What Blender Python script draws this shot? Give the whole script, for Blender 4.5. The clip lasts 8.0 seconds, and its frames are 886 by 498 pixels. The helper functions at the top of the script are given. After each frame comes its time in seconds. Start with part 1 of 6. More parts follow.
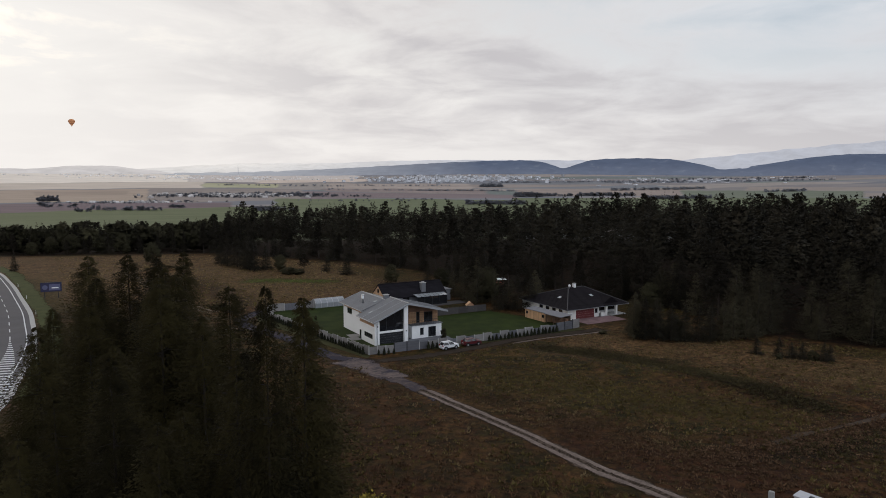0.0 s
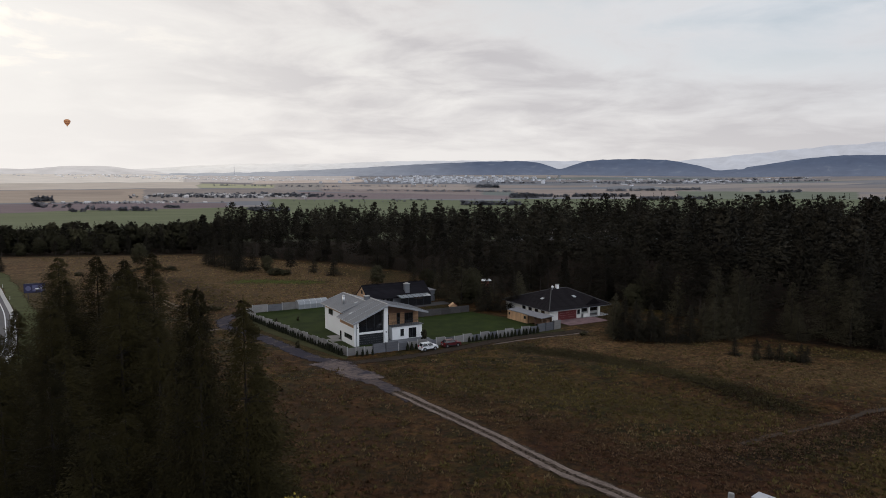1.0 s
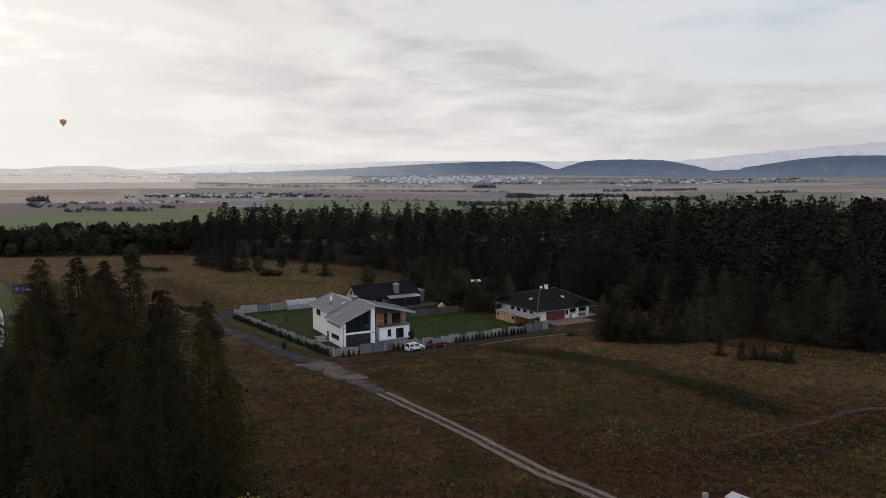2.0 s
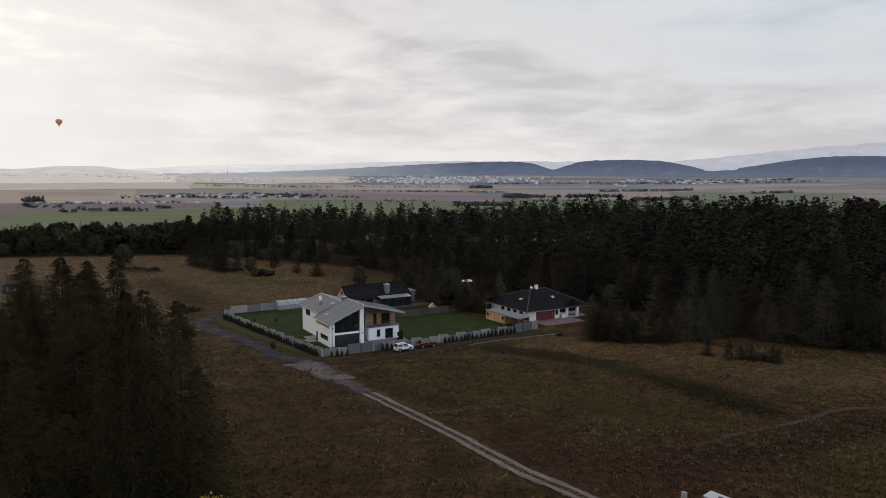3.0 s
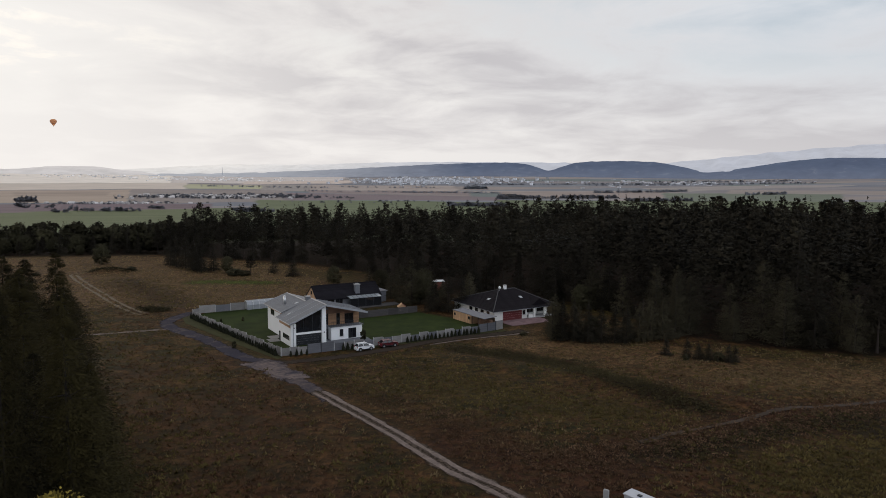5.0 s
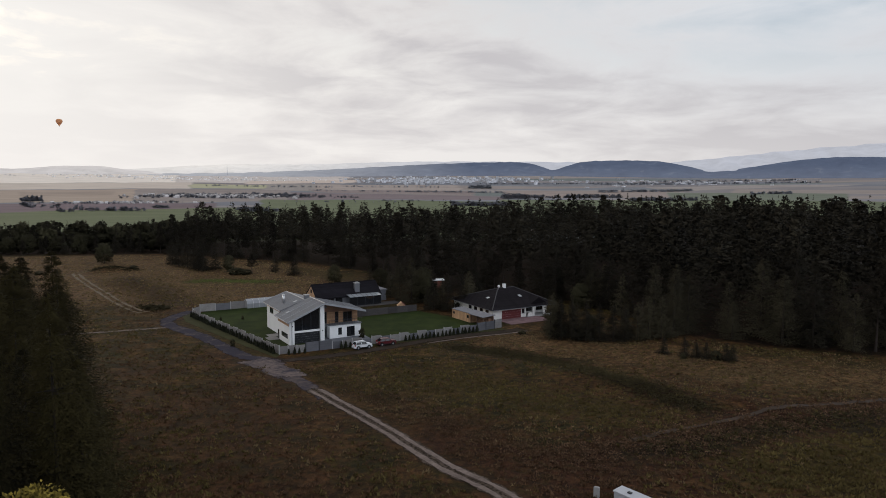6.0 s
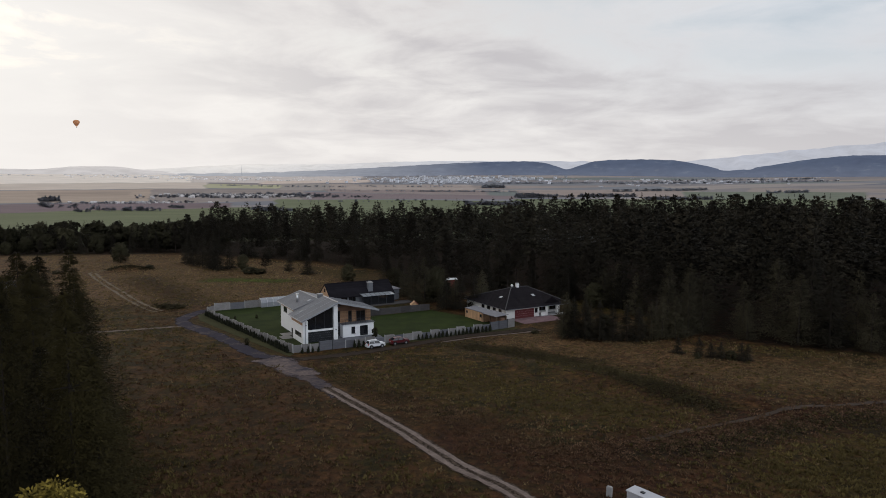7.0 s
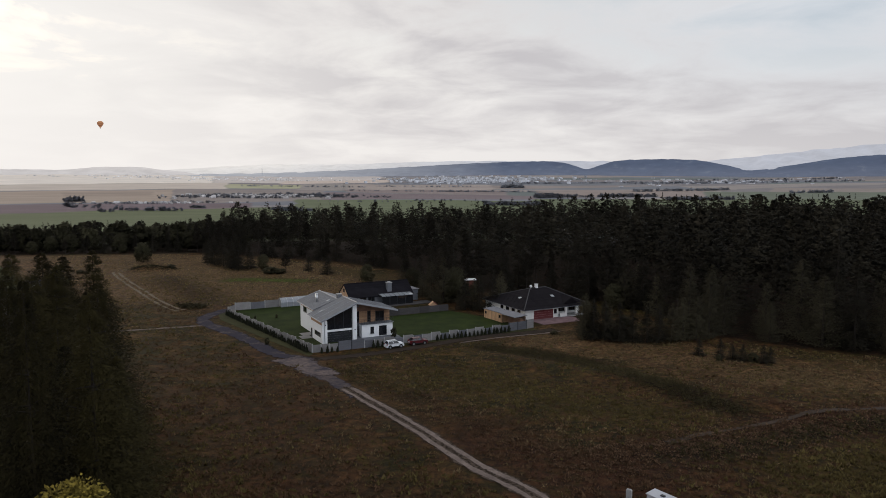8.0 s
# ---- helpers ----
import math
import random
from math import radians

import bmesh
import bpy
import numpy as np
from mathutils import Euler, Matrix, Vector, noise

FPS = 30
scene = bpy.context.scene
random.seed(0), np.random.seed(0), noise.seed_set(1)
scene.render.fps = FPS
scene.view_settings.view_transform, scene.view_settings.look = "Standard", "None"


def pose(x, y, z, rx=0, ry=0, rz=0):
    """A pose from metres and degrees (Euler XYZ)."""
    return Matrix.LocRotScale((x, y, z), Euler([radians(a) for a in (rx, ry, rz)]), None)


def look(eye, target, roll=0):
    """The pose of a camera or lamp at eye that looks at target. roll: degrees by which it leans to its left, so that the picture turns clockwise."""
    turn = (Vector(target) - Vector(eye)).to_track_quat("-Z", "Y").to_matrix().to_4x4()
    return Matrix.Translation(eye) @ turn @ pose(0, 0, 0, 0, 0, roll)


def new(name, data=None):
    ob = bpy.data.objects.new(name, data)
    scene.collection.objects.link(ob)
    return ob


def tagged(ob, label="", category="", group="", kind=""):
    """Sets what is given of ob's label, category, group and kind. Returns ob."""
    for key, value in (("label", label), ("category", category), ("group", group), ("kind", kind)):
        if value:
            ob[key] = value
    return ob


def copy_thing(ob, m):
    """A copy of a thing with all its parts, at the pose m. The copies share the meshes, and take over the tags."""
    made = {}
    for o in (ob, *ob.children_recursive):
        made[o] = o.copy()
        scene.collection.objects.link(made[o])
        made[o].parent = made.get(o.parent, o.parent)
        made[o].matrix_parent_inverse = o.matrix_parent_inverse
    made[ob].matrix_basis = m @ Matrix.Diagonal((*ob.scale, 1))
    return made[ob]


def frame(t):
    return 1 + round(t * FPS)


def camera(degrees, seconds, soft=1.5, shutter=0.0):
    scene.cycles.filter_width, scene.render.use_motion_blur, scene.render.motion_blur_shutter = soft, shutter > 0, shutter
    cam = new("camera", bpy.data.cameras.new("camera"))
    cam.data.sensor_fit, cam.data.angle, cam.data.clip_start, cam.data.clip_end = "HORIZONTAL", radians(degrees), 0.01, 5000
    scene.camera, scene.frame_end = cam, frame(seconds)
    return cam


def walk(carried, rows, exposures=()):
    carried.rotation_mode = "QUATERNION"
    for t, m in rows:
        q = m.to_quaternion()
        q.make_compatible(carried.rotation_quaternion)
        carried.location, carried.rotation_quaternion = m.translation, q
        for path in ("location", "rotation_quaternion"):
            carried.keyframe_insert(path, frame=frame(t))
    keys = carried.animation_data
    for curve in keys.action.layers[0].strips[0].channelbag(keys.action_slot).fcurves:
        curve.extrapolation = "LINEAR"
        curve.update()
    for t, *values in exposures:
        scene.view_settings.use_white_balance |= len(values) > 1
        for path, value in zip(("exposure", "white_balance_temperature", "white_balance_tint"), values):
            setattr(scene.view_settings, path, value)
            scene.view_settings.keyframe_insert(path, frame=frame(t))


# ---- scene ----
cam = camera(64.6, 8.0, soft=0.9)
METRES, EYE, TILT, LEAN, TURN = 16.4, 35.0, -6.0, 0.0, 0.0
ROWS = [
    (0.0, 0.0, 0.0, 0.0, 0.0, 0.0, -0.0),
    (0.5, 0.1117, 0.0004, 0.0035, -0.14, 0.04, -0.05),
    (1.0, 0.2184, -0.0034, 0.0078, -0.25, 0.05, -0.03),
    (1.5, 0.2988, -0.0095, 0.0112, -0.36, 0.06, -0.03),
    (3.0, 0.452, -0.0289, 0.0111, -0.73, 0.09, -0.04),
    (3.5, 0.548, -0.0334, 0.0091, -0.85, 0.12, -0.07),
    (4.0, 0.6665, -0.0394, 0.0071, -0.96, 0.15, -0.08),
    (4.5, 0.7968, -0.0459, 0.0042, -1.05, 0.17, -0.11),
    (6.0, 0.9774, -0.0687, -0.0127, -0.64, 0.12, -0.13),
    (6.5, 0.9829, -0.0711, -0.0164, -0.21, 0.11, -0.1),
    (7.0, 0.9849, -0.0743, -0.0163, 0.46, 0.08, -0.11),
    (7.5, 0.9839, -0.0746, -0.0139, 1.31, 0.08, -0.18),
    (8.0, 0.9847, -0.0734, -0.0107, 2.0, 0.08, -0.21),
]
walk(cam, [(t, pose(0, 0, EYE, TILT, LEAN, TURN) @ pose(METRES * x, METRES * y, METRES * z, 90 + pitch, roll, yaw)) for t, x, y, z, yaw, pitch, roll in ROWS])

# ---- light: a veiled evening sky, in view brightest low on the sunward side ----
SUN_AZ, SUN_EL = -42.0, 9.0      # degrees clockwise from +y, and up
SUN_DIR = Vector((math.sin(radians(SUN_AZ)) * math.cos(radians(SUN_EL)), math.cos(radians(SUN_AZ)) * math.cos(radians(SUN_EL)), math.sin(radians(SUN_EL))))


class Nodes:
    """Short hand for a node tree."""

    def __init__(self, tree):
        self.tree = tree
        tree.nodes.clear()

    def add(self, kind, ins=(), **props):
        n = self.tree.nodes.new(kind)
        for k, v in props.items():
            if k == "operation":
                n.operation = v
            elif k == "blend_type":
                n.blend_type = v
            elif k == "data_type":
                n.data_type = v
            elif k == "sky_type":
                n.sky_type = v
            elif k == "noise_dimensions":
                n.noise_dimensions = v
            elif k == "feature":
                n.feature = v
            elif k == "attribute_name":
                n.attribute_name = v
            elif k == "clamp":
                n.use_clamp = v
            elif k == "spaces":
                n.vector_type, n.convert_from, n.convert_to = v
        for key, value in dict(ins).items():
            if hasattr(value, "is_output"):
                self.tree.links.new(value, n.inputs[key])
            else:
                n.inputs[key].default_value = value
        return n

    def math(self, op, a, b=0.0, clamp=False):
        return self.add("ShaderNodeMath", {0: a, 1: b}, operation=op, clamp=clamp).outputs[0]

    def vmath(self, op, a, b=(0, 0, 0)):
        return self.add("ShaderNodeVectorMath", {0: a, 1: b}, operation=op)

    def mix(self, f, a, b, kind="MIX"):
        return self.add("ShaderNodeMixRGB", {0: f, 1: a, 2: b}, blend_type=kind).outputs[0]

    def ramp(self, f, stops):
        n = self.add("ShaderNodeValToRGB", {0: f})
        e = n.color_ramp.elements
        while len(e) < len(stops):
            e.new(0.5)
        for el, (p, c) in zip(e, stops):
            el.position, el.color = p, (*c, 1) if len(c) == 3 else c
        return n.outputs[0]

    def noise(self, vec, scale, detail=4.0, rough=0.55, distort=0.0):
        return self.add("ShaderNodeTexNoise", {"Vector": vec, "Scale": scale, "Detail": detail, "Roughness": rough, "Distortion": distort}).outputs[0]

    def step(self, x, a, b):
        return self.add("ShaderNodeMapRange", {0: x, 1: a, 2: b, 3: 0.0, 4: 1.0}).outputs[0]


world = bpy.data.worlds.new("evening_sky")
scene.world = world
world.use_nodes = True
w = Nodes(world.node_tree)
sky = w.add("ShaderNodeTexSky", sky_type="NISHITA")
sky.sun_disc, sky.sun_elevation, sky.sun_rotation, sky.altitude, sky.dust_density = False, radians(SUN_EL), radians(SUN_AZ), 600, 2.0
gen = w.add("ShaderNodeTexCoord").outputs["Generated"]
sep = w.add("ShaderNodeSeparateXYZ", {0: gen})
up = w.math("MAXIMUM", sep.outputs[2], 0.0)
# cloud deck: the direction laid out on a plane high above, a little flattened
lift = w.math("ADD", up, 0.16)
deck = w.add("ShaderNodeCombineXYZ", {0: w.math("DIVIDE", sep.outputs[0], lift), 1: w.math("MULTIPLY", w.math("DIVIDE", sep.outputs[1], lift), 1.0), 2: 5.3}).outputs[0]
big = w.noise(deck, 0.5, 4.0, 0.5, 0.3)
fine = w.noise(deck, 1.9, 7.0, 0.58, 0.35)
billow = w.math("ADD", w.math("MULTIPLY", big, 0.52), w.math("MULTIPLY", fine, 0.48))
thick = w.step(billow, 0.415, 0.585)
# the deck thins out and lets pale blue through high on one side
thin = w.math("MULTIPLY", w.step(sep.outputs[0], 0.02, 0.42), w.step(up, 0.07, 0.21))
thick = w.math("MULTIPLY", thick, w.math("SUBTRACT", 1.0, w.math("MULTIPLY", thin, 0.75)))
toward = w.vmath("DOT_PRODUCT", gen, tuple(SUN_DIR)).outputs["Value"]
sunward = w.math("POWER", w.step(toward, -0.9, 0.95), 1.3)
glow = w.math("POWER", w.step(toward, 0.72, 1.0), 2.0)
bright = w.mix(sunward, (0.50, 0.55, 0.615, 1), (0.935, 0.90, 0.84, 1))
dark = w.mix(sunward, (0.42, 0.43, 0.47, 1), (0.585, 0.56, 0.555, 1))
deck_col = w.mix(thick, bright, dark)
deck_col = w.mix(w.math("MULTIPLY", thin, w.step(billow, 0.62, 0.40)), deck_col, (0.655, 0.71, 0.755, 1))
deck_col = w.mix(glow, deck_col, (0.96, 0.93, 0.865, 1))
low = w.math("POWER", w.math("SUBTRACT", 1.0, w.step(up, 0.0, w.math("ADD", 0.16, w.math("MULTIPLY", w.step(toward, 0.2, -0.7), 0.35))), True), 1.5)
haze_col = w.mix(sunward, (0.45, 0.445, 0.465, 1), (0.91, 0.865, 0.81, 1))
deck_col = w.mix(w.math("MULTIPLY", low, 0.7), deck_col, haze_col)
blue = w.mix(1.0, sky.outputs[0], (0.12, 0.12, 0.12, 1), "MULTIPLY")
gap = w.math("MULTIPLY", w.step(billow, 0.50, 0.38), w.step(up, 0.10, 0.26))
total = w.mix(w.math("MULTIPLY", gap, 0.55), deck_col, blue)
# the unseen sky behind the camera is brightened to light the walls facing it
back_boost = w.math("ADD", 1.0, w.math("MULTIPLY", w.step(toward, 0.1, -0.75), 1.0))
total = w.vmath("MULTIPLY", total, w.add("ShaderNodeCombineXYZ", {0: back_boost, 1: back_boost, 2: w.math("MULTIPLY", back_boost, 1.03)}).outputs[0]).outputs[0]
w.add("ShaderNodeOutputWorld", {0: w.add("ShaderNodeBackground", {0: total, 1: 1.0}).outputs[0]})

sun = new("sun", bpy.data.lights.new("sun", "SUN"))
sun.data.energy, sun.data.angle, sun.data.color = 0.5, radians(18), (1.0, 0.86, 0.7)
sun.matrix_world = look(SUN_DIR * 100, (0, 0, 0))

# ---- materials ----


PUFFED = set()      # leaf materials, whose meshes carry the direction in which the crown bulges


def material(name, base, rough=0.8, metal=0.0, var=0.18, scales=(0.6, 9.0), tint=None, bump=0.0, island=0.0, objvar=0.0, spec=0.3, streak=None, stand=False, puff=0.0, fray=False):
    """A surface with a base colour, stains and grain at two scales, and fine relief."""
    m = bpy.data.materials.new(name)
    m.use_nodes = True
    k = Nodes(m.node_tree)
    pos = k.add("ShaderNodeTexCoord").outputs["Object"]
    if streak:
        pos = k.vmath("MULTIPLY", pos, streak).outputs[0]
    a, b = k.noise(pos, scales[0], 5.0, 0.6), k.noise(pos, scales[1], 4.0, 0.6)
    f = k.math("ADD", k.math("MULTIPLY", a, 0.6), k.math("MULTIPLY", b, 0.4))
    f = k.step(f, 0.3, 0.7)
    lo = tuple(c * (1 - var) for c in base)
    hi = tuple(c * (1 + var) for c in (tint or base))
    col = k.mix(f, (*lo, 1), (*hi, 1))
    for amount in (island, objvar):
        if not amount:
            continue
        r = k.add("ShaderNodeNewGeometry").outputs["Random Per Island"] if amount == island else k.add("ShaderNodeObjectInfo").outputs["Random"]
        scale = k.math("ADD", k.math("MULTIPLY", r, 2 * amount), 1 - amount)
        col = k.mix(1.0, col, k.add("ShaderNodeCombineXYZ", {0: scale, 1: scale, 2: scale}).outputs[0], "MULTIPLY")
    if stand:
        own = k.math("ADD", 1.0, k.add("ShaderNodeAttribute", attribute_name="stand").outputs["Fac"])
        col = k.mix(1.0, col, k.add("ShaderNodeCombineXYZ", {0: own, 1: own, 2: own}).outputs[0], "MULTIPLY")
    ins = {"Base Color": col, "Roughness": k.math("ADD", k.math("MULTIPLY", b, 0.2), rough - 0.1), "Metallic": metal, "Specular IOR Level": spec}
    if bump:
        ins["Normal"] = k.add("ShaderNodeBump", {"Strength": bump, "Distance": 0.05, "Height": b}).outputs[0]
    if puff:
        PUFFED.add(name)
        # leaves take most of their shading from the rounded body of the crown
        crown = k.add("ShaderNodeVectorTransform", {0: k.add("ShaderNodeAttribute", attribute_name="puff").outputs["Vector"]}, spaces=("NORMAL", "OBJECT", "WORLD")).outputs[0]
        own = k.add("ShaderNodeNewGeometry").outputs["Normal"]
        both = k.vmath("ADD", k.vmath("MULTIPLY", crown, (puff, puff, puff)).outputs[0], k.vmath("MULTIPLY", own, (1 - puff,) * 3).outputs[0]).outputs[0]
        ins["Normal"] = k.vmath("NORMALIZE", both).outputs[0]
    body = k.add("ShaderNodeBsdfPrincipled", ins).outputs[0]
    k.add("ShaderNodeOutputMaterial", {0: frayed(k, pos, body) if fray else body})
    return m


def frayed(k, pos, body):
    """Earth and gravel that give way to grass in patches towards the rim of a lane."""
    rim = k.add("ShaderNodeAttribute", attribute_name="rim").outputs["Fac"]
    patchy = k.math("ADD", k.math("MULTIPLY", k.noise(pos, 0.45, 5, 0.65), 2.2), k.math("MULTIPLY", k.noise(pos, 3.0, 4, 0.65), 0.9))
    bare = k.step(k.math("ADD", rim, patchy), 2.42, 2.14)
    return k.add("ShaderNodeMixShader", {0: bare, 1: k.add("ShaderNodeBsdfTransparent").outputs[0], 2: body}).outputs[0]


def leaf_material(name, base, tint, island=0.2, objvar=0.28, puff=0.8):
    return material(name, base, 0.9, var=0.35, scales=(0.12, 1.4), tint=tint, island=island, objvar=objvar, spec=0.12, stand=True, puff=puff)


PLASTER = material("white_plaster", (0.82, 0.82, 0.82), 0.9, var=0.05, scales=(0.4, 6))
PLASTER_OLD = material("cream_plaster", (0.72, 0.71, 0.68), 0.9, var=0.07, scales=(0.4, 6))
STEEL_ROOF = material("grey_sheet_roof", (0.17, 0.172, 0.182), 0.6, 0.1, var=0.12, scales=(0.35, 5))
ROOF_EDGE = material("light_roof_edge", (0.30, 0.31, 0.33), 0.5, 0.2, var=0.1)
DARK_TILE = material("anthracite_tiles", (0.0115, 0.0105, 0.0135), 0.95, var=0.3, scales=(0.5, 7), bump=0.3, objvar=0.18, spec=0.1)
HIP_CAP = material("grey_hip_caps", (0.06, 0.058, 0.06), 0.85, var=0.2)
SHED_ROOF = material("dull_sheet_roof", (0.15, 0.15, 0.165), 0.7, var=0.15)
HIP_TILE = material("dark_brown_tiles", (0.0115, 0.0095, 0.0115), 0.95, var=0.3, scales=(0.4, 7), bump=0.3, objvar=0.18, spec=0.1)
LARCH = material("larch_cladding", (0.36, 0.215, 0.125), 0.75, var=0.25, scales=(0.8, 12), objvar=0.22, streak=(6, 6, 0.6))
LARCH_DARK = material("aged_larch", (0.21, 0.12, 0.08), 0.8, var=0.25, scales=(0.8, 12), objvar=0.22)
GABLE_WOOD = material("honey_larch_gable", (0.44, 0.28, 0.17), 0.75, var=0.2, scales=(0.8, 12), objvar=0.18)
WEEDS = leaf_material("dark_weeds", (0.033, 0.0262, 0.0105), (0.047, 0.0370, 0.0142), 0.25)
RUST_WEEDS = leaf_material("rusty_weeds", (0.066, 0.038, 0.021), (0.090, 0.054, 0.030), 0.25)
PINE_WOOD = material("pale_pine_boards", (0.50, 0.31, 0.175), 0.75, var=0.25, scales=(0.8, 12), objvar=0.2)
TIMBER = material("weathered_timber", (0.17, 0.11, 0.075), 0.85, var=0.3, scales=(0.8, 10), objvar=0.2)
ANTHRACITE = material("anthracite_metal", (0.035, 0.037, 0.042), 0.45, 0.3, var=0.15)
GREY_PANEL = material("grey_facade", (0.14, 0.145, 0.16), 0.7, var=0.12)
CONCRETE = material("concrete", (0.34, 0.335, 0.33), 0.9, var=0.15, scales=(0.5, 8), bump=0.2)
FENCE_LIGHT = material("light_concrete_panel", (0.215, 0.205, 0.20), 0.9, var=0.25, scales=(0.6, 8), bump=0.2, objvar=0.2)
FENCE_GREY = material("grey_fence_boards", (0.115, 0.116, 0.130), 0.85, var=0.2, scales=(0.6, 9), objvar=0.14)
FENCE_WOOD = material("grey_weathered_boards", (0.055, 0.050, 0.050), 0.85, var=0.22, scales=(0.6, 9), objvar=0.2)
GARAGE_RED = material("red_brown_door", (0.125, 0.030, 0.031), 0.6, var=0.15)
PAVER = material("red_pavers", (0.155, 0.095, 0.10), 0.9, var=0.2, scales=(0.5, 5), objvar=0.2)
CHROME = material("stainless_steel", (0.55, 0.56, 0.58), 0.3, 0.9, var=0.1)
WHITE_PAINT = material("white_paint", (0.75, 0.75, 0.75), 0.6, var=0.05)
LINE_PAINT = material("road_marking_paint", (0.55, 0.56, 0.58), 0.8, var=0.2, scales=(1.0, 8))
ASPHALT = material("asphalt", (0.054, 0.053, 0.062), 0.85, var=0.22, scales=(0.25, 6), bump=0.15)
RUT = material("pale_rut_gravel", (0.150, 0.118, 0.104), 0.95, spec=0.04, var=0.5, scales=(0.9, 5), bump=0.4, fray=True)
TRACK_BED = material("dusty_track_bed", (0.052, 0.037, 0.027), 0.95, spec=0.04, var=0.5, scales=(0.8, 5), tint=(0.072, 0.054, 0.042), bump=0.4, fray=True)
GRAVEL = material("pale_gravel", (0.130, 0.104, 0.090), 0.95, spec=0.04, var=0.4, scales=(0.6, 4), bump=0.4, fray=True)
DIRT = material("brown_dirt", (0.036, 0.027, 0.021), 0.95, spec=0.04, var=0.4, scales=(0.5, 4), bump=0.3, fray=True)
CAR_WHITE = material("white_car_paint", (0.72, 0.73, 0.75), 0.3, var=0.03, spec=0.5)
CAR_RED = material("dark_red_car_paint", (0.085, 0.010, 0.014), 0.3, var=0.08, spec=0.5)
RUBBER = material("black_rubber", (0.014, 0.014, 0.015), 0.85, var=0.2)
RED_LAMP = material("red_lamp_glass", (0.25, 0.01, 0.01), 0.25, var=0.05)
LAMP_GLASS = material("clear_lamp_glass", (0.6, 0.6, 0.62), 0.2, var=0.05)
BARK = material("brown_bark", (0.022, 0.017, 0.014), 0.95, var=0.35, scales=(0.8, 7), bump=0.4)
PALE_BARK = material("pale_bark", (0.04, 0.03, 0.025), 0.95, var=0.35, scales=(0.8, 7), bump=0.4)
BALLOON_ORANGE = material("orange_balloon_cloth", (0.55, 0.25, 0.11), 0.7, var=0.08, scales=(0.02, 0.2))
BALLOON_DARK = material("brown_balloon_cloth", (0.34, 0.14, 0.07), 0.7, var=0.08, scales=(0.02, 0.2))
WICKER = material("wicker", (0.10, 0.06, 0.035), 0.9)
CABINET_GREY = material("pale_grey_cabinet", (0.42, 0.43, 0.46), 0.55, var=0.06)
BRICK_RED = material("red_brick_paint", (0.17, 0.055, 0.04), 0.85, var=0.2)
SIGN_BLUE = material("blue_billboard", (0.026, 0.026, 0.065), 0.5, var=0.15)
SIGN_PALE = material("pale_billboard_print", (0.11, 0.11, 0.19), 0.5, var=0.1)
POLYTUNNEL = material("greenhouse_polycarbonate", (0.25, 0.262, 0.28), 0.35, var=0.2, scales=(0.5, 4))
DOORWAY_DARK = material("dark_soil", (0.05, 0.042, 0.038), 0.95, var=0.3)


SPRUCE = leaf_material("spruce_needles", (0.0195, 0.0168, 0.0118), (0.029, 0.0245, 0.0160), 0.08, 0.3, 0.9)
SPRUCE_NEAR = leaf_material("spruce_needles_olive", (0.0175, 0.0142, 0.0051), (0.0385, 0.0306, 0.0100), 0.08, 0.48, 0.82)
PINE = leaf_material("pine_needles", (0.0225, 0.0188, 0.0138), (0.033, 0.0268, 0.0182), 0.08, 0.3, 0.9)
YOUNG = leaf_material("young_conifer_needles", (0.043, 0.0375, 0.0230), (0.062, 0.0530, 0.0310), 0.08, 0.45, 0.85)
BROAD = leaf_material("broad_leaves", (0.040, 0.037, 0.0210), (0.058, 0.052, 0.0270), 0.1, 0.3, 0.85)
YELLOW = leaf_material("yellowing_leaves", (0.135, 0.108, 0.022), (0.23, 0.168, 0.030), 0.5)
THUJA = leaf_material("thuja_foliage", (0.012, 0.014, 0.0075), (0.018, 0.019, 0.010), 0.35)
GRASS_TUFT = leaf_material("dry_grass", (0.120, 0.083, 0.040), (0.158, 0.111, 0.056), 0.2, puff=0.45)
OLIVE_TUFT = leaf_material("olive_grass", (0.064, 0.0475, 0.0160), (0.086, 0.065, 0.0220), 0.2, puff=0.45)
FRESH_GRASS = leaf_material("fresh_grass", (0.060, 0.078, 0.020), (0.082, 0.100, 0.027), 0.2, puff=0.45)
RUSTY_TUFT = leaf_material("rusty_grass", (0.070, 0.039, 0.0205), (0.094, 0.053, 0.0280), 0.2, puff=0.45)
# valley trees and hedges: distance haze painted into both base colours
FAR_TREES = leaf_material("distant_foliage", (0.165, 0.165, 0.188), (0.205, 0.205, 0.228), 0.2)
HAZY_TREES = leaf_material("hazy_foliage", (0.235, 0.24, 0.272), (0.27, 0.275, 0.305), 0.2)


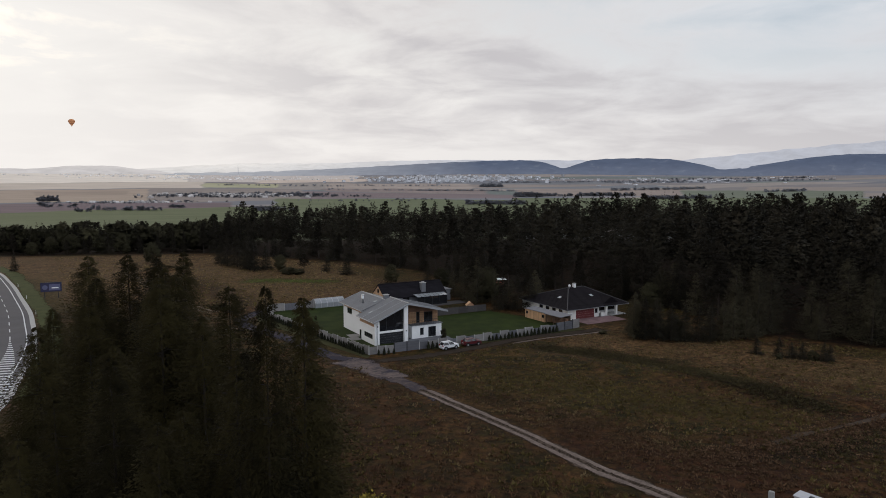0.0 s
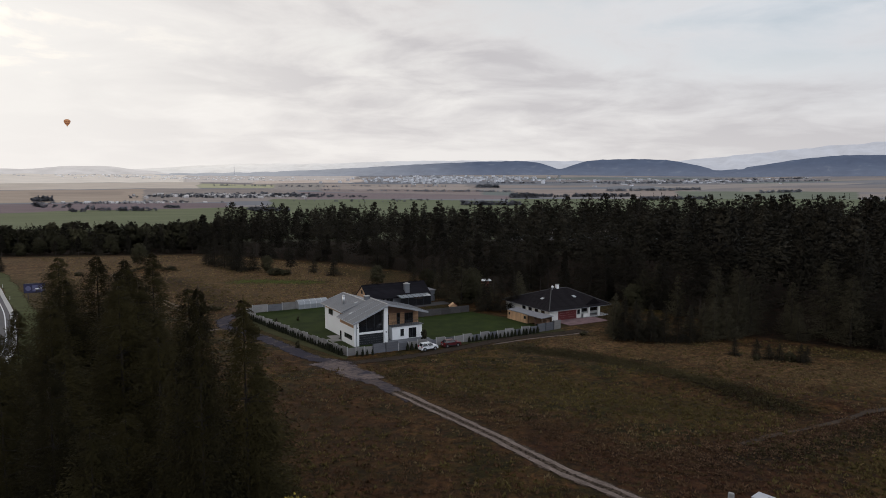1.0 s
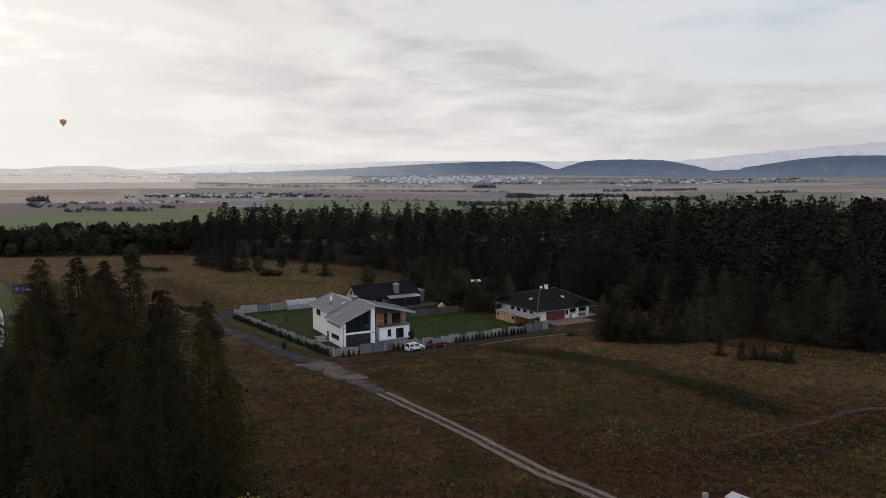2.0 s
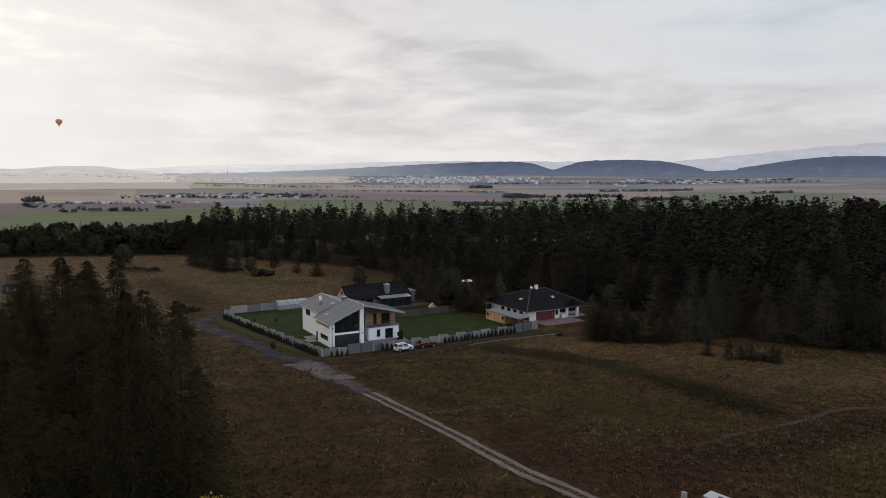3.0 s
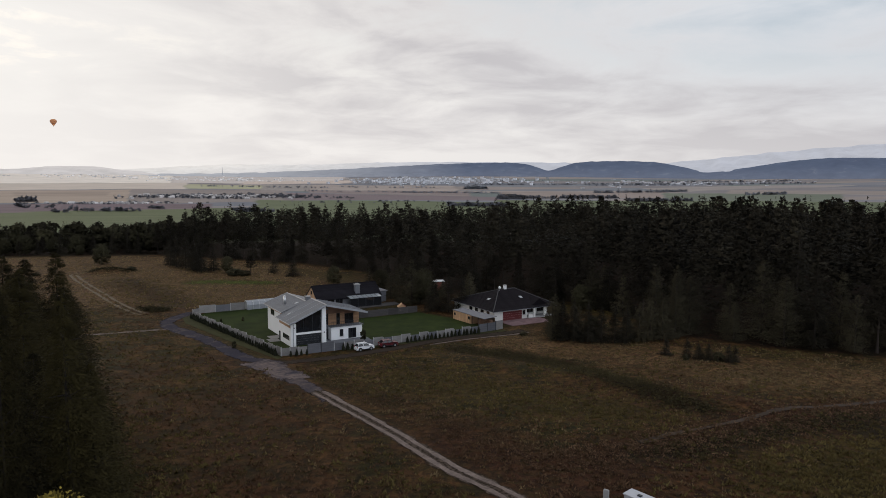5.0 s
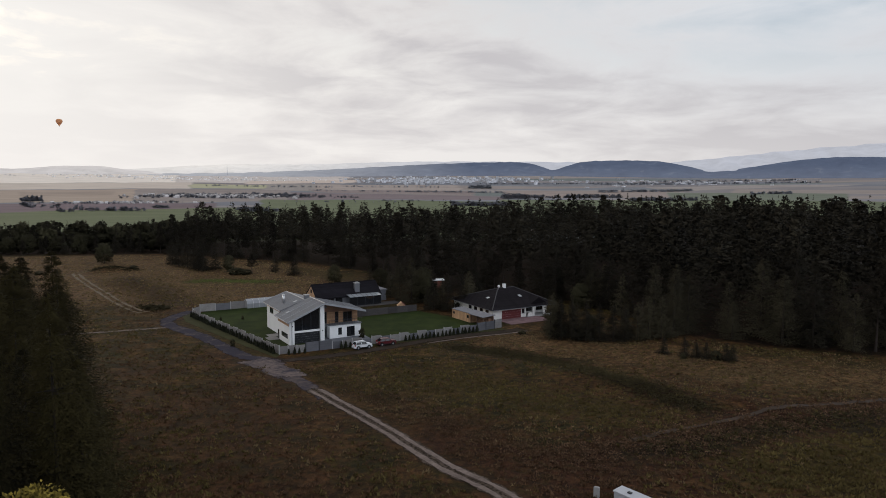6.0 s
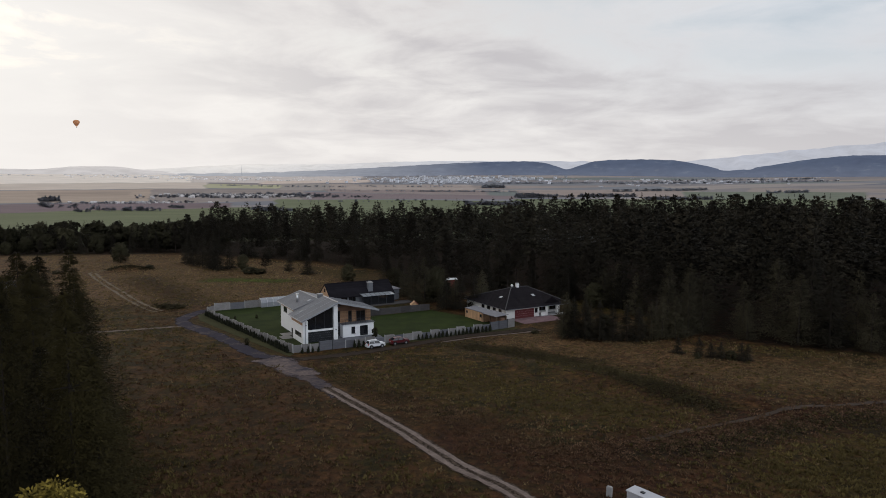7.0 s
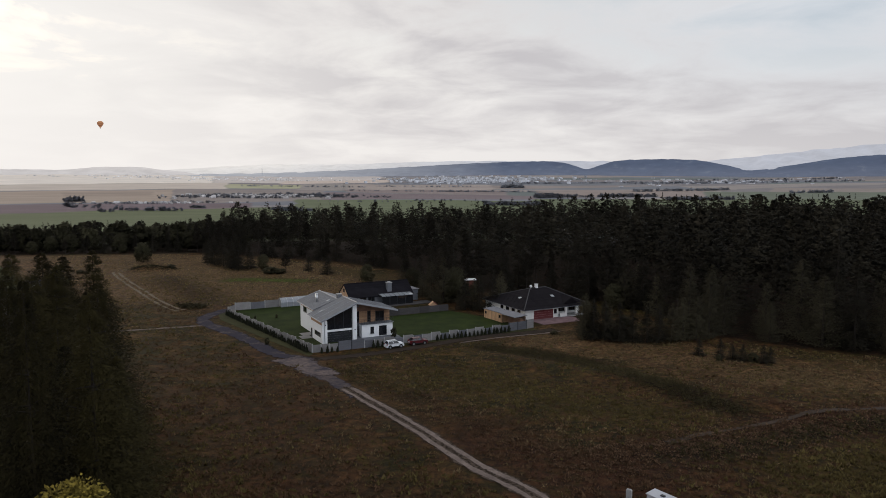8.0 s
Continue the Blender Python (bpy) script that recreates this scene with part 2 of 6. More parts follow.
def broken_asphalt(name, lo, hi, pale=1.0):
    """Old asphalt breaking up: dark crust, dusty gravel showing through in patches."""
    m = bpy.data.materials.new(name)
    m.use_nodes = True
    k = Nodes(m.node_tree)
    pos = k.add("ShaderNodeTexCoord").outputs["Object"]
    a, b, c = k.noise(pos, 0.32, 5, 0.65, 0.6), k.noise(pos, 1.6, 5, 0.65), k.noise(pos, 7.0, 3, 0.6)
    crust = k.mix(c, (0.020, 0.0185, 0.0255, 1), (0.050, 0.0465, 0.060, 1))
    dust = k.mix(c, (0.062 * pale, 0.049 * pale, 0.046 * pale, 1), (0.135 * pale, 0.105 * pale, 0.094 * pale, 1))
    f = k.step(k.math("ADD", k.math("MULTIPLY", a, 0.6), k.math("MULTIPLY", b, 0.4)), lo, hi)
    col = k.mix(f, crust, dust)
    rel = k.add("ShaderNodeBump", {"Strength": 0.4, "Distance": 0.05, "Height": c}).outputs[0]
    body = k.add("ShaderNodeBsdfPrincipled", {"Base Color": col, "Roughness": 1.0, "Specular IOR Level": 0.03, "Normal": rel}).outputs[0]
    k.add("ShaderNodeOutputMaterial", {0: frayed(k, pos, body)})
    return m


OLD_ASPHALT = broken_asphalt("broken_asphalt", 0.50, 0.64)
JUNCTION_DUST = broken_asphalt("junction_dust", 0.38, 0.58, 1.45)
DUSTY_ASPHALT = broken_asphalt("dusty_broken_asphalt", 0.40, 0.60)


def glass_material(name, tint, rough=0.04):
    m = bpy.data.materials.new(name)
    m.use_nodes = True
    k = Nodes(m.node_tree)
    ins = {"Base Color": (*tint, 1), "Roughness": rough, "Specular IOR Level": 0.6, "Coat Weight": 0.3}
    k.add("ShaderNodeOutputMaterial", {0: k.add("ShaderNodeBsdfPrincipled", ins).outputs[0]})
    return m


GLASS = glass_material("dark_window_glass", (0.012, 0.013, 0.016))
SKYLIGHT_GLASS = glass_material("skylight_glass", (0.30, 0.32, 0.34), 0.08)

# ---- building helpers ----


class Shape:
    """Vertices and faces of one mesh, gathered piece by piece."""

    def __init__(self):
        self.v, self.f = [], []

    def poly(self, pts):
        n = len(self.v)
        self.v += [tuple(p) for p in pts]
        self.f.append(tuple(range(n, n + len(pts))))
        return self

    def box(self, x0, y0, z0, x1, y1, z1):
        return self.loft([(x0, y0), (x1, y0), (x1, y1), (x0, y1)], z0, z1)

    def loft(self, outline, z0, z1, top=None):
        """A prism over an outline; top: another outline for the upper end."""
        top = top or outline
        n, k = len(self.v), len(outline)
        self.v += [(x, y, z0) for x, y in outline] + [(x, y, z1) for x, y in top]
        self.f += [tuple(range(n + k - 1, n - 1, -1)), tuple(range(n + k, n + 2 * k))]
        self.f += [(n + i, n + (i + 1) % k, n + k + (i + 1) % k, n + k + i) for i in range(k)]
        return self

    def slab(self, pts, t):
        """A sloping plate: the upper face's corners, and its thickness downwards."""
        n, k = len(self.v), len(pts)
        self.v += [tuple(p) for p in pts] + [(p[0], p[1], p[2] - t) for p in pts]
        self.f += [tuple(range(n, n + k)), tuple(range(n + 2 * k - 1, n + k - 1, -1))]
        self.f += [(n + (i + 1) % k, n + i, n + k + i, n + k + (i + 1) % k) for i in range(k)]
        return self

    def tube(self, a, b, r0, r1, sides=8):
        a, b = Vector(a), Vector(b)
        d = (b - a).normalized()
        s = d.cross(Vector((0, 0, 1)) if abs(d.z) < 0.9 else Vector((1, 0, 0))).normalized()
        q = d.cross(s)
        n = len(self.v)
        for c, r in ((a, r0), (b, r1)):
            self.v += [tuple(c + (s * math.cos(6.2832 * i / sides) + q * math.sin(6.2832 * i / sides)) * r) for i in range(sides)]
        self.f += [(n + i, n + (i + 1) % sides, n + sides + (i + 1) % sides, n + sides + i) for i in range(sides)]
        self.f += [tuple(range(n + sides - 1, n - 1, -1)), tuple(range(n + sides, n + 2 * sides))]
        return self

    def side(self, profile, y0, y1):
        """A profile in x and z, drawn out along y."""
        n, k = len(self.v), len(profile)
        self.v += [(x, y0, z) for x, z in profile] + [(x, y1, z) for x, z in profile]
        self.f += [tuple(range(n, n + k)), tuple(range(n + 2 * k - 1, n + k - 1, -1))]
        self.f += [(n + (i + 1) % k, n + i, n + k + i, n + k + (i + 1) % k) for i in range(k)]
        return self


def mesh_of(name, shape, mat, smooth=False):
    me = bpy.data.meshes.new(name)
    if isinstance(shape, Shape):
        me.from_pydata(shape.v, [], shape.f)
        bm = bmesh.new()
        bm.from_mesh(me)
        bmesh.ops.recalc_face_normals(bm, faces=bm.faces)
        bm.to_mesh(me)
        bm.free()
    else:
        me.from_pydata(shape[0], [], shape[1])
        if len(shape) > 2 and mat.name not in PUFFED:
            me.attributes.new("rim", "FLOAT", "POINT").data.foreach_set("value", np.asarray(shape[2], np.float32))
        if mat.name in PUFFED:
            bulge = shape[2] if len(shape) > 2 else np.tile((0.0, 0.0, 1.0), (len(shape[0]), 1))
            me.attributes.new("puff", "FLOAT_VECTOR", "POINT").data.foreach_set("vector", np.asarray(bulge, np.float32).ravel())
    me.materials.append(mat)
    if smooth:
        me.shade_smooth()
    me.update()
    return me


def part(name, shape, mat, parent, label="", smooth=False):
    """One mesh object under a thing or a part, in its own coordinates."""
    me = shape if isinstance(shape, bpy.types.Mesh) else mesh_of(name, shape, mat, smooth)
    ob = new(name, me)
    ob.parent = parent
    if label:
        ob["label"] = label
    return ob


def thing(name, m, label, category, group="", kind=""):
    ob = new(name)
    ob.empty_display_size = 0.3
    ob.matrix_world = m
    return tagged(ob, label, category, group, kind)


def solid(name, shape, mat, label, category, group="", kind="", smooth=False):
    return tagged(new(name, mesh_of(name, shape, mat, smooth)), label, category, group, kind)


# ---- ground ----
def soft(x, a, b):
    t = np.clip((np.asarray(x, float) - a) / (b - a), 0, 1)
    return t * t * (3 - 2 * t)


def land(x, y):
    """Height of the ground: a slope under the camera, a level shelf, then a wide valley that rises to the far hills."""
    x, y = np.asarray(x, float), np.asarray(y, float)
    near = 0.045 * 5 * np.log1p(np.exp(np.clip((137 - np.maximum(y, 20)) / 5, -40, 40)))
    r = np.hypot(x, np.maximum(y, 1))
    fall = np.interp(r, [0, 330, 420, 600, 900, 1500, 2500, 3000, 3500, 4000, 4600, 5200], [0, 0, -4, -14, -30, -35, -33, -19, 3, 25, 47, 60])
    fall = fall * soft(y, 100, 330)
    bumps = 0.09 * np.sin(x / 9.1 + 1.3 * np.sin(y / 17.0)) * np.sin(y / 7.3 + 0.9) + 0.05 * np.sin(x / 4.1 + y / 6.7)
    calm = soft(np.hypot((x + 2) / 60, (y - 162) / 42), 0.85, 1.25)
    roll = 5 * np.sin(x / 420 + 0.6) * np.sin(y / 510) * soft(r, 700, 1500)
    mound = 1.6 * np.exp(-((x + 103) / 7) ** 2 - ((y - 256) / 4) ** 2)
    bank = 0.7 * np.exp(-(((x - 38) * 0.6 + (y - 117) * 0.8) / 4.5) ** 2) * soft(x, 10, 28) * (1 - soft(x, 62, 80))
    return near + fall + bumps * calm + roll + mound + bank


def spread(lo, hi, step, far, grow):
    core = list(np.arange(lo, hi + 0.1, step))
    a, d = core[-1], step
    while a < far:
        d *= grow
        a += d
        core.append(a)
    a, d = core[0], step
    while a > -far:
        d *= grow
        a -= d
        core.insert(0, a)
    return np.array(core)


# the wood's near edge: along x, and its y
EDGE_X = [-215, -150, -104, -90, -60, -36, -10, 4, 14, 24, 34, 44, 58, 66, 72, 84, 100, 130, 200, 330]
EDGE_Y = [322, 316, 312, 306, 292, 280, 256, 226, 208, 206, 211, 201, 192, 170, 150, 141, 133, 118, 104, 95]

gx, gy = spread(-130, 130, 2.0, 4950, 1.09), spread(20, 330, 2.0, 4950, 1.075)
GX, GY = np.meshgrid(gx, gy)
GZ = land(GX, GY)
gv = np.stack([GX.ravel(), GY.ravel(), GZ.ravel()], 1)
nx, ny = len(gx), len(gy)
gi = (np.arange(ny - 1)[:, None] * nx + np.arange(nx - 1)[None, :]).ravel()
gf = np.stack([gi, gi + 1, gi + nx + 1, gi + nx], 1)


def segment_distance(x, y, pts):
    best = np.full(x.shape, 1e9)
    for (ax, ay), (bx, by) in zip(pts[:-1], pts[1:]):
        dx, dy = bx - ax, by - ay
        t = np.clip(((x - ax) * dx + (y - ay) * dy) / (dx * dx + dy * dy), 0, 1)
        best = np.minimum(best, np.hypot(x - ax - t * dx, y - ay - t * dy))
    return best


def ground_material():
    m = bpy.data.materials.new("meadow_and_fields")
    m.use_nodes = True
    k = Nodes(m.node_tree)
    pos = k.add("ShaderNodeNewGeometry").outputs["Position"]
    xyz = k.add("ShaderNodeSeparateXYZ", {0: pos})
    flat = k.vmath("MULTIPLY", pos, (1, 1, 0)).outputs[0]
    # meadow: brown, straw and green growth in patches, streaked across the slope
    streaky = k.vmath("MULTIPLY", pos, (0.8, 0.9, 0)).outputs[0]
    n1 = k.noise(streaky, 0.035, 4, 0.55, 0.4)
    n2 = k.noise(streaky, 0.22, 5, 0.6, 0.5)
    n3 = k.noise(flat, 0.75, 6, 0.7)
    n4 = k.noise(flat, 6.0, 3, 0.6)
    brown, straw, green, deep = (0.035, 0.0198, 0.0100, 1), (0.098, 0.0760, 0.0330, 1), (0.0235, 0.0265, 0.0078, 1), (0.0125, 0.0092, 0.0048, 1)
    base = k.mix(k.step(k.math("ADD", k.math("MULTIPLY", n1, 0.6), k.math("MULTIPLY", n2, 0.4)), 0.42, 0.58), green, brown)
    base = k.mix(k.math("MULTIPLY", k.step(n2, 0.47, 0.66), 0.75), base, straw)
    base = k.mix(k.math("MULTIPLY", k.step(n2, 0.46, 0.3), 0.55), base, deep)
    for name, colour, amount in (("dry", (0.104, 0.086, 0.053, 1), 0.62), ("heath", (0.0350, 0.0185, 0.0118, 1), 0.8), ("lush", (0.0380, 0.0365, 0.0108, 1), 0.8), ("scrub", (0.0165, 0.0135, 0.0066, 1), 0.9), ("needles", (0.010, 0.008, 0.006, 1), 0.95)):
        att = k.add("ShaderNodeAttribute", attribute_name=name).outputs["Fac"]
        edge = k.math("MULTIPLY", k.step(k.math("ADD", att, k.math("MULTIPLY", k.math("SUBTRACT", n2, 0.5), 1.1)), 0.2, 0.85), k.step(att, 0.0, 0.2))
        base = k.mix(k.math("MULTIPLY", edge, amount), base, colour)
    # windrows of pale straw across the dry shelf
    turned = k.add("ShaderNodeVectorRotate", {"Vector": flat, "Angle": 0.85})
    rows = k.noise(k.vmath("MULTIPLY", turned.outputs[0], (0.30, 0.10, 0)).outputs[0], 0.8, 6, 0.68, 1.2)
    grown = k.math("ADD", k.add("ShaderNodeAttribute", attribute_name="lush").outputs["Fac"], k.add("ShaderNodeAttribute", attribute_name="scrub").outputs["Fac"], True)
    shelf = k.math("MULTIPLY", k.add("ShaderNodeAttribute", attribute_name="dry").outputs["Fac"], k.math("SUBTRACT", 1.0, grown))
    base = k.mix(k.math("MULTIPLY", k.math("MULTIPLY", k.step(rows, 0.47, 0.62), shelf), 0.5), base, (0.140, 0.113, 0.072, 1))
    base = k.mix(k.math("MULTIPLY", k.math("MULTIPLY", k.step(rows, 0.47, 0.36), shelf), 0.45), base, (0.044, 0.034, 0.016, 1))
    n5 = k.noise(k.vmath("MULTIPLY", pos, (1.0, 0.75, 0)).outputs[0], 1.5, 5, 0.65, 0.6)
    tone = k.math("ADD", -2.6, k.math("MULTIPLY", k.math("ADD", k.math("MULTIPLY", n3, 0.45), k.math("ADD", k.math("MULTIPLY", n5, 0.40), k.math("MULTIPLY", n4, 0.15))), 7.0))
    tone = k.math("MINIMUM", k.math("MAXIMUM", tone, 0.45), 2.1)
    n6 = k.noise(streaky, 0.55, 5, 0.65, 0.8)
    base = k.mix(k.math("MULTIPLY", k.step(n6, 0.52, 0.62), 0.45), base, (0.0250, 0.0300, 0.0090, 1))
    base = k.mix(k.math("MULTIPLY", k.step(n6, 0.46, 0.38), 0.5), base, (0.046, 0.0235, 0.0150, 1))
    base = k.mix(1.0, base, k.add("ShaderNodeCombineXYZ", {0: k.math("MULTIPLY", tone, 0.97), 1: k.math("MULTIPLY", tone, 0.68), 2: k.math("MULTIPLY", tone, 0.49)}).outputs[0], "MULTIPLY")
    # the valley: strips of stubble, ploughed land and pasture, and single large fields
    wob = k.add("ShaderNodeTexNoise", {"Vector": flat, "Scale": 0.0012, "Detail": 2.0})
    bent = k.vmath("ADD", flat, k.vmath("MULTIPLY", wob.outputs["Color"], (380, 260, 0)).outputs[0]).outputs[0]
    strips = k.vmath("MULTIPLY", bent, (0.0011, 0.0052, 0)).outputs[0]
    cell = k.add("ShaderNodeTexVoronoi", {"Vector": strips, "Scale": 1.0, "Randomness": 0.85})
    pick = k.add("ShaderNodeSeparateColor", {0: cell.outputs["Color"]}).outputs[0]
    # greyed field colours, with the distance haze mixed into them
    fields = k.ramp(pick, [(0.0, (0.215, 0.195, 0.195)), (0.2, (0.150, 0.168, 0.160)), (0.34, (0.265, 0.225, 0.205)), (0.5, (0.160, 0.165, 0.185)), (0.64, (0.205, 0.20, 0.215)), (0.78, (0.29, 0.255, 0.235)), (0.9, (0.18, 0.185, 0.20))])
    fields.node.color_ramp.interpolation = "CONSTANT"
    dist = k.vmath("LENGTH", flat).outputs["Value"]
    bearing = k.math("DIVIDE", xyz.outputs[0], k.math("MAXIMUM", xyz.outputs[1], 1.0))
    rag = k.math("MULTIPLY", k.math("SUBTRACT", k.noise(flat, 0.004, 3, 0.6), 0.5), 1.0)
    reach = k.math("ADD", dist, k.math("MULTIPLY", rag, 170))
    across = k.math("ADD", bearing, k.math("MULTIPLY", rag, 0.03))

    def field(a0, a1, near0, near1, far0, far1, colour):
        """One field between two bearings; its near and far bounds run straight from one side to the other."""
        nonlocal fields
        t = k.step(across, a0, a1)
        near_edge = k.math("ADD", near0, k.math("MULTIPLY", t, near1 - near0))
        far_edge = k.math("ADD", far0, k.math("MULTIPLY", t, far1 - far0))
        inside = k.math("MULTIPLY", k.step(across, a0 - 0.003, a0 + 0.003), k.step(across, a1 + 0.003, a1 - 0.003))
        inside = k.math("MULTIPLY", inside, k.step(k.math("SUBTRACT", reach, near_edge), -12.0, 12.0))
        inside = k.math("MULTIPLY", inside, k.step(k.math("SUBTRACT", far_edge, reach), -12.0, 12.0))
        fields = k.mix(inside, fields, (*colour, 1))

    # paler with distance, brightest westward: haze and evening glow painted into the colours
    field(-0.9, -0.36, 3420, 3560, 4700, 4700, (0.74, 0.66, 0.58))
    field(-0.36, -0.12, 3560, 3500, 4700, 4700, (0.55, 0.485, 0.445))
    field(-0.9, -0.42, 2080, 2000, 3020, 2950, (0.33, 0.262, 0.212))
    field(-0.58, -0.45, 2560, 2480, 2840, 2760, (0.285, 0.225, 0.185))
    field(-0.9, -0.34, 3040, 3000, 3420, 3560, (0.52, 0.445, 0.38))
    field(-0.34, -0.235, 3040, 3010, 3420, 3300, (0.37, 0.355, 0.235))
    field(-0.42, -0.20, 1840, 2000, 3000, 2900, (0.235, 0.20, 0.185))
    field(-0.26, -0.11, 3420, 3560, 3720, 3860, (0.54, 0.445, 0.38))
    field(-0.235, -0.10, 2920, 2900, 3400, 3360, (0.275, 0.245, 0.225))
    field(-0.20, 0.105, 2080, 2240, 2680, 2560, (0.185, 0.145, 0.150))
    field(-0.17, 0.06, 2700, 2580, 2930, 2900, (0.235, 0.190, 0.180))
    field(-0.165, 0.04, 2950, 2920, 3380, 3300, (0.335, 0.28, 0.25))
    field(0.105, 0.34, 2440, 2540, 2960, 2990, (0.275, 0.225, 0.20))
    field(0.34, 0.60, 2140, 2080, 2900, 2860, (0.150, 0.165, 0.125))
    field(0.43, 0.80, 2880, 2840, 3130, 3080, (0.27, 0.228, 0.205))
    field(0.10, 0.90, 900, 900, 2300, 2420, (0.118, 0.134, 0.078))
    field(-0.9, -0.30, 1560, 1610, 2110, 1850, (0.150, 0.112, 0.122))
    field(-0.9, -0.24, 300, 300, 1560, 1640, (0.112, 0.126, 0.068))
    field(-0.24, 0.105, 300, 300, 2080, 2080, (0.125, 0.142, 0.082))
    # mowing lines and damp patches within the fields
    grain = k.math("ADD", 0.66, k.math("MULTIPLY", k.noise(k.vmath("MULTIPLY", flat, (0.22, 1, 0)).outputs[0], 0.02, 5, 0.62), 0.68))
    fields = k.mix(1.0, fields, k.add("ShaderNodeCombineXYZ", {0: grain, 1: grain, 2: grain}).outputs[0], "MULTIPLY")
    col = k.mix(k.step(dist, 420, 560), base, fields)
    rel = k.add("ShaderNodeBump", {"Strength": 0.5, "Distance": 0.35, "Height": k.math("ADD", n3, k.math("MULTIPLY", n4, 0.5))}).outputs[0]
    k.add("ShaderNodeOutputMaterial", {0: k.add("ShaderNodeBsdfPrincipled", {"Base Color": col, "Roughness": 0.95, "Specular IOR Level": 0.1, "Normal": rel}).outputs[0]})
    return m


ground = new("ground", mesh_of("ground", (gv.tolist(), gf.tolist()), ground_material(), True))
tagged(ground, "brown and green autumn meadow falling into a wide farmed valley", "ground", kind="structure")


def near_line(x, y, pts, wide):
    """1 on a line, fading out over a distance."""
    return np.exp(-(segment_distance(x, y, pts) / wide) ** 2)


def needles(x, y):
    """Bare needle floor under the wood, painted near-black so that gaps between trees stay dark."""
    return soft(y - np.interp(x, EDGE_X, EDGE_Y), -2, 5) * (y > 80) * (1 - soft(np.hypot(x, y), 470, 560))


def dry(x, y):
    """Sun-dried grass on the far shelf and over the upper meadow."""
    shelf = soft(y, 172, 205) * (1 - soft(x, -30, -12)) * (1 - soft(y - np.interp(x, EDGE_X, EDGE_Y), -12, 0))
    return np.maximum(shelf, 0.95 * near_line(x, y, [(36, 147), (54, 138), (66, 121), (86, 116), (120, 100)], 13))


def heath(x, y):
    """Reddish heath in the hollow and beside the track."""
    return 0.6 * near_line(x, y, [(-16, 104), (-8, 82), (0, 60)], 13) + near_line(x, y, [(18, 82), (30, 72), (38, 80), (52, 85), (62, 90), (80, 96), (110, 108)], 6.5) + 0.5 * near_line(x, y, [(10, 60), (40, 66)], 9)


def lush(x, y):
    """Greener growth."""
    verge = near_line(x, y, [(-18, 131.5), (-24, 139.5), (-32, 149.5), (-39, 157.5), (-44, 166)], 2.6) + near_line(x, y, [(-10, 130.5), (8, 142.2), (20, 150.5)], 2)
    meadow = near_line(x, y, [(54, 72), (67, 79), (92, 86)], 8) + 0.9 * near_line(x, y, [(12, 114), (28, 104), (42, 95)], 10)
    shelf = near_line(x, y, [(-64, 231), (-36, 231)], 5) + near_line(x, y, [(44, 190), (66, 182)], 12) + near_line(x, y, [(-36, 262), (-12, 236)], 7)
    return verge + meadow + shelf + near_line(x, y, [(-140, 232), (-118, 206), (-100, 178)], 5)


def scrub(x, y):
    """Dark low scrub on the bank and along the hollow."""
    return near_line(x, y, [(20, 139), (34, 131), (42, 120), (49, 107), (54, 98)], 3.4) + near_line(x, y, [(38, 77.5), (50, 81.5), (62, 87.5), (78, 93.5)], 3.0) + near_line(x, y, [(72, 86), (92, 92)], 3) + 0.75 * near_line(x, y, [(-88, 236), (-72, 214), (-56, 192)], 8)


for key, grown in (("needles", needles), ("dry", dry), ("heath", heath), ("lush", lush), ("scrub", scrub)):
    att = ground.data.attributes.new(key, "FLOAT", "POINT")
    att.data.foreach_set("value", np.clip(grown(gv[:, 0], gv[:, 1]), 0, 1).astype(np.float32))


def curve_points(pts, step=1.5):
    """A smooth line through a few points (Catmull-Rom)."""
    p = [np.array(q, float) for q in pts]
    p = [2 * p[0] - p[1]] + p + [2 * p[-1] - p[-2]]
    out = []
    for a, b, c, d in zip(p, p[1:], p[2:], p[3:]):
        n = max(2, int(np.linalg.norm(c - b) / step))
        for i in range(n):
            t = i / n
            out.append(0.5 * (2 * b + (c - a) * t + (2 * a - 5 * b + 4 * c - d) * t * t + (3 * b - a - 3 * c + d) * t ** 3))
    out.append(p[-2])
    return np.array(out)


def strip(pts, left, right, lift, ragged=0.0, seed=1, columns=4, step=1.2):
    """A lane on the ground between two offsets from a line."""
    line = curve_points(pts, step)
    d = np.gradient(line, axis=0)
    d /= np.linalg.norm(d, axis=1)[:, None]
    side = np.stack([-d[:, 1], d[:, 0]], 1)
    rng = np.random.default_rng(seed)
    n = len(line)
    rag = [np.convolve(rng.uniform(-1, 1, n + 6), np.array([1, 2, 3, 4, 3, 2, 1]) / 9, 'valid') for _ in range(2)]
    lo, hi = left + ragged * rag[0], right + ragged * rag[1]
    v, f, rims = [], [], []
    for i in range(n):
        for j in range(columns + 1):
            o = lo[i] + (hi[i] - lo[i]) * j / columns
            x, y = line[i] + side[i] * o
            v.append((x, y, float(land(x, y)) + lift))
            side_rim = abs(2 * j / columns - 1) ** 2
            end_rim = 1 - min(1.0, min(i, n - 1 - i) * step / 2.5)
            rims.append(max(side_rim, end_rim * (ragged > 0)))
    c = columns + 1
    for i in range(n - 1):
        for j in range(columns):
            f.append((i * c + j, i * c + j + 1, (i + 1) * c + j + 1, (i + 1) * c + j))
    f = [q[::-1] for q in f]
    return v, f, rims


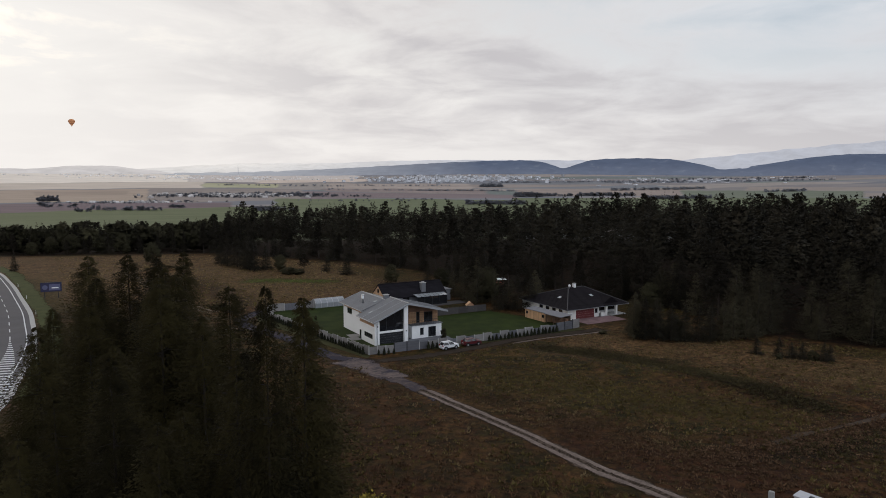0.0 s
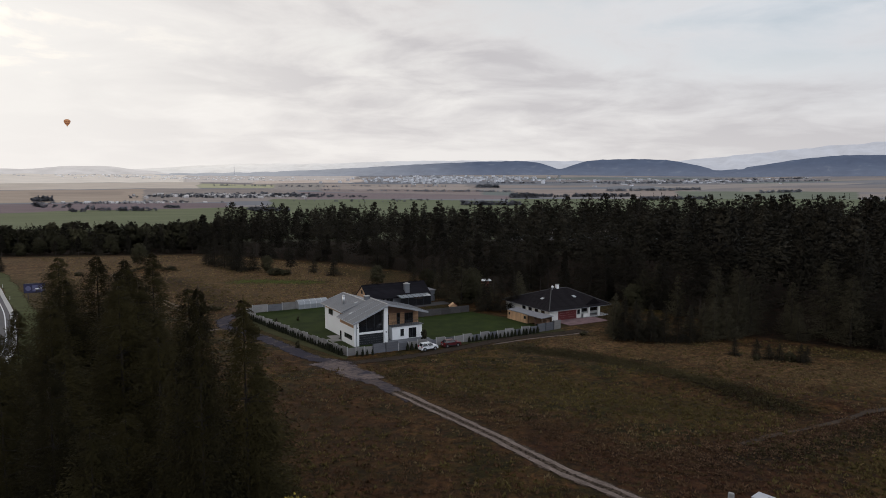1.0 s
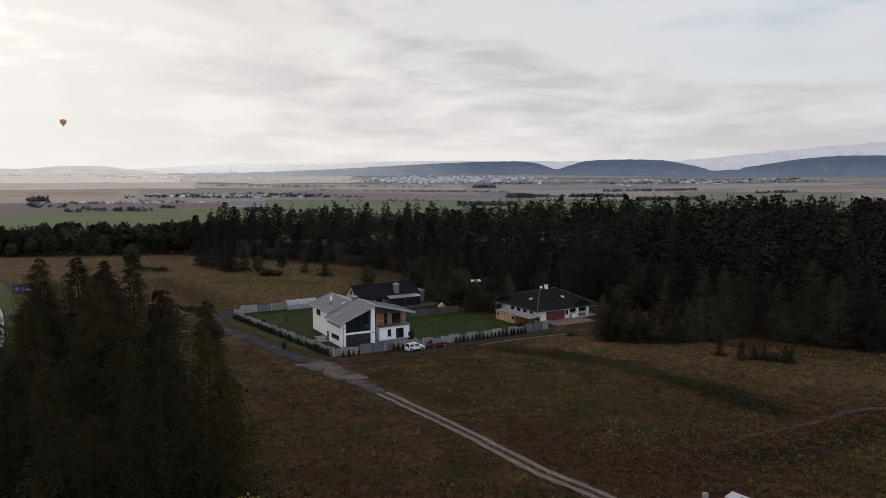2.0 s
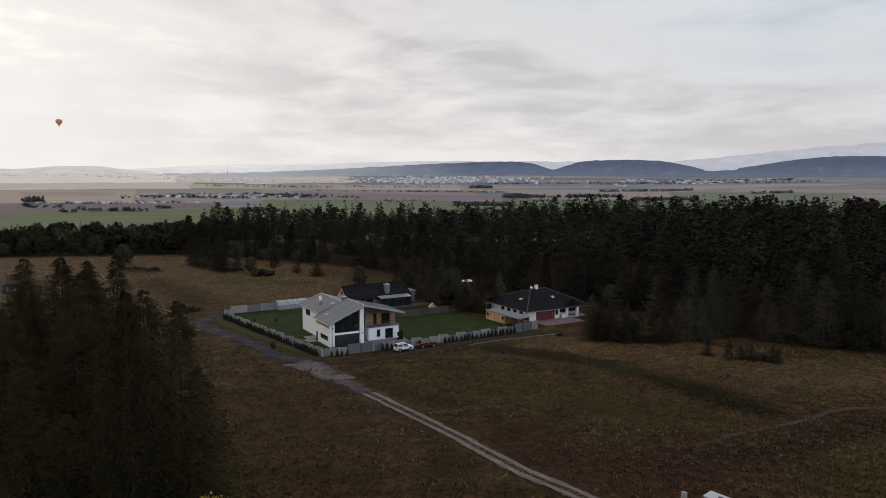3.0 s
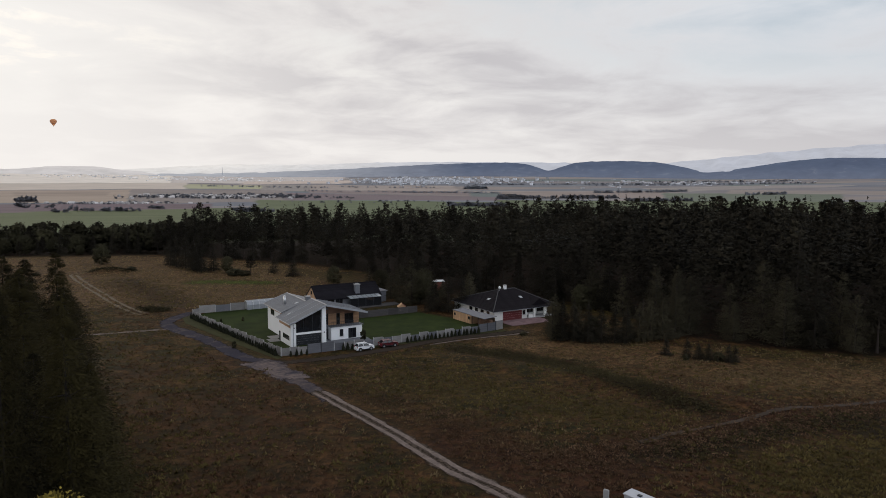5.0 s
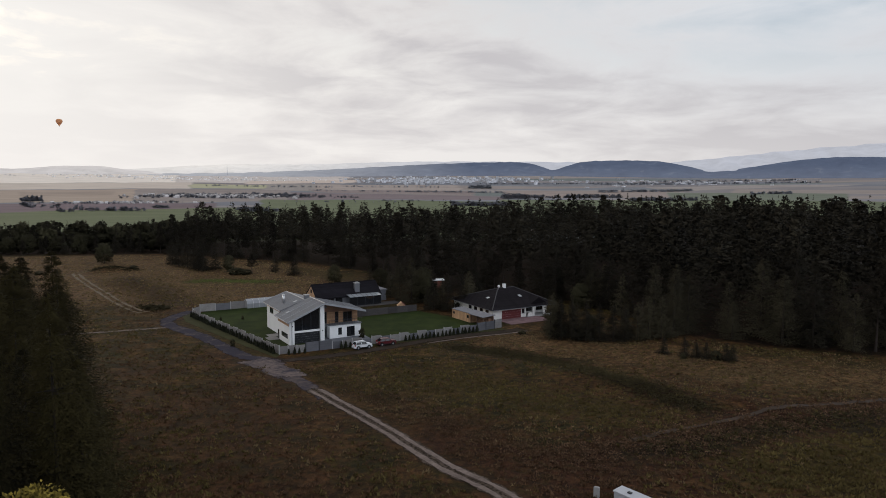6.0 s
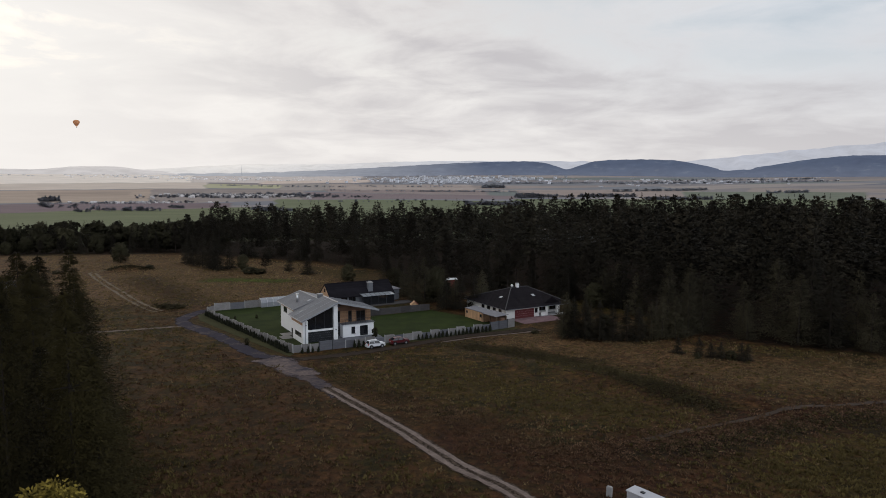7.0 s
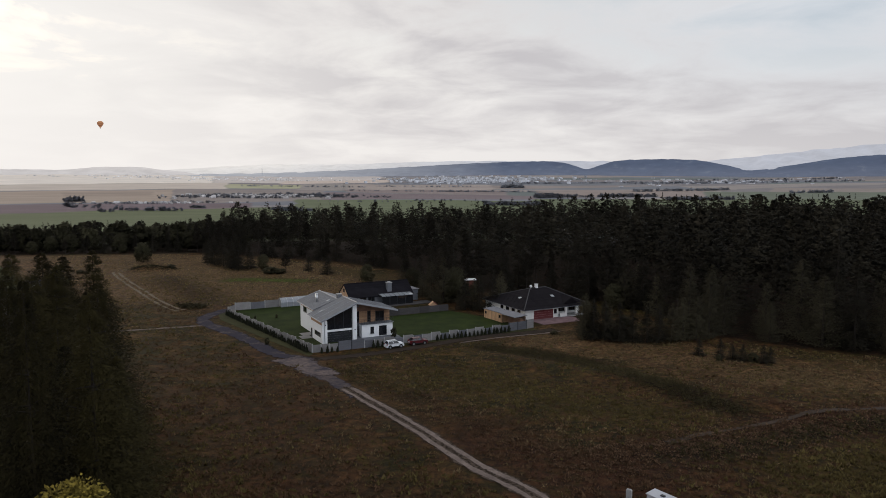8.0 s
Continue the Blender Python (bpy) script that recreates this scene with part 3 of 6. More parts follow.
# lanes round the plots
LANE = [(-12.5, 126.5), (-20, 131), (-26, 138.5), (-33, 147.4), (-40, 155), (-46, 161), (-49, 168), (-47.5, 177), (-44, 183)]
solid("lane", strip(LANE, -2.0, 2.0, 0.05, 0.25, 2, 8, 0.7), OLD_ASPHALT, "worn grey asphalt lane beside the fenced plot", "road", kind="structure")
TRACK = [(-13, 126), (-9.5, 117), (-4.7, 109.6), (-1.5, 104.6), (8.7, 88.5), (16.7, 74.8), (23.3, 65.4), (28.5, 52), (36, 30)]
solid("broken_asphalt", strip([(-13.4, 124), (-9.5, 117), (-4.7, 109.6), (0.4, 101)], -1.8, 1.8, 0.055, 0.3, 14, 8, 0.5), DUSTY_ASPHALT, "dark broken asphalt at the head of the field track", "road", kind="structure")
solid("gravel_track", strip([(-3.6, 107.6), *TRACK[3:]], -1.6, 1.55, 0.06, 0.3, 3, 8, 0.5), TRACK_BED, "pale gravel field track with a worn middle", "road", kind="structure")
solid("wheel_rut", strip([(-3.2, 107), *TRACK[3:]], -1.22, -0.3, 0.085, 0.15, 16, 4, 0.5), RUT, "pale wheel rut of the field track", "road", kind="structure")
solid("wheel_rut", strip([(-3.2, 107), *TRACK[3:]], 0.28, 1.2, 0.085, 0.15, 17, 4, 0.5), RUT, "pale wheel rut of the field track", "road", kind="structure")
# clods and weeds along the middle of the track, each its own lump
clods = Shape()
crng = np.random.default_rng(15)
for cx, cy in curve_points([(-3.6, 107.6), *TRACK[3:8]], 0.16):
    if crng.uniform() < 0.8:
        ox, oy, q = cx + crng.normal(0, 0.17), cy + crng.normal(0, 0.17), crng.uniform(0.08, 0.22)
        g0 = float(land(ox, oy)) + 0.07
        n0 = len(clods.v)
        clods.v += [(ox + q * math.cos(6.2832 * i / 5) * crng.uniform(0.6, 1.2), oy + q * math.sin(6.2832 * i / 5) * crng.uniform(0.6, 1.2), g0) for i in range(5)] + [(ox, oy, g0 + q * 0.5)]
        clods.f += [(n0 + i, n0 + (i + 1) % 5, n0 + 5) for i in range(5)]
solid("track_middle", (clods.v, clods.f), DIRT, "dark clods and weeds between the wheel ruts", "earth", kind="stuff")
solid("junction", strip([(-19.0, 129.0), (-14.6, 124.4), (-11.0, 119.4), (-8.2, 114.6)], -3.4, 3.2, 0.08, 0.4, 5, 10, 0.7), JUNCTION_DUST, "pale gravel patch where the lanes meet", "road", kind="structure")
FRONT_LANE = [(-13, 127.5), (-4, 132.2), (5, 138.5), (13, 145), (22, 150.5), (31, 154.5), (37, 158)]
solid("front_lane", strip(FRONT_LANE, -1.7, 1.7, 0.06, 0.3, 6, 8, 0.6), DIRT, "packed dirt lane along the front fence", "road", kind="structure")
solid("lane_edge", strip(FRONT_LANE[3:], -2.5, -1.6, 0.065, 0.12, 7, 4), GRAVEL, "pale strip of gravel along the dirt lane", "road", kind="structure")
solid("field_path", strip([(-45, 159.5), (-54, 155.5), (-62, 152.7), (-75, 150)], -0.8, 0.8, 0.05, 0.3, 8, 4), GRAVEL, "narrow earth path through the meadow", "path", kind="structure")
DRY_RUT = material("dry_track", (0.098, 0.071, 0.044), 0.95, var=0.5, scales=(0.5, 3), fray=True)
MEADOW_TRACK = [(-58, 177), (-63, 181), (-84, 208), (-107, 240), (-112, 252), (-100, 262)]
for side in (-0.95, 0.95):
    solid("meadow_track", strip(MEADOW_TRACK, side - 0.6, side + 0.6, 0.05, 0.3, 9, 4), DRY_RUT, "faint dry wheel track over the grass", "path", kind="structure")
solid("heath_track", strip([(40, 82.5), (46, 86), (54, 90), (64, 95), (80, 100), (110, 109)], -0.8, 0.8, 0.06, 0.5, 10, 4), material("reddish_track", (0.038, 0.0238, 0.0145), 0.95, var=0.5, scales=(0.3, 3), fray=True), "faint reddish track through the heath", "path", kind="structure")

# ---- main road on the far side of the near trees ----
ROAD = [(-178, 262), (-160, 243), (-142, 219.5), (-126.5, 198), (-111, 176), (-100.3, 159.3), (-91.7, 145.4), (-84, 131), (-76, 114), (-69, 98), (-60, 70), (-52, 35)]
solid("road", strip(ROAD, -8.0, 4.2, 0.05, 0.0, 11, 8, 2.5), ASPHALT, "smooth grey asphalt main road in a long bend", "road", kind="structure")
solid("road_shoulder", strip(ROAD, 4.2, 5.3, 0.04, 0.1, 12, 2, 2.5), CONCRETE, "pale gravel shoulder of the main road", "road", kind="structure")
ROAD_VERGE = material("green_road_verge", (0.030, 0.040, 0.011), 0.95, var=0.35, scales=(0.3, 3.0), tint=(0.045, 0.050, 0.016), spec=0.1, fray=True)
solid("road_verge", strip(ROAD[:10], 5.2, 10.5, 0.035, 0.5, 18, 6, 2.0), ROAD_VERGE, "rough green grass verge beside the main road", "grass", kind="structure")
solid("edge_line", strip(ROAD, 3.0, 3.25, 0.075, 0.0, 13, 1, 2.5), LINE_PAINT, "white edge line of the main road", "road marking", kind="structure")
road_line = curve_points(ROAD, 1.0)
road_dir = np.gradient(road_line, axis=0)
road_dir /= np.linalg.norm(road_dir, axis=1)[:, None]
marks = tagged(new("lane_markings"), "white dashed lane line and hatched island on asphalt", "road marking", kind="structure")


def road_piece(name, i, o0, o1, length, lean=0.0):
    """One painted bar: from offset o0 to o1 beside point i of the road's line."""
    c, d = road_line[i], road_dir[i]
    n = np.array([-d[1], d[0]])
    s = Shape()
    pts = []
    for o, l in ((o0, 0), (o1, lean), (o1, lean + length), (o0, length)):
        x, y = c + n * o + d * l
        pts.append((x, y, float(land(x, y)) + 0.085))
    s.slab(pts, 0.012)
    part(name, s, LINE_PAINT, marks)


for i in range(20, 140, 9):
    road_piece("dash", i, -0.1, 0.1, 4.0)
for i in range(142, 215, 1):
    wide = min(1.0, (i - 141) / 40)
    if i % 2 == 0:
        road_piece("hatch_bar", i, -0.1, 0.1 + 4.2 * wide, 0.75, 0.8 * wide)

# white marker posts on the shoulder
MARKER_WHITE = material("marker_white", (0.62, 0.62, 0.62), 0.6, var=0.08)
MARKER_BLACK = material("marker_black", (0.02, 0.02, 0.022), 0.6)
for i in range(60, 190, 26):
    mx, my = road_line[i] + np.array([-road_dir[i][1], road_dir[i][0]]) * 5.9
    marker = thing("road_marker", pose(mx, my, float(land(mx, my)), 0, 0, math.degrees(math.atan2(road_dir[i][1], road_dir[i][0]))), "white plastic road marker post with a black band", "post", "road marker posts")
    part("post", Shape().loft([(-0.06, -0.05), (0.06, -0.05), (0.06, 0.05), (-0.06, 0.05)], -0.1, 0.72), MARKER_WHITE, marker)
    part("band", Shape().loft([(-0.062, -0.052), (0.062, -0.052), (0.062, 0.052), (-0.062, 0.052)], 0.72, 0.94), MARKER_BLACK, marker)
    part("cap", Shape().loft([(-0.06, -0.05), (0.06, -0.05), (0.06, 0.05), (-0.06, 0.05)], 0.94, 1.05, [(-0.06, -0.01), (0.06, -0.01), (0.06, 0.03), (-0.06, 0.03)]), MARKER_WHITE, marker)

# ---- valley: hills at the end of it ----
CENTRE = 8.0


def ridge_line(az, lumps):
    """Heights along the arc; each lump: centre, spread to the left and right, height, steepness left and right."""
    total = np.zeros_like(az)
    for c, left, right, h, p, q in lumps:
        d = az - c
        one = h * np.where(d < 0, np.exp(-np.abs(d / left) ** p), np.exp(-np.abs(d / right) ** q))
        total = (total ** 5 + one ** 5) ** 0.2
    return total


def ridge(name, radius, bumps, mat, label, seed, rough):
    """A range of hills on an arc: crest, slopes towards the valley and folds in them."""
    az = np.radians(np.linspace(-46, 46, 460))
    rng = np.random.default_rng(seed)
    crest = np.maximum(ridge_line(np.degrees(az), bumps), 0)
    wave = sum(rng.uniform(0.4, 1) / q * np.sin(np.degrees(az) * q * 2.1 + rng.uniform(0, 6)) for q in (1, 2, 4, 8, 16))
    crest = crest * (1 + rough * wave) + 1.6 * np.interp(np.arange(460), np.arange(0, 461, 2), rng.uniform(-1, 1, 231)) * (crest > 20)
    v, f = [], []
    rows = 9
    for j in range(rows):
        t = j / (rows - 1)
        rr = radius - 330 * (1 - t) + 26 * np.sin(np.degrees(az) * 3.1 + j * 0.8) * (0 < j < rows - 1)
        z = 34 + (crest + 14) * (t ** 0.8) - 12 * (t == 0)
        v += list(zip(CENTRE + rr * np.sin(az), rr * np.cos(az), z))
    n = len(az)
    for j in range(rows - 1):
        f += [(j * n + i, j * n + i + 1, (j + 1) * n + i + 1, (j + 1) * n + i) for i in range(n - 1)]
    return solid(name, (v, f), mat, label, "hills", kind="structure", smooth=True)


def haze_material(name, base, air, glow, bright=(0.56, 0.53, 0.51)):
    """Far hills: their own dull colour, and the light that the air in front of them sends, painted in as emission."""
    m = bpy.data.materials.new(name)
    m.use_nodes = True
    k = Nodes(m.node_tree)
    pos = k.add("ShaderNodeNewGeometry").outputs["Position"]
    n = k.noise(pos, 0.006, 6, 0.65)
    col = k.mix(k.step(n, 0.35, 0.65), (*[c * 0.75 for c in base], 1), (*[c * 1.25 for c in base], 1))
    # haze at the foot and paling towards the sun, both put into the emission
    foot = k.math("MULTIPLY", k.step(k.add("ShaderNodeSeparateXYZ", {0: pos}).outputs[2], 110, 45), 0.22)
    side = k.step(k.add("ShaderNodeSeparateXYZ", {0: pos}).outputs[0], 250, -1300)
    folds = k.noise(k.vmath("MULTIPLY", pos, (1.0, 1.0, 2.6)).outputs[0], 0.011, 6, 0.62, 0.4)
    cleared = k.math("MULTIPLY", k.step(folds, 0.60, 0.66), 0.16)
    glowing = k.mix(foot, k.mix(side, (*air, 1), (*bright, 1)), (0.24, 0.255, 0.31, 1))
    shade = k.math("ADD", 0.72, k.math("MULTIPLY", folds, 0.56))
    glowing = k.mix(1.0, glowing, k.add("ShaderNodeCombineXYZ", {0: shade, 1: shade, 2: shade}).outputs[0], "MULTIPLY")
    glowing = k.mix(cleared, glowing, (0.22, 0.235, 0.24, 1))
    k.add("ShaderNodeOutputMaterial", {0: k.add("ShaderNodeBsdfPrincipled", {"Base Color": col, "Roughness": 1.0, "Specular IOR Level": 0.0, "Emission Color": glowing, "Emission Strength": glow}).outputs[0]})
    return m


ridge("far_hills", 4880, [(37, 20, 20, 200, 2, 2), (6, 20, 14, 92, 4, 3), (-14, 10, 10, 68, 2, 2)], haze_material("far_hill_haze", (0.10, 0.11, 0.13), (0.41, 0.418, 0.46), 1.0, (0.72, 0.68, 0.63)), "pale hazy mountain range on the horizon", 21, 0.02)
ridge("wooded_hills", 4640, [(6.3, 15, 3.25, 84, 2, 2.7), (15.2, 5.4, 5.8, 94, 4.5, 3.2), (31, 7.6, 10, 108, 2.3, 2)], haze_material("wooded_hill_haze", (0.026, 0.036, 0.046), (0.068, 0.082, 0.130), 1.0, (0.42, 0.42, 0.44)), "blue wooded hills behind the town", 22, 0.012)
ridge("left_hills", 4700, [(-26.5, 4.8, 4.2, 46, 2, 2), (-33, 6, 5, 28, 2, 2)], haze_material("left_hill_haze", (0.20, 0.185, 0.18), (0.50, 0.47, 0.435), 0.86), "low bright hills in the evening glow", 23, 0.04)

# ---- trees ----


def sprays(points, outward, size, rng, droop=0.3, width=0.55):
    """Small two-faced leaves or needle sprays: one kite of two triangles at each point, along its direction."""
    n = len(points)
    out = outward + rng.normal(0, 0.35, (n, 3))
    out[:, 2] -= droop
    out /= np.linalg.norm(out, axis=1)[:, None]
    s = np.cross(out, rng.normal(0, 1, (n, 3)))
    s /= np.linalg.norm(s, axis=1)[:, None]
    size = np.asarray(size)[:, None] if np.ndim(size) else size
    a, b = points - out * size * 0.45, points + out * size * 0.75
    l, r = points + s * size * width * 0.5, points - s * size * width * 0.5
    v = np.stack([a, l, b, r], 1).reshape(-1, 3)
    k = np.arange(n) * 4
    f = np.stack([k, k + 1, k + 2, k + 3], 1)
    return v, f


def outward_of(v, rise=0.6):
    """Directions that bulge away from the trunk's axis and a little up."""
    d = np.array(v, float)
    d[:, :2] /= np.maximum(np.hypot(d[:, 0], d[:, 1]), 1e-3)[:, None]
    d[:, 2] = rise
    return d / np.linalg.norm(d, axis=1)[:, None]


def conifer_crown(h, radius, base, branches, per, rng, power=0.85, size=0.16, droop=0.35, rise=0.0, width=0.55):
    """Branches that get shorter upwards; each is a loose frond of twigs."""
    t = np.sort(rng.uniform(0, 1, branches) ** 1.15)
    z = base + (h - base) * t * 0.985
    az = rng.uniform(0, 6.2832, branches)
    lobe = 1 + 0.16 * np.sin(2 * az + 7 * t + rng.uniform(0, 6)) + 0.12 * np.sin(3 * az - 17 * t + rng.uniform(0, 6))
    length = radius * (1 - t) ** power * rng.uniform(0.42, 1.24, branches) * lobe + 0.04 * radius
    P, D, S = [], [], []
    for zi, li, ai in zip(z, length, az):
        k = max(4, int(per * (0.35 + 0.65 * li / radius)))
        u = np.linspace(0.16, 1.0, k) ** 0.8
        d = np.array([math.cos(ai), math.sin(ai), 0.0])
        side = np.array([-d[1], d[0], 0.0])
        off = rng.normal(0, 0.17, k) * li * (1.15 - 0.65 * u)
        p = d * (u * li)[:, None] + side * off[:, None]
        p[:, 2] = zi + (rise - droop * u) * u * li - np.abs(off) * 0.3 + rng.normal(0, 0.09, k) * li
        P.append(p)
        D.append(np.tile(d, (k, 1)) + side * (np.sign(off) * (0.9 - 0.5 * u))[:, None])
        S.append(size * radius * (0.6 + 0.5 * li / radius) * (1.15 - 0.35 * u) * rng.uniform(0.7, 1.3, k))
    # the leader
    k = max(6, per // 2)
    p = np.zeros((k, 3))
    p[:, 2] = h * rng.uniform(0.95, 1.0, k)
    P.append(p)
    D.append(np.tile(np.array([0, 0, 1.3]), (k, 1)))
    S.append(np.full(k, size * radius * 0.5))
    v, f = sprays(np.concatenate(P), np.concatenate(D), np.concatenate(S), rng, 0.25, width)
    return v, f, outward_of(v)


def pine_crown(h, radius, base, clumps, per, rng, size):
    """An open crown: flattened tufts of needles at the ends of crooked limbs, fuller towards the top."""
    P, D, N = [], [], []
    for i in range(clumps):
        t = (i + rng.uniform(0, 1)) / clumps
        a = i * 2.4 + rng.uniform(-0.6, 0.6)
        reach = radius * (0.06 + 0.94 * (1 - t) ** 0.6) * rng.uniform(0.3, 0.95)
        c = np.array([math.cos(a) * reach, math.sin(a) * reach, base + (h - base) * (0.04 + 0.93 * t)])
        big = radius * rng.uniform(0.2, 0.36) * (1.15 - 0.6 * t)
        d = rng.normal(0, 1, (per, 3))
        d /= np.linalg.norm(d, axis=1)[:, None]
        P.append(c + d * big * rng.uniform(0.55, 1.0, (per, 1)) * np.array([1.15, 1.15, 0.75]))
        D.append(d * np.array([1, 1, 0.6]) + np.array([0, 0, 0.35]))
        n = d + np.array([math.cos(a), math.sin(a), 0.9]) * 0.7
        N.append(n / np.linalg.norm(n, axis=1)[:, None])
    v, f = sprays(np.concatenate(P), np.concatenate(D), size * rng.uniform(0.7, 1.3, clumps * per), rng, 0.0, 0.6)
    return v, f, np.repeat(np.concatenate(N), 4, 0)


def clump_crown(h, radius, base, clumps, per, rng, size):
    """A broad crown: uneven clumps of leaves on hidden limbs."""
    P, D, N = [], [], []
    for i in range(clumps):
        a, q = rng.uniform(0, 6.2832), rng.uniform(0, 1) ** 0.5
        z = rng.uniform(0.05, 1)
        reach = radius * math.sqrt(max(0.08, 1 - (2 * z - 0.9) ** 2 * 0.8))
        c = np.array([math.cos(a) * q * reach * 0.85, math.sin(a) * q * reach * 0.85, base + (h - base) * z * 0.92])
        d = rng.normal(0, 1, (per, 3))
        d /= np.linalg.norm(d, axis=1)[:, None]
        P.append(c + d * (radius * rng.uniform(0.2, 0.36)) * rng.uniform(0.5, 1.0, (per, 1)) * np.array([1, 1, 0.8]))
        D.append(d)
        c[2] -= (base + h) * 0.5
        n = d * 0.9 + c / max(np.linalg.norm(c), 0.1) + np.array([0, 0, 0.35])
        N.append(n / np.maximum(np.linalg.norm(n, axis=1), 0.05)[:, None])
    P = np.concatenate(P)
    P[:, 2] = np.maximum(P[:, 2], base * 0.8)
    v, f = sprays(P, np.concatenate(D), rng.uniform(0.7, 1.3, len(P)) * size, rng, 0.25, 0.9)
    return v, f, np.repeat(np.concatenate(N), 4, 0)


def trunk_shape(h, r, limbs, rng, lean=0.0, sides=7):
    s = Shape()
    bend = [(lean * h * (i / 6) ** 2 + rng.normal(0, 0.06) * r * (i > 0), rng.normal(0, 0.06) * r * (i > 0)) for i in range(7)]
    for i, (x, y) in enumerate(bend):
        wide = r * (1 - i / 6.6) * (1.25 if i == 0 else 1)
        s.v += [(x + wide * math.cos(6.2832 * j / sides), y + wide * math.sin(6.2832 * j / sides), h * i / 6) for j in range(sides)]
    s.f += [(i * sides + j, i * sides + (j + 1) % sides, (i + 1) * sides + (j + 1) % sides, (i + 1) * sides + j) for i in range(6) for j in range(sides)]
    s.f += [tuple(range(sides - 1, -1, -1)), tuple(range(6 * sides, 7 * sides))]
    for i in range(limbs):
        z = h * rng.uniform(0.25, 0.9)
        a, l = rng.uniform(0, 6.2832), h * 0.11 * (1.15 - z / h) * 2
        s.tube((0, 0, z), (math.cos(a) * l, math.sin(a) * l, z + l * rng.uniform(-0.15, 0.5)), r * 0.22, r * 0.05, 4)
    return s


def tree_kind(name, label, category, group, trunk, trunk_mat, crown, crown_mat):
    """A tree as a thing: an empty at its foot, a trunk and a crown."""
    t = thing(name, Matrix(), label, category, group)
    part("trunk", trunk, trunk_mat, t)
    me = mesh_of("crown", (crown[0].tolist(), crown[1].tolist(), crown[2]), crown_mat)
    part("crown", me, crown_mat, t)
    return t


def plant(model, x, y, size=1.0, turn=0.0, wide=1.0, sink=0.1):
    c = copy_thing(model, pose(x, y, float(land(x, y)) - sink, 0, 0, turn) @ Matrix.Diagonal((size * wide, size * wide, size, 1)))
    return c


def discard(model):
    for o in (*model.children_recursive, model):
        bpy.data.objects.remove(o)


R = np.random.default_rng(7)
# forest kinds, 1 m of height each scaled when planted
FOREST = []
for i in range(4):
    h = 18.0
    FOREST.append(tree_kind("spruce", "dark green spruce, tall in the wood and bush-sized on the meadow", "tree", "forest trees", trunk_shape(h * 0.97, 0.24, 0, R), BARK, conifer_crown(h, (3.4, 3.7, 3.3, 3.6)[i], 1.2, 300, 26, R, (0.7, 0.8, 0.75, 0.88)[i], 0.115, 0.25, 0.15, 0.5), SPRUCE))
for i in range(3):
    h = 18.0
    FOREST.append(tree_kind("pine", "tall pine with a bare trunk and ragged crown", "tree", "forest trees", trunk_shape(h * 0.95, 0.22, 10, R), PALE_BARK, pine_crown(h, (3.2, 3.6, 3.0)[i], (4.5, 6.5, 3.5)[i], 54, 130, R, 0.29), PINE))
YOUNGS = []
for i in range(3):
    h = 10.0
    YOUNGS.append(tree_kind("young_conifer", "young olive-green conifer at the edge of the wood", "tree", "trees at the wood's edge", trunk_shape(h * 0.95, 0.14, 0, R), BARK, conifer_crown(h, (2.5, 2.9, 2.3)[i], 0.3, 230, 30, R, (0.55, 0.7, 0.6)[i], 0.10, 0.05, 0.3, 0.5), YOUNG))
WIDE = []
for i in range(3):
    WIDE.append(tree_kind("larch", "full olive-green larch at the edge of the wood", "tree", "trees at the wood's edge", trunk_shape(17.0, 0.26, 0, R), BARK, conifer_crown(18.0, (4.4, 5.0, 4.0)[i], 0.3, 420, 30, R, (0.58, 0.66, 0.55)[i], 0.072, 0.05, 0.32, 0.5), YOUNG))
BROADS = []
for i in range(2):
    h = 8.0
    BROADS.append(tree_kind("leafy_tree", "dull green leafy tree with a rounded crown", "tree", "leafy trees", trunk_shape(h * 0.7, 0.16, 8, R), BARK, clump_crown(h, 3.2, 0.5, 80, 70, R, 0.25), BROAD))
BUSHES = []
for i in range(2):
    BUSHES.append(tree_kind("bush", "low dark green bush in the grass", "bush", "meadow bushes", trunk_shape(1.6, 0.05, 5, R), BARK, clump_crown(2.4, 1.5, 0.15, 26, 26, R, 0.3), BROAD))

DEEP = 440


def in_view(x, y, margin=12):
    return y > 60 and -0.72 * y - margin < x < 17 + 0.70 * y + margin


stand = []
yy = 96.0
while yy < DEEP:
    xx = -0.74 * yy - 12 + R.uniform(0, 5)
    while xx < 0.72 * yy + 30:
        px, py = xx + R.uniform(-2.0, 2.0), yy + R.uniform(-2.0, 2.0)
        depth = py - float(np.interp(px, EDGE_X, EDGE_Y))
        if depth > 0 and in_view(px, py):
            stand.append((depth, px, py))
        xx += 6.3 + 0.007 * yy
    yy += 5.8 + 0.007 * yy


def tall(x, y, depth):
    """Height of the wood: low towards its left end, lower at its rim."""
    top = float(np.interp(x, [-250, -130, -114, -98, -70, 10, 60, 110, 250], [12.5, 13, 15, 20.5, 20.0, 20.5, 23.5, 24, 25]))
    rim = 0.62 + 0.38 * min(1.0, depth / 18)
    return top * rim


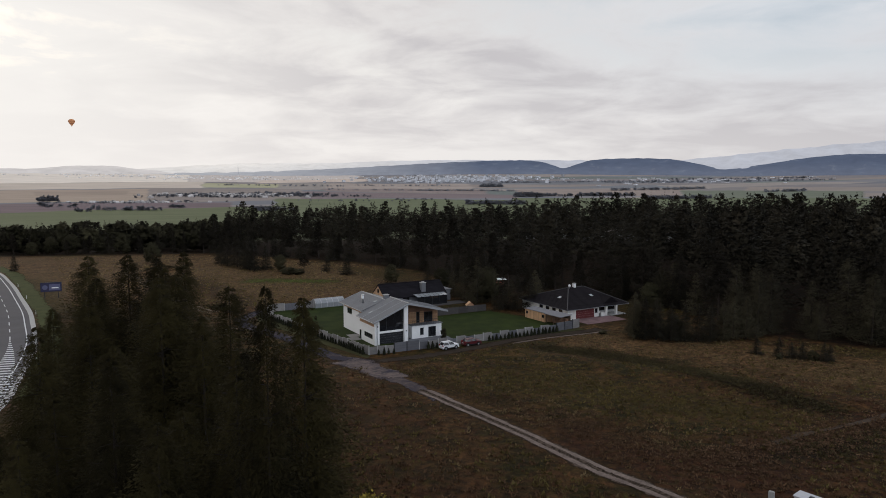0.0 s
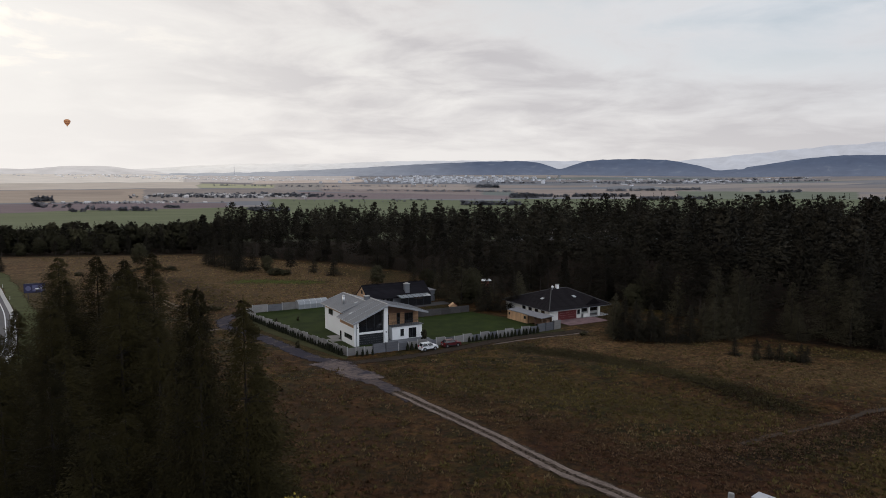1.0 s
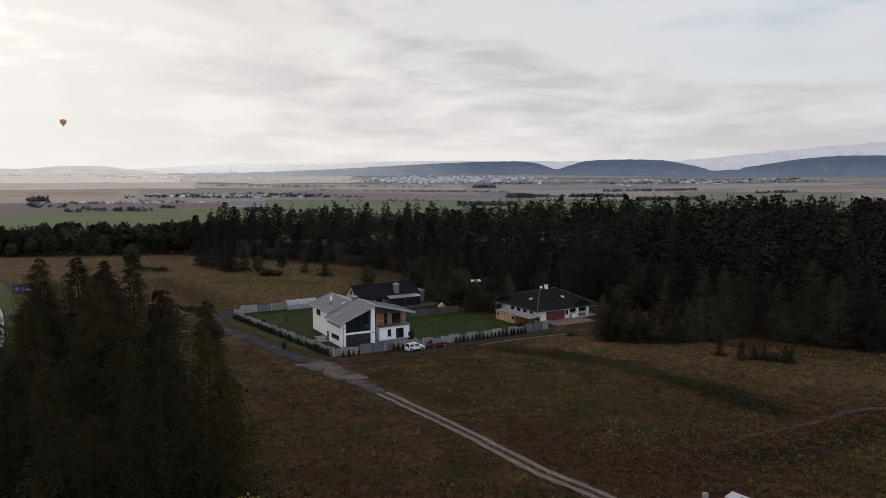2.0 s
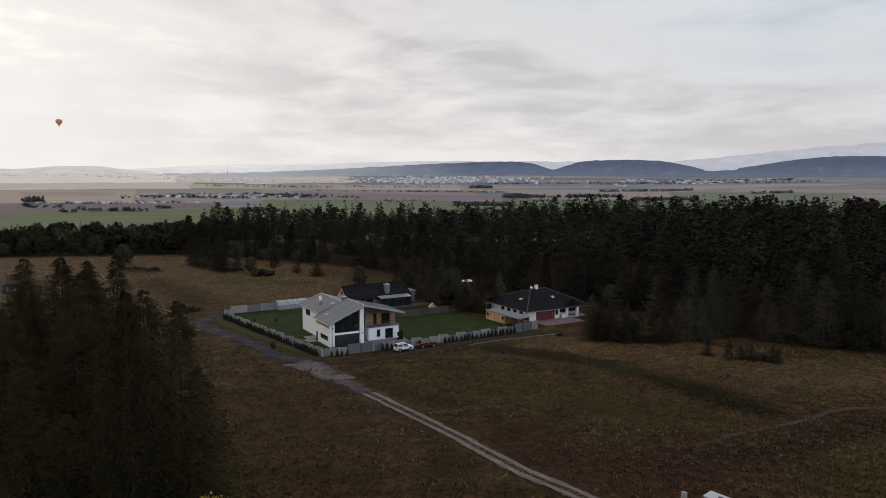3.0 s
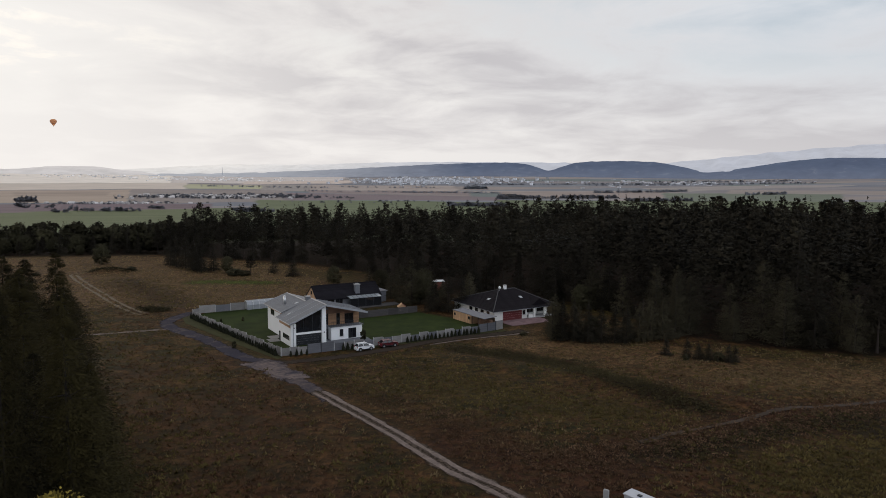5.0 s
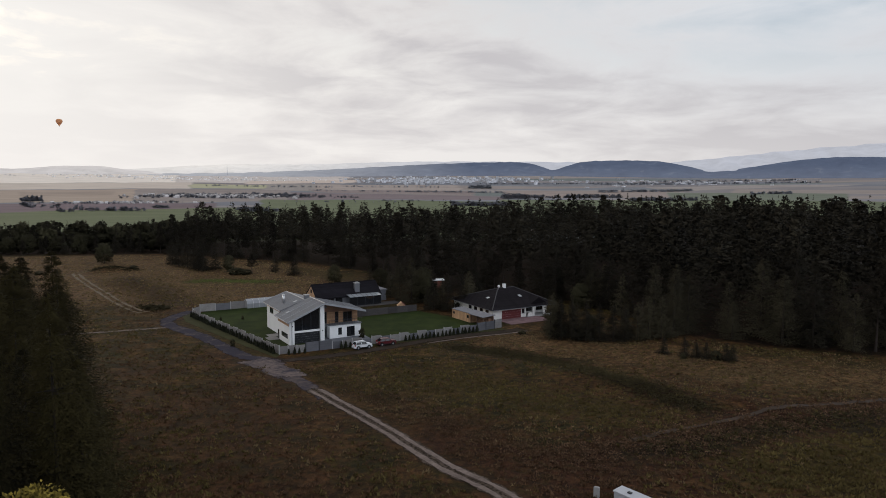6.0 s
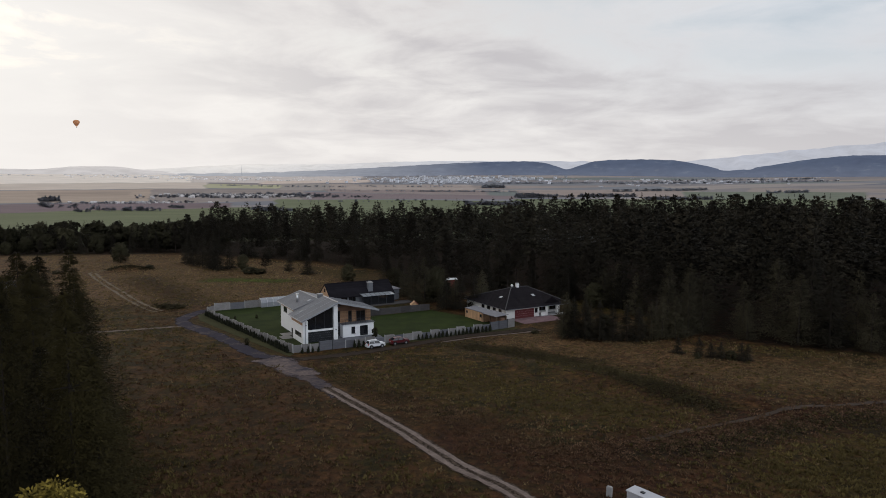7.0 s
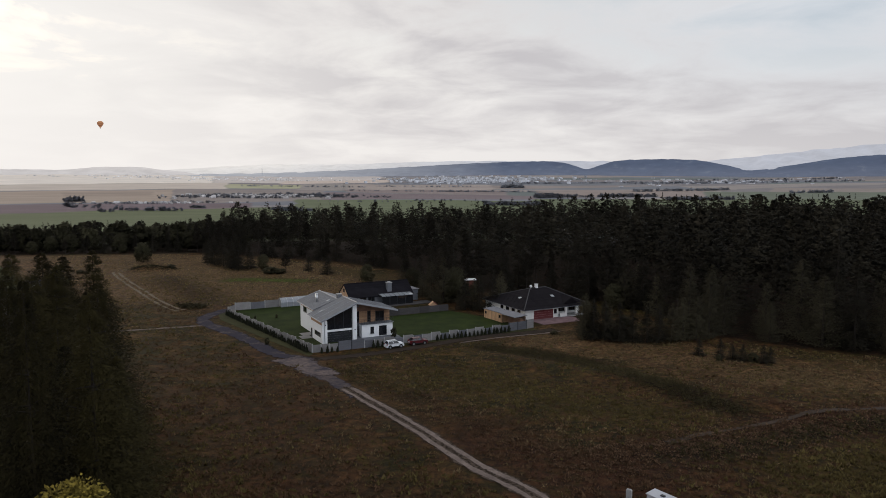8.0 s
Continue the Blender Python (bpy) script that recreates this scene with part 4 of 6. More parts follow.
stand.sort(key=lambda q: q[0])
near_n = 0
dense, leafy = [[], [], 0, [], []], [[], [], 0, [], []]
LOW, TOPS = [], []
for i in range(7):
    rng = np.random.default_rng(50 + i)
    if i < 5:
        LOW.append(conifer_crown(18, 3.6, 3.0, 130, 15, rng, 0.78, 0.13, 0.25, 0.15, 0.55))
        TOPS.append(conifer_crown(18, 3.4, 7.0, 54, 11, rng, 0.8, 0.18, 0.25, 0.15, 0.7))
    else:
        LOW.append(pine_crown(18, 3.4, 5.0, 32, 50, rng, 0.5))
        TOPS.append(pine_crown(18, 3.3, 8.0, 22, 26, rng, 0.62))
ROUND = [clump_crown(18, 7.0, 1.5, 34, 30, np.random.default_rng(80 + i), 1.5) for i in range(3)]
for depth, x, y in stand:
    h = tall(x, y, depth) * R.choice([0.66, 0.78, 0.88, 0.94, 1.0, 1.06, 1.16])
    if depth < 13 and near_n < 250:
        near_n += 1
        if x > 58 and y < 190 and R.uniform() < 0.85:
            plant(WIDE[R.integers(3)], x, y, h / 18 * R.uniform(0.72, 1.05), R.uniform(0, 360), R.uniform(0.95, 1.25))
        elif x < -112 and R.uniform() < 0.4:
            plant(BROADS[R.integers(2)], x, y, h / 8 * 0.8, R.uniform(0, 360), 1.1)
        else:
            plant(FOREST[R.integers(7)], x, y, h / 18, R.uniform(0, 360), R.uniform(0.95, 1.3))
    else:
        v, f, puff = ROUND[R.integers(3)] if x < -108 and R.uniform() < 0.35 else (LOW if depth < 24 else TOPS)[R.integers(7)]
        a = R.uniform(0, 6.2832)
        s, wd = h / 18, h / 18 * R.uniform(0.9, 1.3)
        q = np.stack([(v[:, 0] * math.cos(a) - v[:, 1] * math.sin(a)) * wd + x, (v[:, 0] * math.sin(a) + v[:, 1] * math.cos(a)) * wd + y, v[:, 2] * s + float(land(x, y))], 1)
        store = leafy if v is ROUND[0][0] or v is ROUND[1][0] or v is ROUND[2][0] else dense
        turned_puff = np.stack([puff[:, 0] * math.cos(a) - puff[:, 1] * math.sin(a), puff[:, 0] * math.sin(a) + puff[:, 1] * math.cos(a), puff[:, 2]], 1)
        store[0].append(q)
        store[4].append(turned_puff)
        store[1].append(f + store[2])
        store[2] += len(q)
        store[3].append(np.full(len(q), R.uniform(-0.45, 0.35)))
far_v, far_f = dense[:2]


def set_stand(ob, store):
    """Each far tree keeps a tone of its own."""
    att = ob.data.attributes.new("stand", "FLOAT", "POINT")
    att.data.foreach_set("value", np.concatenate(store[3]).astype(np.float32))


leafy_wood = solid("leafy_wood", (np.concatenate(leafy[0]).tolist(), np.concatenate(leafy[1]).tolist(), np.concatenate(leafy[4])), BROAD, "low leafy wood of dull green rounded crowns", "forest", kind="stuff")
set_stand(leafy_wood, leafy)
forest = solid("forest", (np.concatenate(far_v).tolist(), np.concatenate(far_f).tolist(), np.concatenate(dense[4])), SPRUCE, "dense dark conifer wood behind its front row of trees", "forest", kind="stuff")
set_stand(forest, dense)

# single trees: kind, x, y, height, width
for model, x, y, h, wd in [
    (YOUNGS[0], 41.2, 149, 9.6, 0.95), (FOREST[0], 43.2, 147.2, 9.6, 1.25), (FOREST[2], 45.6, 147.2, 9.2, 1.3), (YOUNGS[2], 43.5, 150.5, 8.4, 1.0), (FOREST[1], 48.4, 146, 8.8, 1.3), (FOREST[3], 51.2, 145.8, 8.4, 1.35), (YOUNGS[1], 42.5, 152.5, 9.6, 1.0), (YOUNGS[2], 47.0, 149.0, 8.0, 1.0),
    (FOREST[0], 54.0, 145.2, 8.2, 1.35), (FOREST[2], 56.6, 145.6, 8.4, 1.3), (YOUNGS[0], 59.4, 146.0, 8.6, 0.95), (YOUNGS[1], 62.2, 147.5, 9.6, 1.0), (BROADS[0], 50.5, 150.5, 5.0, 1.1), (YOUNGS[0], 46.5, 152, 8.0, 1.0), (YOUNGS[2], 57.5, 148.5, 7.4, 1.1), (YOUNGS[1], 65.0, 147.5, 9.4, 1.0), (WIDE[0], 68.5, 150, 14.5, 0.95), (WIDE[1], 66.0, 156, 15.5, 0.95),
    # dark meadow bushes, made from spruce models scaled down
    (FOREST[2], 61.3, 134.2, 3.7, 1.9), (FOREST[0], 64.6, 132.0, 4.2, 1.5), (BUSHES[0], 63.6, 129.6, 1.4, 0.8), (FOREST[1], 66.6, 131.2, 3.2, 1.9), (FOREST[3], 68.2, 130.2, 3.5, 1.8), (BUSHES[0], 69.6, 128.9, 2.0, 0.9), (FOREST[2], 71.2, 128.2, 3.8, 1.8), (FOREST[0], 72.6, 128.6, 3.3, 1.7),
    (YOUNGS[0], 6, 196, 11, 1.1), (YOUNGS[1], 9.5, 191, 13.0, 1.0), (BROADS[1], 12.5, 192, 8.5, 1.0), (FOREST[2], 12, 201, 15, 1.1), (FOREST[3], 15.6, 180.5, 11.0, 1.05), (FOREST[0], 19.4, 179.5, 10.4, 1.15), (FOREST[2], 22.8, 181, 11.0, 1.05), (BROADS[0], 12.6, 197, 9.5, 1.0), (YOUNGS[2], 18, 183.5, 8.0, 1.2), (YOUNGS[0], 25, 183.5, 8.4, 1.2),
    (YOUNGS[0], 3, 202, 7.5, 1.2), (BROADS[1], -0.5, 209, 7.5, 1.0), (FOREST[1], 1.5, 214, 11, 1.1), (YOUNGS[2], 14, 187, 6.0, 1.2), (YOUNGS[1], 25.5, 193, 9, 1.2), (FOREST[3], 27.5, 199, 13, 1.1), (YOUNGS[0], -5, 222, 6.5, 1.2), (YOUNGS[1], 16.4, 203.4, 4.6, 1.5), (YOUNGS[0], 17.9, 203.2, 4.2, 1.4),
    (BROADS[0], -17, 227, 6.5, 1.0), (FOREST[2], -34, 246, 7.4, 1.9), (FOREST[0], -42.5, 254, 6.8, 1.6), (FOREST[5], -50, 250, 7.2, 1.6), (BROADS[1], -59.5, 254, 6.5, 1.0), (BUSHES[0], -55, 248, 2.6, 2.0), (BUSHES[1], -52, 247, 2.2, 2.0),
    (FOREST[0], -84, 271, 13, 1.2), (FOREST[1], -79, 267, 13.5, 1.2), (FOREST[2], -74, 262, 12.5, 1.2), (FOREST[3], -69.5, 256, 12.0, 1.25), (FOREST[1], -88, 276, 10, 1.4), (FOREST[3], -66, 259, 10, 1.4), (FOREST[0], -72, 258.5, 9, 1.4), (FOREST[0], -76, 272, 14, 1.1),
    (BROADS[0], -116.5, 279, 8.6, 1.05), (FOREST[1], -157.7, 255.5, 7.2, 1.2), (BUSHES[0], -124, 246, 1.4, 1.8), (BUSHES[1], -96, 258, 1.5, 2.2),
    (FOREST[0], 50, 194, 15, 1.2), (FOREST[4], 54.5, 190, 16, 1.2), (YOUNGS[1], 58, 185, 11, 1.2), (FOREST[1], 62, 182, 16, 1.2), (YOUNGS[2], 63.5, 174, 11, 1.2), (FOREST[5], 67, 168, 16, 1.2), (FOREST[2], 58, 193, 18, 1.2), (BROADS[0], 55, 184, 7, 1.1),
    (BUSHES[1], 0.2, 148.3, 2.4, 0.55), (BUSHES[1], -23, 170, 2.0, 1.0), (BUSHES[0], -31, 168, 1.2, 0.5), (BUSHES[1], -36, 167, 1.0, 0.5),
    (BUSHES[0], -25.5, 140.5, 1.6, 0.5), (BUSHES[1], 35.5, 152.5, 1.0, 1.8),
]:
    base_h = {"spruce": 18, "pine": 18, "young_conifer": 10, "larch": 18, "leafy_tree": 8, "bush": 2.4}[model.name.split(".")[0]]
    plant(model, x, y, h / base_h, R.uniform(0, 360), wd)
for model in FOREST + YOUNGS + WIDE + BROADS + BUSHES:
    discard(model)

# near spruces below the camera
NEAR = []
for i in range(3):
    h = 24.0
    NEAR.append(tree_kind("tall_spruce", "tall olive-dark spruce with drooping branches", "tree", "near spruces", trunk_shape(h * 0.98, 0.3, 26, R, 0.0, 9), BARK, conifer_crown(h, (6.1, 5.7, 6.5)[i], 0.8, 800, 88, R, (0.62, 0.7, 0.58)[i], 0.050, 0.30, 0.2, 0.34), SPRUCE_NEAR))
for i, x, y, top, wd in [
    (0, -40.8, 90, 25.2, 1.0), (1, -32.8, 88, 25.8, 1.0), (2, -9.9, 38.5, 29.3, 0.46), (0, -8.8, 43.5, 27.8, 0.74), (1, -21.0, 60, 23.2, 1.0), (2, -20.4, 66, 24.8, 0.9), (0, -20.4, 42, 24.2, 0.8), (1, -8.6, 28.5, 22.8, 0.5),
    (2, -35.4, 60, 22.2, 1.0), (0, -43.0, 76, 20.8, 0.85), (1, -8.9, 47, 22.6, 0.85), (2, -42.5, 85, 22.8, 1.0), (0, -30.8, 75, 24.4, 1.05), (1, -28.6, 50, 19.8, 0.9), (2, -48.5, 95, 24.4, 1.0), (0, -27, 70, 25.4, 1.0),
    (1, -14.5, 50, 22.5, 1.0), (2, -16, 38, 21.5, 0.95), (0, -26, 54, 22.0, 1.1), (1, -13, 43, 24.0, 0.9), (2, -37, 72, 22.5, 1.05), (0, -11.5, 34, 18.5, 0.9), (1, -22, 34, 19.0, 1.0), (2, -26.4, 42, 19.0, 0.9), (0, -34.6, 52, 16.6, 0.8), (1, -7.6, 41.5, 17.0, 0.75), (2, -37.4, 64, 18.2, 0.8), (0, -35.0, 85, 25.3, 1.0), (1, -30.4, 76, 25.4, 0.9), (2, -17, 44.5, 20.0, 1.1), (2, -27.0, 66, 25.6, 0.95),
]:
    z = float(land(x, y))
    plant(NEAR[i], x, y, (top - z) / 24, R.uniform(0, 360), wd)
for model in NEAR:
    discard(model)
maple = tree_kind("maple", "yellowing maple with its crown turning gold", "tree", "", trunk_shape(10.5, 0.2, 14, R), BARK, clump_crown(15.6, 3.3, 5.0, 120, 150, R, 0.19), YELLOW)
maple.matrix_world = pose(-3.4, 31.5, float(land(-3.4, 31.5)) - 0.1)

# ---- the white house and its plot; plot coordinates: x along the front, y into the plot ----
PLOT = pose(-14.0, 141.2, 0, 0, 0, 29.5)


def at_plot(u, v, z=0.0, turn=0.0):
    return PLOT @ pose(u, v, z, 0, 0, turn)


def window(parent, plane, a0, a1, z0, z1, at, out, sill=True, bars=0, mat=None, name="window"):
    """A window in a wall. plane 'x': the wall runs along x at y = at; 'y': along y at x = at. out: which way is outside (-1, 1)."""
    t = 0.06

    def bx(s, p0, p1, q0, q1, d0, d1):
        d0, d1 = sorted((at + out * d0, at + out * d1))
        if plane == "x":
            s.box(p0, d0, q0, p1, d1, q1)
        else:
            s.box(d0, p0, q0, d1, p1, q1)

    pane = Shape()
    bx(pane, a0, a1, z0, z1, -0.02, 0.012)
    win = part(name, pane, mat or GLASS, parent, "dark glass pane")
    rim = Shape()
    for p in ((a0 - t, a0, z0 - t, z1 + t), (a1, a1 + t, z0 - t, z1 + t), (a0, a1, z0 - t, z0), (a0, a1, z1, z1 + t)):
        bx(rim, *p, -0.02, 0.05)
    for i in range(bars):
        c = a0 + (a1 - a0) * (i + 1) / (bars + 1)
        bx(rim, c - t / 2, c + t / 2, z0, z1, 0.0, 0.045)
    part("window_frame", rim, ANTHRACITE, win)
    if sill:
        s = Shape()
        bx(s, a0 - 0.12, a1 + 0.12, z0 - t - 0.05, z0 - t, -0.02, 0.16)
        part("window_sill", s, CONCRETE, win)
    return win


def boards(parent, plane, a0, a1, z0, z1, at, out, mat, pitch=0.2, upright=False):
    """Cladding boards, each a thin plank with a gap."""
    span = (z1 - z0) if not upright else (a1 - a0)
    n = max(1, int(span / pitch))
    step = span / n
    for i in range(n):
        s = Shape()
        d0, d1 = sorted((at, at + out * 0.035))
        p0, p1, q0, q1 = (a0, a1, z0 + i * step, z0 + (i + 1) * step - 0.02) if not upright else (a0 + i * step, a0 + (i + 1) * step - 0.02, z0, z1)
        if plane == "x":
            s.box(p0, d0, q0, p1, d1, q1)
        else:
            s.box(d0, p0, q0, d1, p1, q1)
        part("board", s, mat, parent)


def white_house():
    h = thing("white_house", PLOT, "white plastered two-storey house with grey sheet roof", "house")
    # front block
    s = Shape().side([(0, 0), (7.6, 0), (7.6, 8.0), (0, 4.85)], 0.9, 8.0)
    part("front_block", s, PLASTER, h)
    s = Shape().box(0, 0, 0, 0.28, 0.9, 4.9)
    part("corner_pier", s, PLASTER, h)
    s = Shape().side([(6.75, 0), (7.65, 0), (7.65, 8.02), (6.75, 7.68)], -0.02, 1.2)
    part("tall_pier", s, PLASTER, h)
    s = Shape().box(0.28, 0.35, 2.45, 6.75, 0.9, 2.85)
    part("floor_band", s, PLASTER, h)
    s = Shape().box(0.28, 0.02, 0, 1.1, 0.9, 4.9)
    part("front_pier", s, PLASTER, h)
    # glazed gable
    s = Shape().side([(1.1, 2.85), (6.75, 2.85), (6.75, 7.45), (1.1, 5.2)], 0.62, 0.66)
    glazing = part("gable_glazing", s, GLASS, h, "large dark sloping glass front")
    for x in (2.95, 4.85):
        s = Shape().box(x - 0.05, 0.55, 2.85, x + 0.05, 0.64, 5.2 + (x - 1.1) * 0.398)
        part("mullion", s, ANTHRACITE, glazing)
    # garage door below
    for i in range(5):
        s = Shape().box(1.1, 0.6, 0.02 + i * 0.486, 6.75, 0.68, i * 0.486 + 0.476)
        part("garage_door_panel", s, ANTHRACITE, h, "dark grey garage door panel" if i == 0 else "")
    # left wall: strip window, timber band below the eave
    window(h, "y", 1.2, 5.2, 1.35, 2.2, 0.0, -1, False, 3)
    boards(h, "y", 0.3, 7.8, 4.0, 4.78, 0.0, -1, LARCH, 0.16)
    window(h, "y", 7.1, 7.8, 0.1, 2.1, 0.0, -1, False)
    # back block
    s = Shape().side([(1.3, 0), (9.6, 0), (9.6, 6.6), (6.2, 7.55), (1.3, 5.55)], 8.0, 20.6)
    part("back_block", s, PLASTER, h)
    window(h, "y", 8.3, 9.3, 0.2, 2.4, 1.3, -1, False, 0, ANTHRACITE, "side_door")
    window(h, "y", 9.6, 11.0, 4.0, 5.1, 1.3, -1, True, 1)
    window(h, "y", 15.6, 18.0, 4.0, 5.1, 1.3, -1, True, 1)
    boards(h, "y", 9.0, 20.2, 5.15, 5.5, 1.3, -1, LARCH, 0.17)
    # right wing: ground floor, recessed upper floor, balcony
    s = Shape().box(9.4, 1.6, 0, 16.6, 7.8, 2.95)
    part("wing_ground_floor", s, PLASTER, h)
    s = Shape().box(7.65, 3.3, 0, 9.4, 7.8, 6.9)
    part("entry_wall", s, GREY_PANEL, h, "dark grey recessed entry wall")
    s = Shape().side([(9.4, 2.95), (16.6, 2.95), (16.6, 5.85), (9.4, 7.6)], 3.4, 7.8)
    part("upper_floor", s, LARCH_DARK, h, "brown timber upper floor wall")
    for a, b in ((9.42, 11.3), (12.15, 13.2), (15.35, 16.6)):
        boards(h, "x", a, b, 3.1, 5.6, 3.39, -1, LARCH, 0.2)
    boards(h, "x", 7.7, 9.38, 3.2, 6.6, 3.29, -1, LARCH_DARK, 0.2)
    window(h, "x", 11.4, 12.05, 3.2, 5.5, 3.4, -1, False)
    window(h, "x", 8.1, 9.3, 3.3, 5.7, 3.25, -1, False)
    window(h, "x", 13.3, 15.2, 3.2, 5.3, 3.4, -1, False, 1)
    window(h, "x", 8.2, 9.2, 0.1, 2.3, 3.3, -1, False, 0, ANTHRACITE, "entry_door")
    window(h, "x", 11.4, 12.1, 0.9, 2.3, 1.6, -1)
    window(h, "x", 13.4, 15.1, 0.3, 2.35, 1.6, -1, False, 1)
    s = Shape().box(9.2, 1.3, 2.97, 16.8, 3.4, 3.09)
    balcony = part("balcony", s, GREY_PANEL, h, "grey balcony slab with steel rail")
    for i in range(14):
        x = 9.3 + i * 7.5 / 13
        s = Shape().box(x - 0.02, 1.32, 3.09, x + 0.02, 1.35, 4.06)
        part("baluster", s, ANTHRACITE, balcony)
    part("handrail", Shape().box(9.25, 1.31, 4.06, 16.85, 1.38, 4.11), ANTHRACITE, balcony)
    # roofs
    s = Shape().slab([(-0.5, -0.7, 5.12), (7.5, -0.7, 8.42), (7.5, 8.5, 8.42), (-0.5, 8.5, 5.12)], 0.3)
    front_roof = part("front_roof", s, STEEL_ROOF, h, "grey standing-seam roof with pale bands")
    s = Shape().slab([(7.5, -0.7, 8.42), (16.9, -0.7, 6.1), (16.9, 8.5, 6.1), (7.5, 8.5, 8.42)], 0.26)
    right_roof = part("right_roof", s, STEEL_ROOF, h)
    s = Shape().slab([(0.7, 8.5, 5.95), (6.2, 8.5, 7.9), (6.2, 21.4, 7.9), (0.7, 21.4, 5.95)], 0.26)
    back_roof = part("back_roof", s, STEEL_ROOF, h)
    s = Shape().slab([(6.2, 8.5, 7.9), (10.2, 8.5, 6.7), (10.2, 21.4, 6.7), (6.2, 21.4, 7.9)], 0.26)
    part("back_roof_far_side", s, STEEL_ROOF, h)

    def seams(roof, x0, z0, x1, z1, y0, y1, n, wide=0.05, mat=STEEL_ROOF, lift=0.045):
        for i in range(n + 1):
            y = y0 + (y1 - y0) * i / n
            r = Shape().slab([(x0, y - wide / 2, z0 + lift), (x1, y - wide / 2, z1 + lift), (x1, y + wide / 2, z1 + lift), (x0, y + wide / 2, z0 + lift)], lift + 0.01)
            part("seam", r, mat, roof)

    seams(front_roof, -0.5, 5.12, 7.5, 8.42, -0.3, 8.2, 14)
    seams(right_roof, 7.5, 8.42, 16.9, 6.1, -0.3, 8.2, 14)
    seams(back_roof, 0.7, 5.95, 6.2, 7.9, 8.9, 21.1, 20)
    seams(front_roof, -0.5, 5.12, 7.5, 8.42, 2.2, 5.4, 1, 0.14, ROOF_EDGE, 0.06)
    for x0, z0, x1, z1, y in ((-0.5, 5.12, 7.5, 8.42, -0.74), (7.5, 8.42, 16.9, 6.1, -0.74), (0.7, 5.95, 6.2, 7.9, 21.44)):
        part("verge_trim", Shape().slab([(x0, y - 0.05, z0 + 0.08), (x1, y - 0.05, z1 + 0.08), (x1, y + 0.05, z1 + 0.08), (x0, y + 0.05, z0 + 0.08)], 0.4), ROOF_EDGE, h)
    part("ridge_cap", Shape().tube((7.5, -0.7, 8.44), (7.5, 8.5, 8.44), 0.12, 0.12, 6), ROOF_EDGE, h)
    part("ridge_cap", Shape().tube((6.2, 8.5, 7.92), (6.2, 21.4, 7.92), 0.1, 0.1, 6), ROOF_EDGE, h)
    part("gutter", Shape().tube((-0.56, -0.7, 4.98), (-0.56, 8.5, 4.98), 0.09, 0.09, 6), ROOF_EDGE, h)
    part("gutter", Shape().tube((0.64, 8.5, 5.8), (0.64, 21.4, 5.8), 0.09, 0.09, 6), ROOF_EDGE, h)
    part("downpipe", Shape().tube((0.5, -0.08, 0), (0.5, -0.08, 4.9), 0.06, 0.06, 6), ROOF_EDGE, h)
    # stove pipe, chimney and roof lights
    pipe = part("stove_pipe", Shape().tube((3.0, 13.2, 6.6), (3.0, 13.2, 8.5), 0.26, 0.26, 10), CHROME, h, "steel stove pipe with a cap", True)
    part("pipe_cap", Shape().tube((3.0, 13.2, 8.55), (3.0, 13.2, 8.75), 0.4, 0.12, 10), CHROME, pipe)
    chim = part("chimney", Shape().box(6.9, 10.0, 6.8, 7.9, 11.0, 8.55), GREY_PANEL, h, "grey clad chimney")
    part("chimney_cap", Shape().box(6.8, 9.9, 8.55, 8.0, 11.1, 8.66), CONCRETE, chim)
    for u, v, z, k in ((1.5, 5.6, 5.12 + 2.0 * 0.4125, 0.4125), (4.6, 10.0, 5.95 + 3.9 * 0.3545, 0.3545)):
        r = Shape().slab([(u - 0.4, v - 0.35, z - 0.4 * k + 0.12), (u + 0.4, v - 0.35, z + 0.4 * k + 0.12), (u + 0.4, v + 0.35, z + 0.4 * k + 0.12), (u - 0.4, v + 0.35, z - 0.4 * k + 0.12)], 0.16)
        part("roof_light", r, SKYLIGHT_GLASS, h, "pale roof light")
    # wall lamps, terrace, plinth
    part("wall_lamp", Shape().box(0.55, -0.1, 3.9, 0.75, 0.02, 4.15), ANTHRACITE, h)
    part("wall_lamp", Shape().box(7.1, -0.12, 2.4, 7.3, -0.02, 2.65), ANTHRACITE, h)
    part("terrace", Shape().box(7.65, -0.6, 0.0, 17.4, 3.3, 0.14), GREY_PANEL, h)
    part("side_step", Shape().box(-2.4, 6.6, 0, -0.02, 9.4, 0.16), FENCE_LIGHT, h)
    part("side_step", Shape().box(-1.4, 9.6, 0, 1.28, 12.4, 0.13), FENCE_LIGHT, h)
    part("plinth_path", Shape().box(-1.0, -0.6, 0.0, -0.03, 6.4, 0.1), CONCRETE, h)
    return h


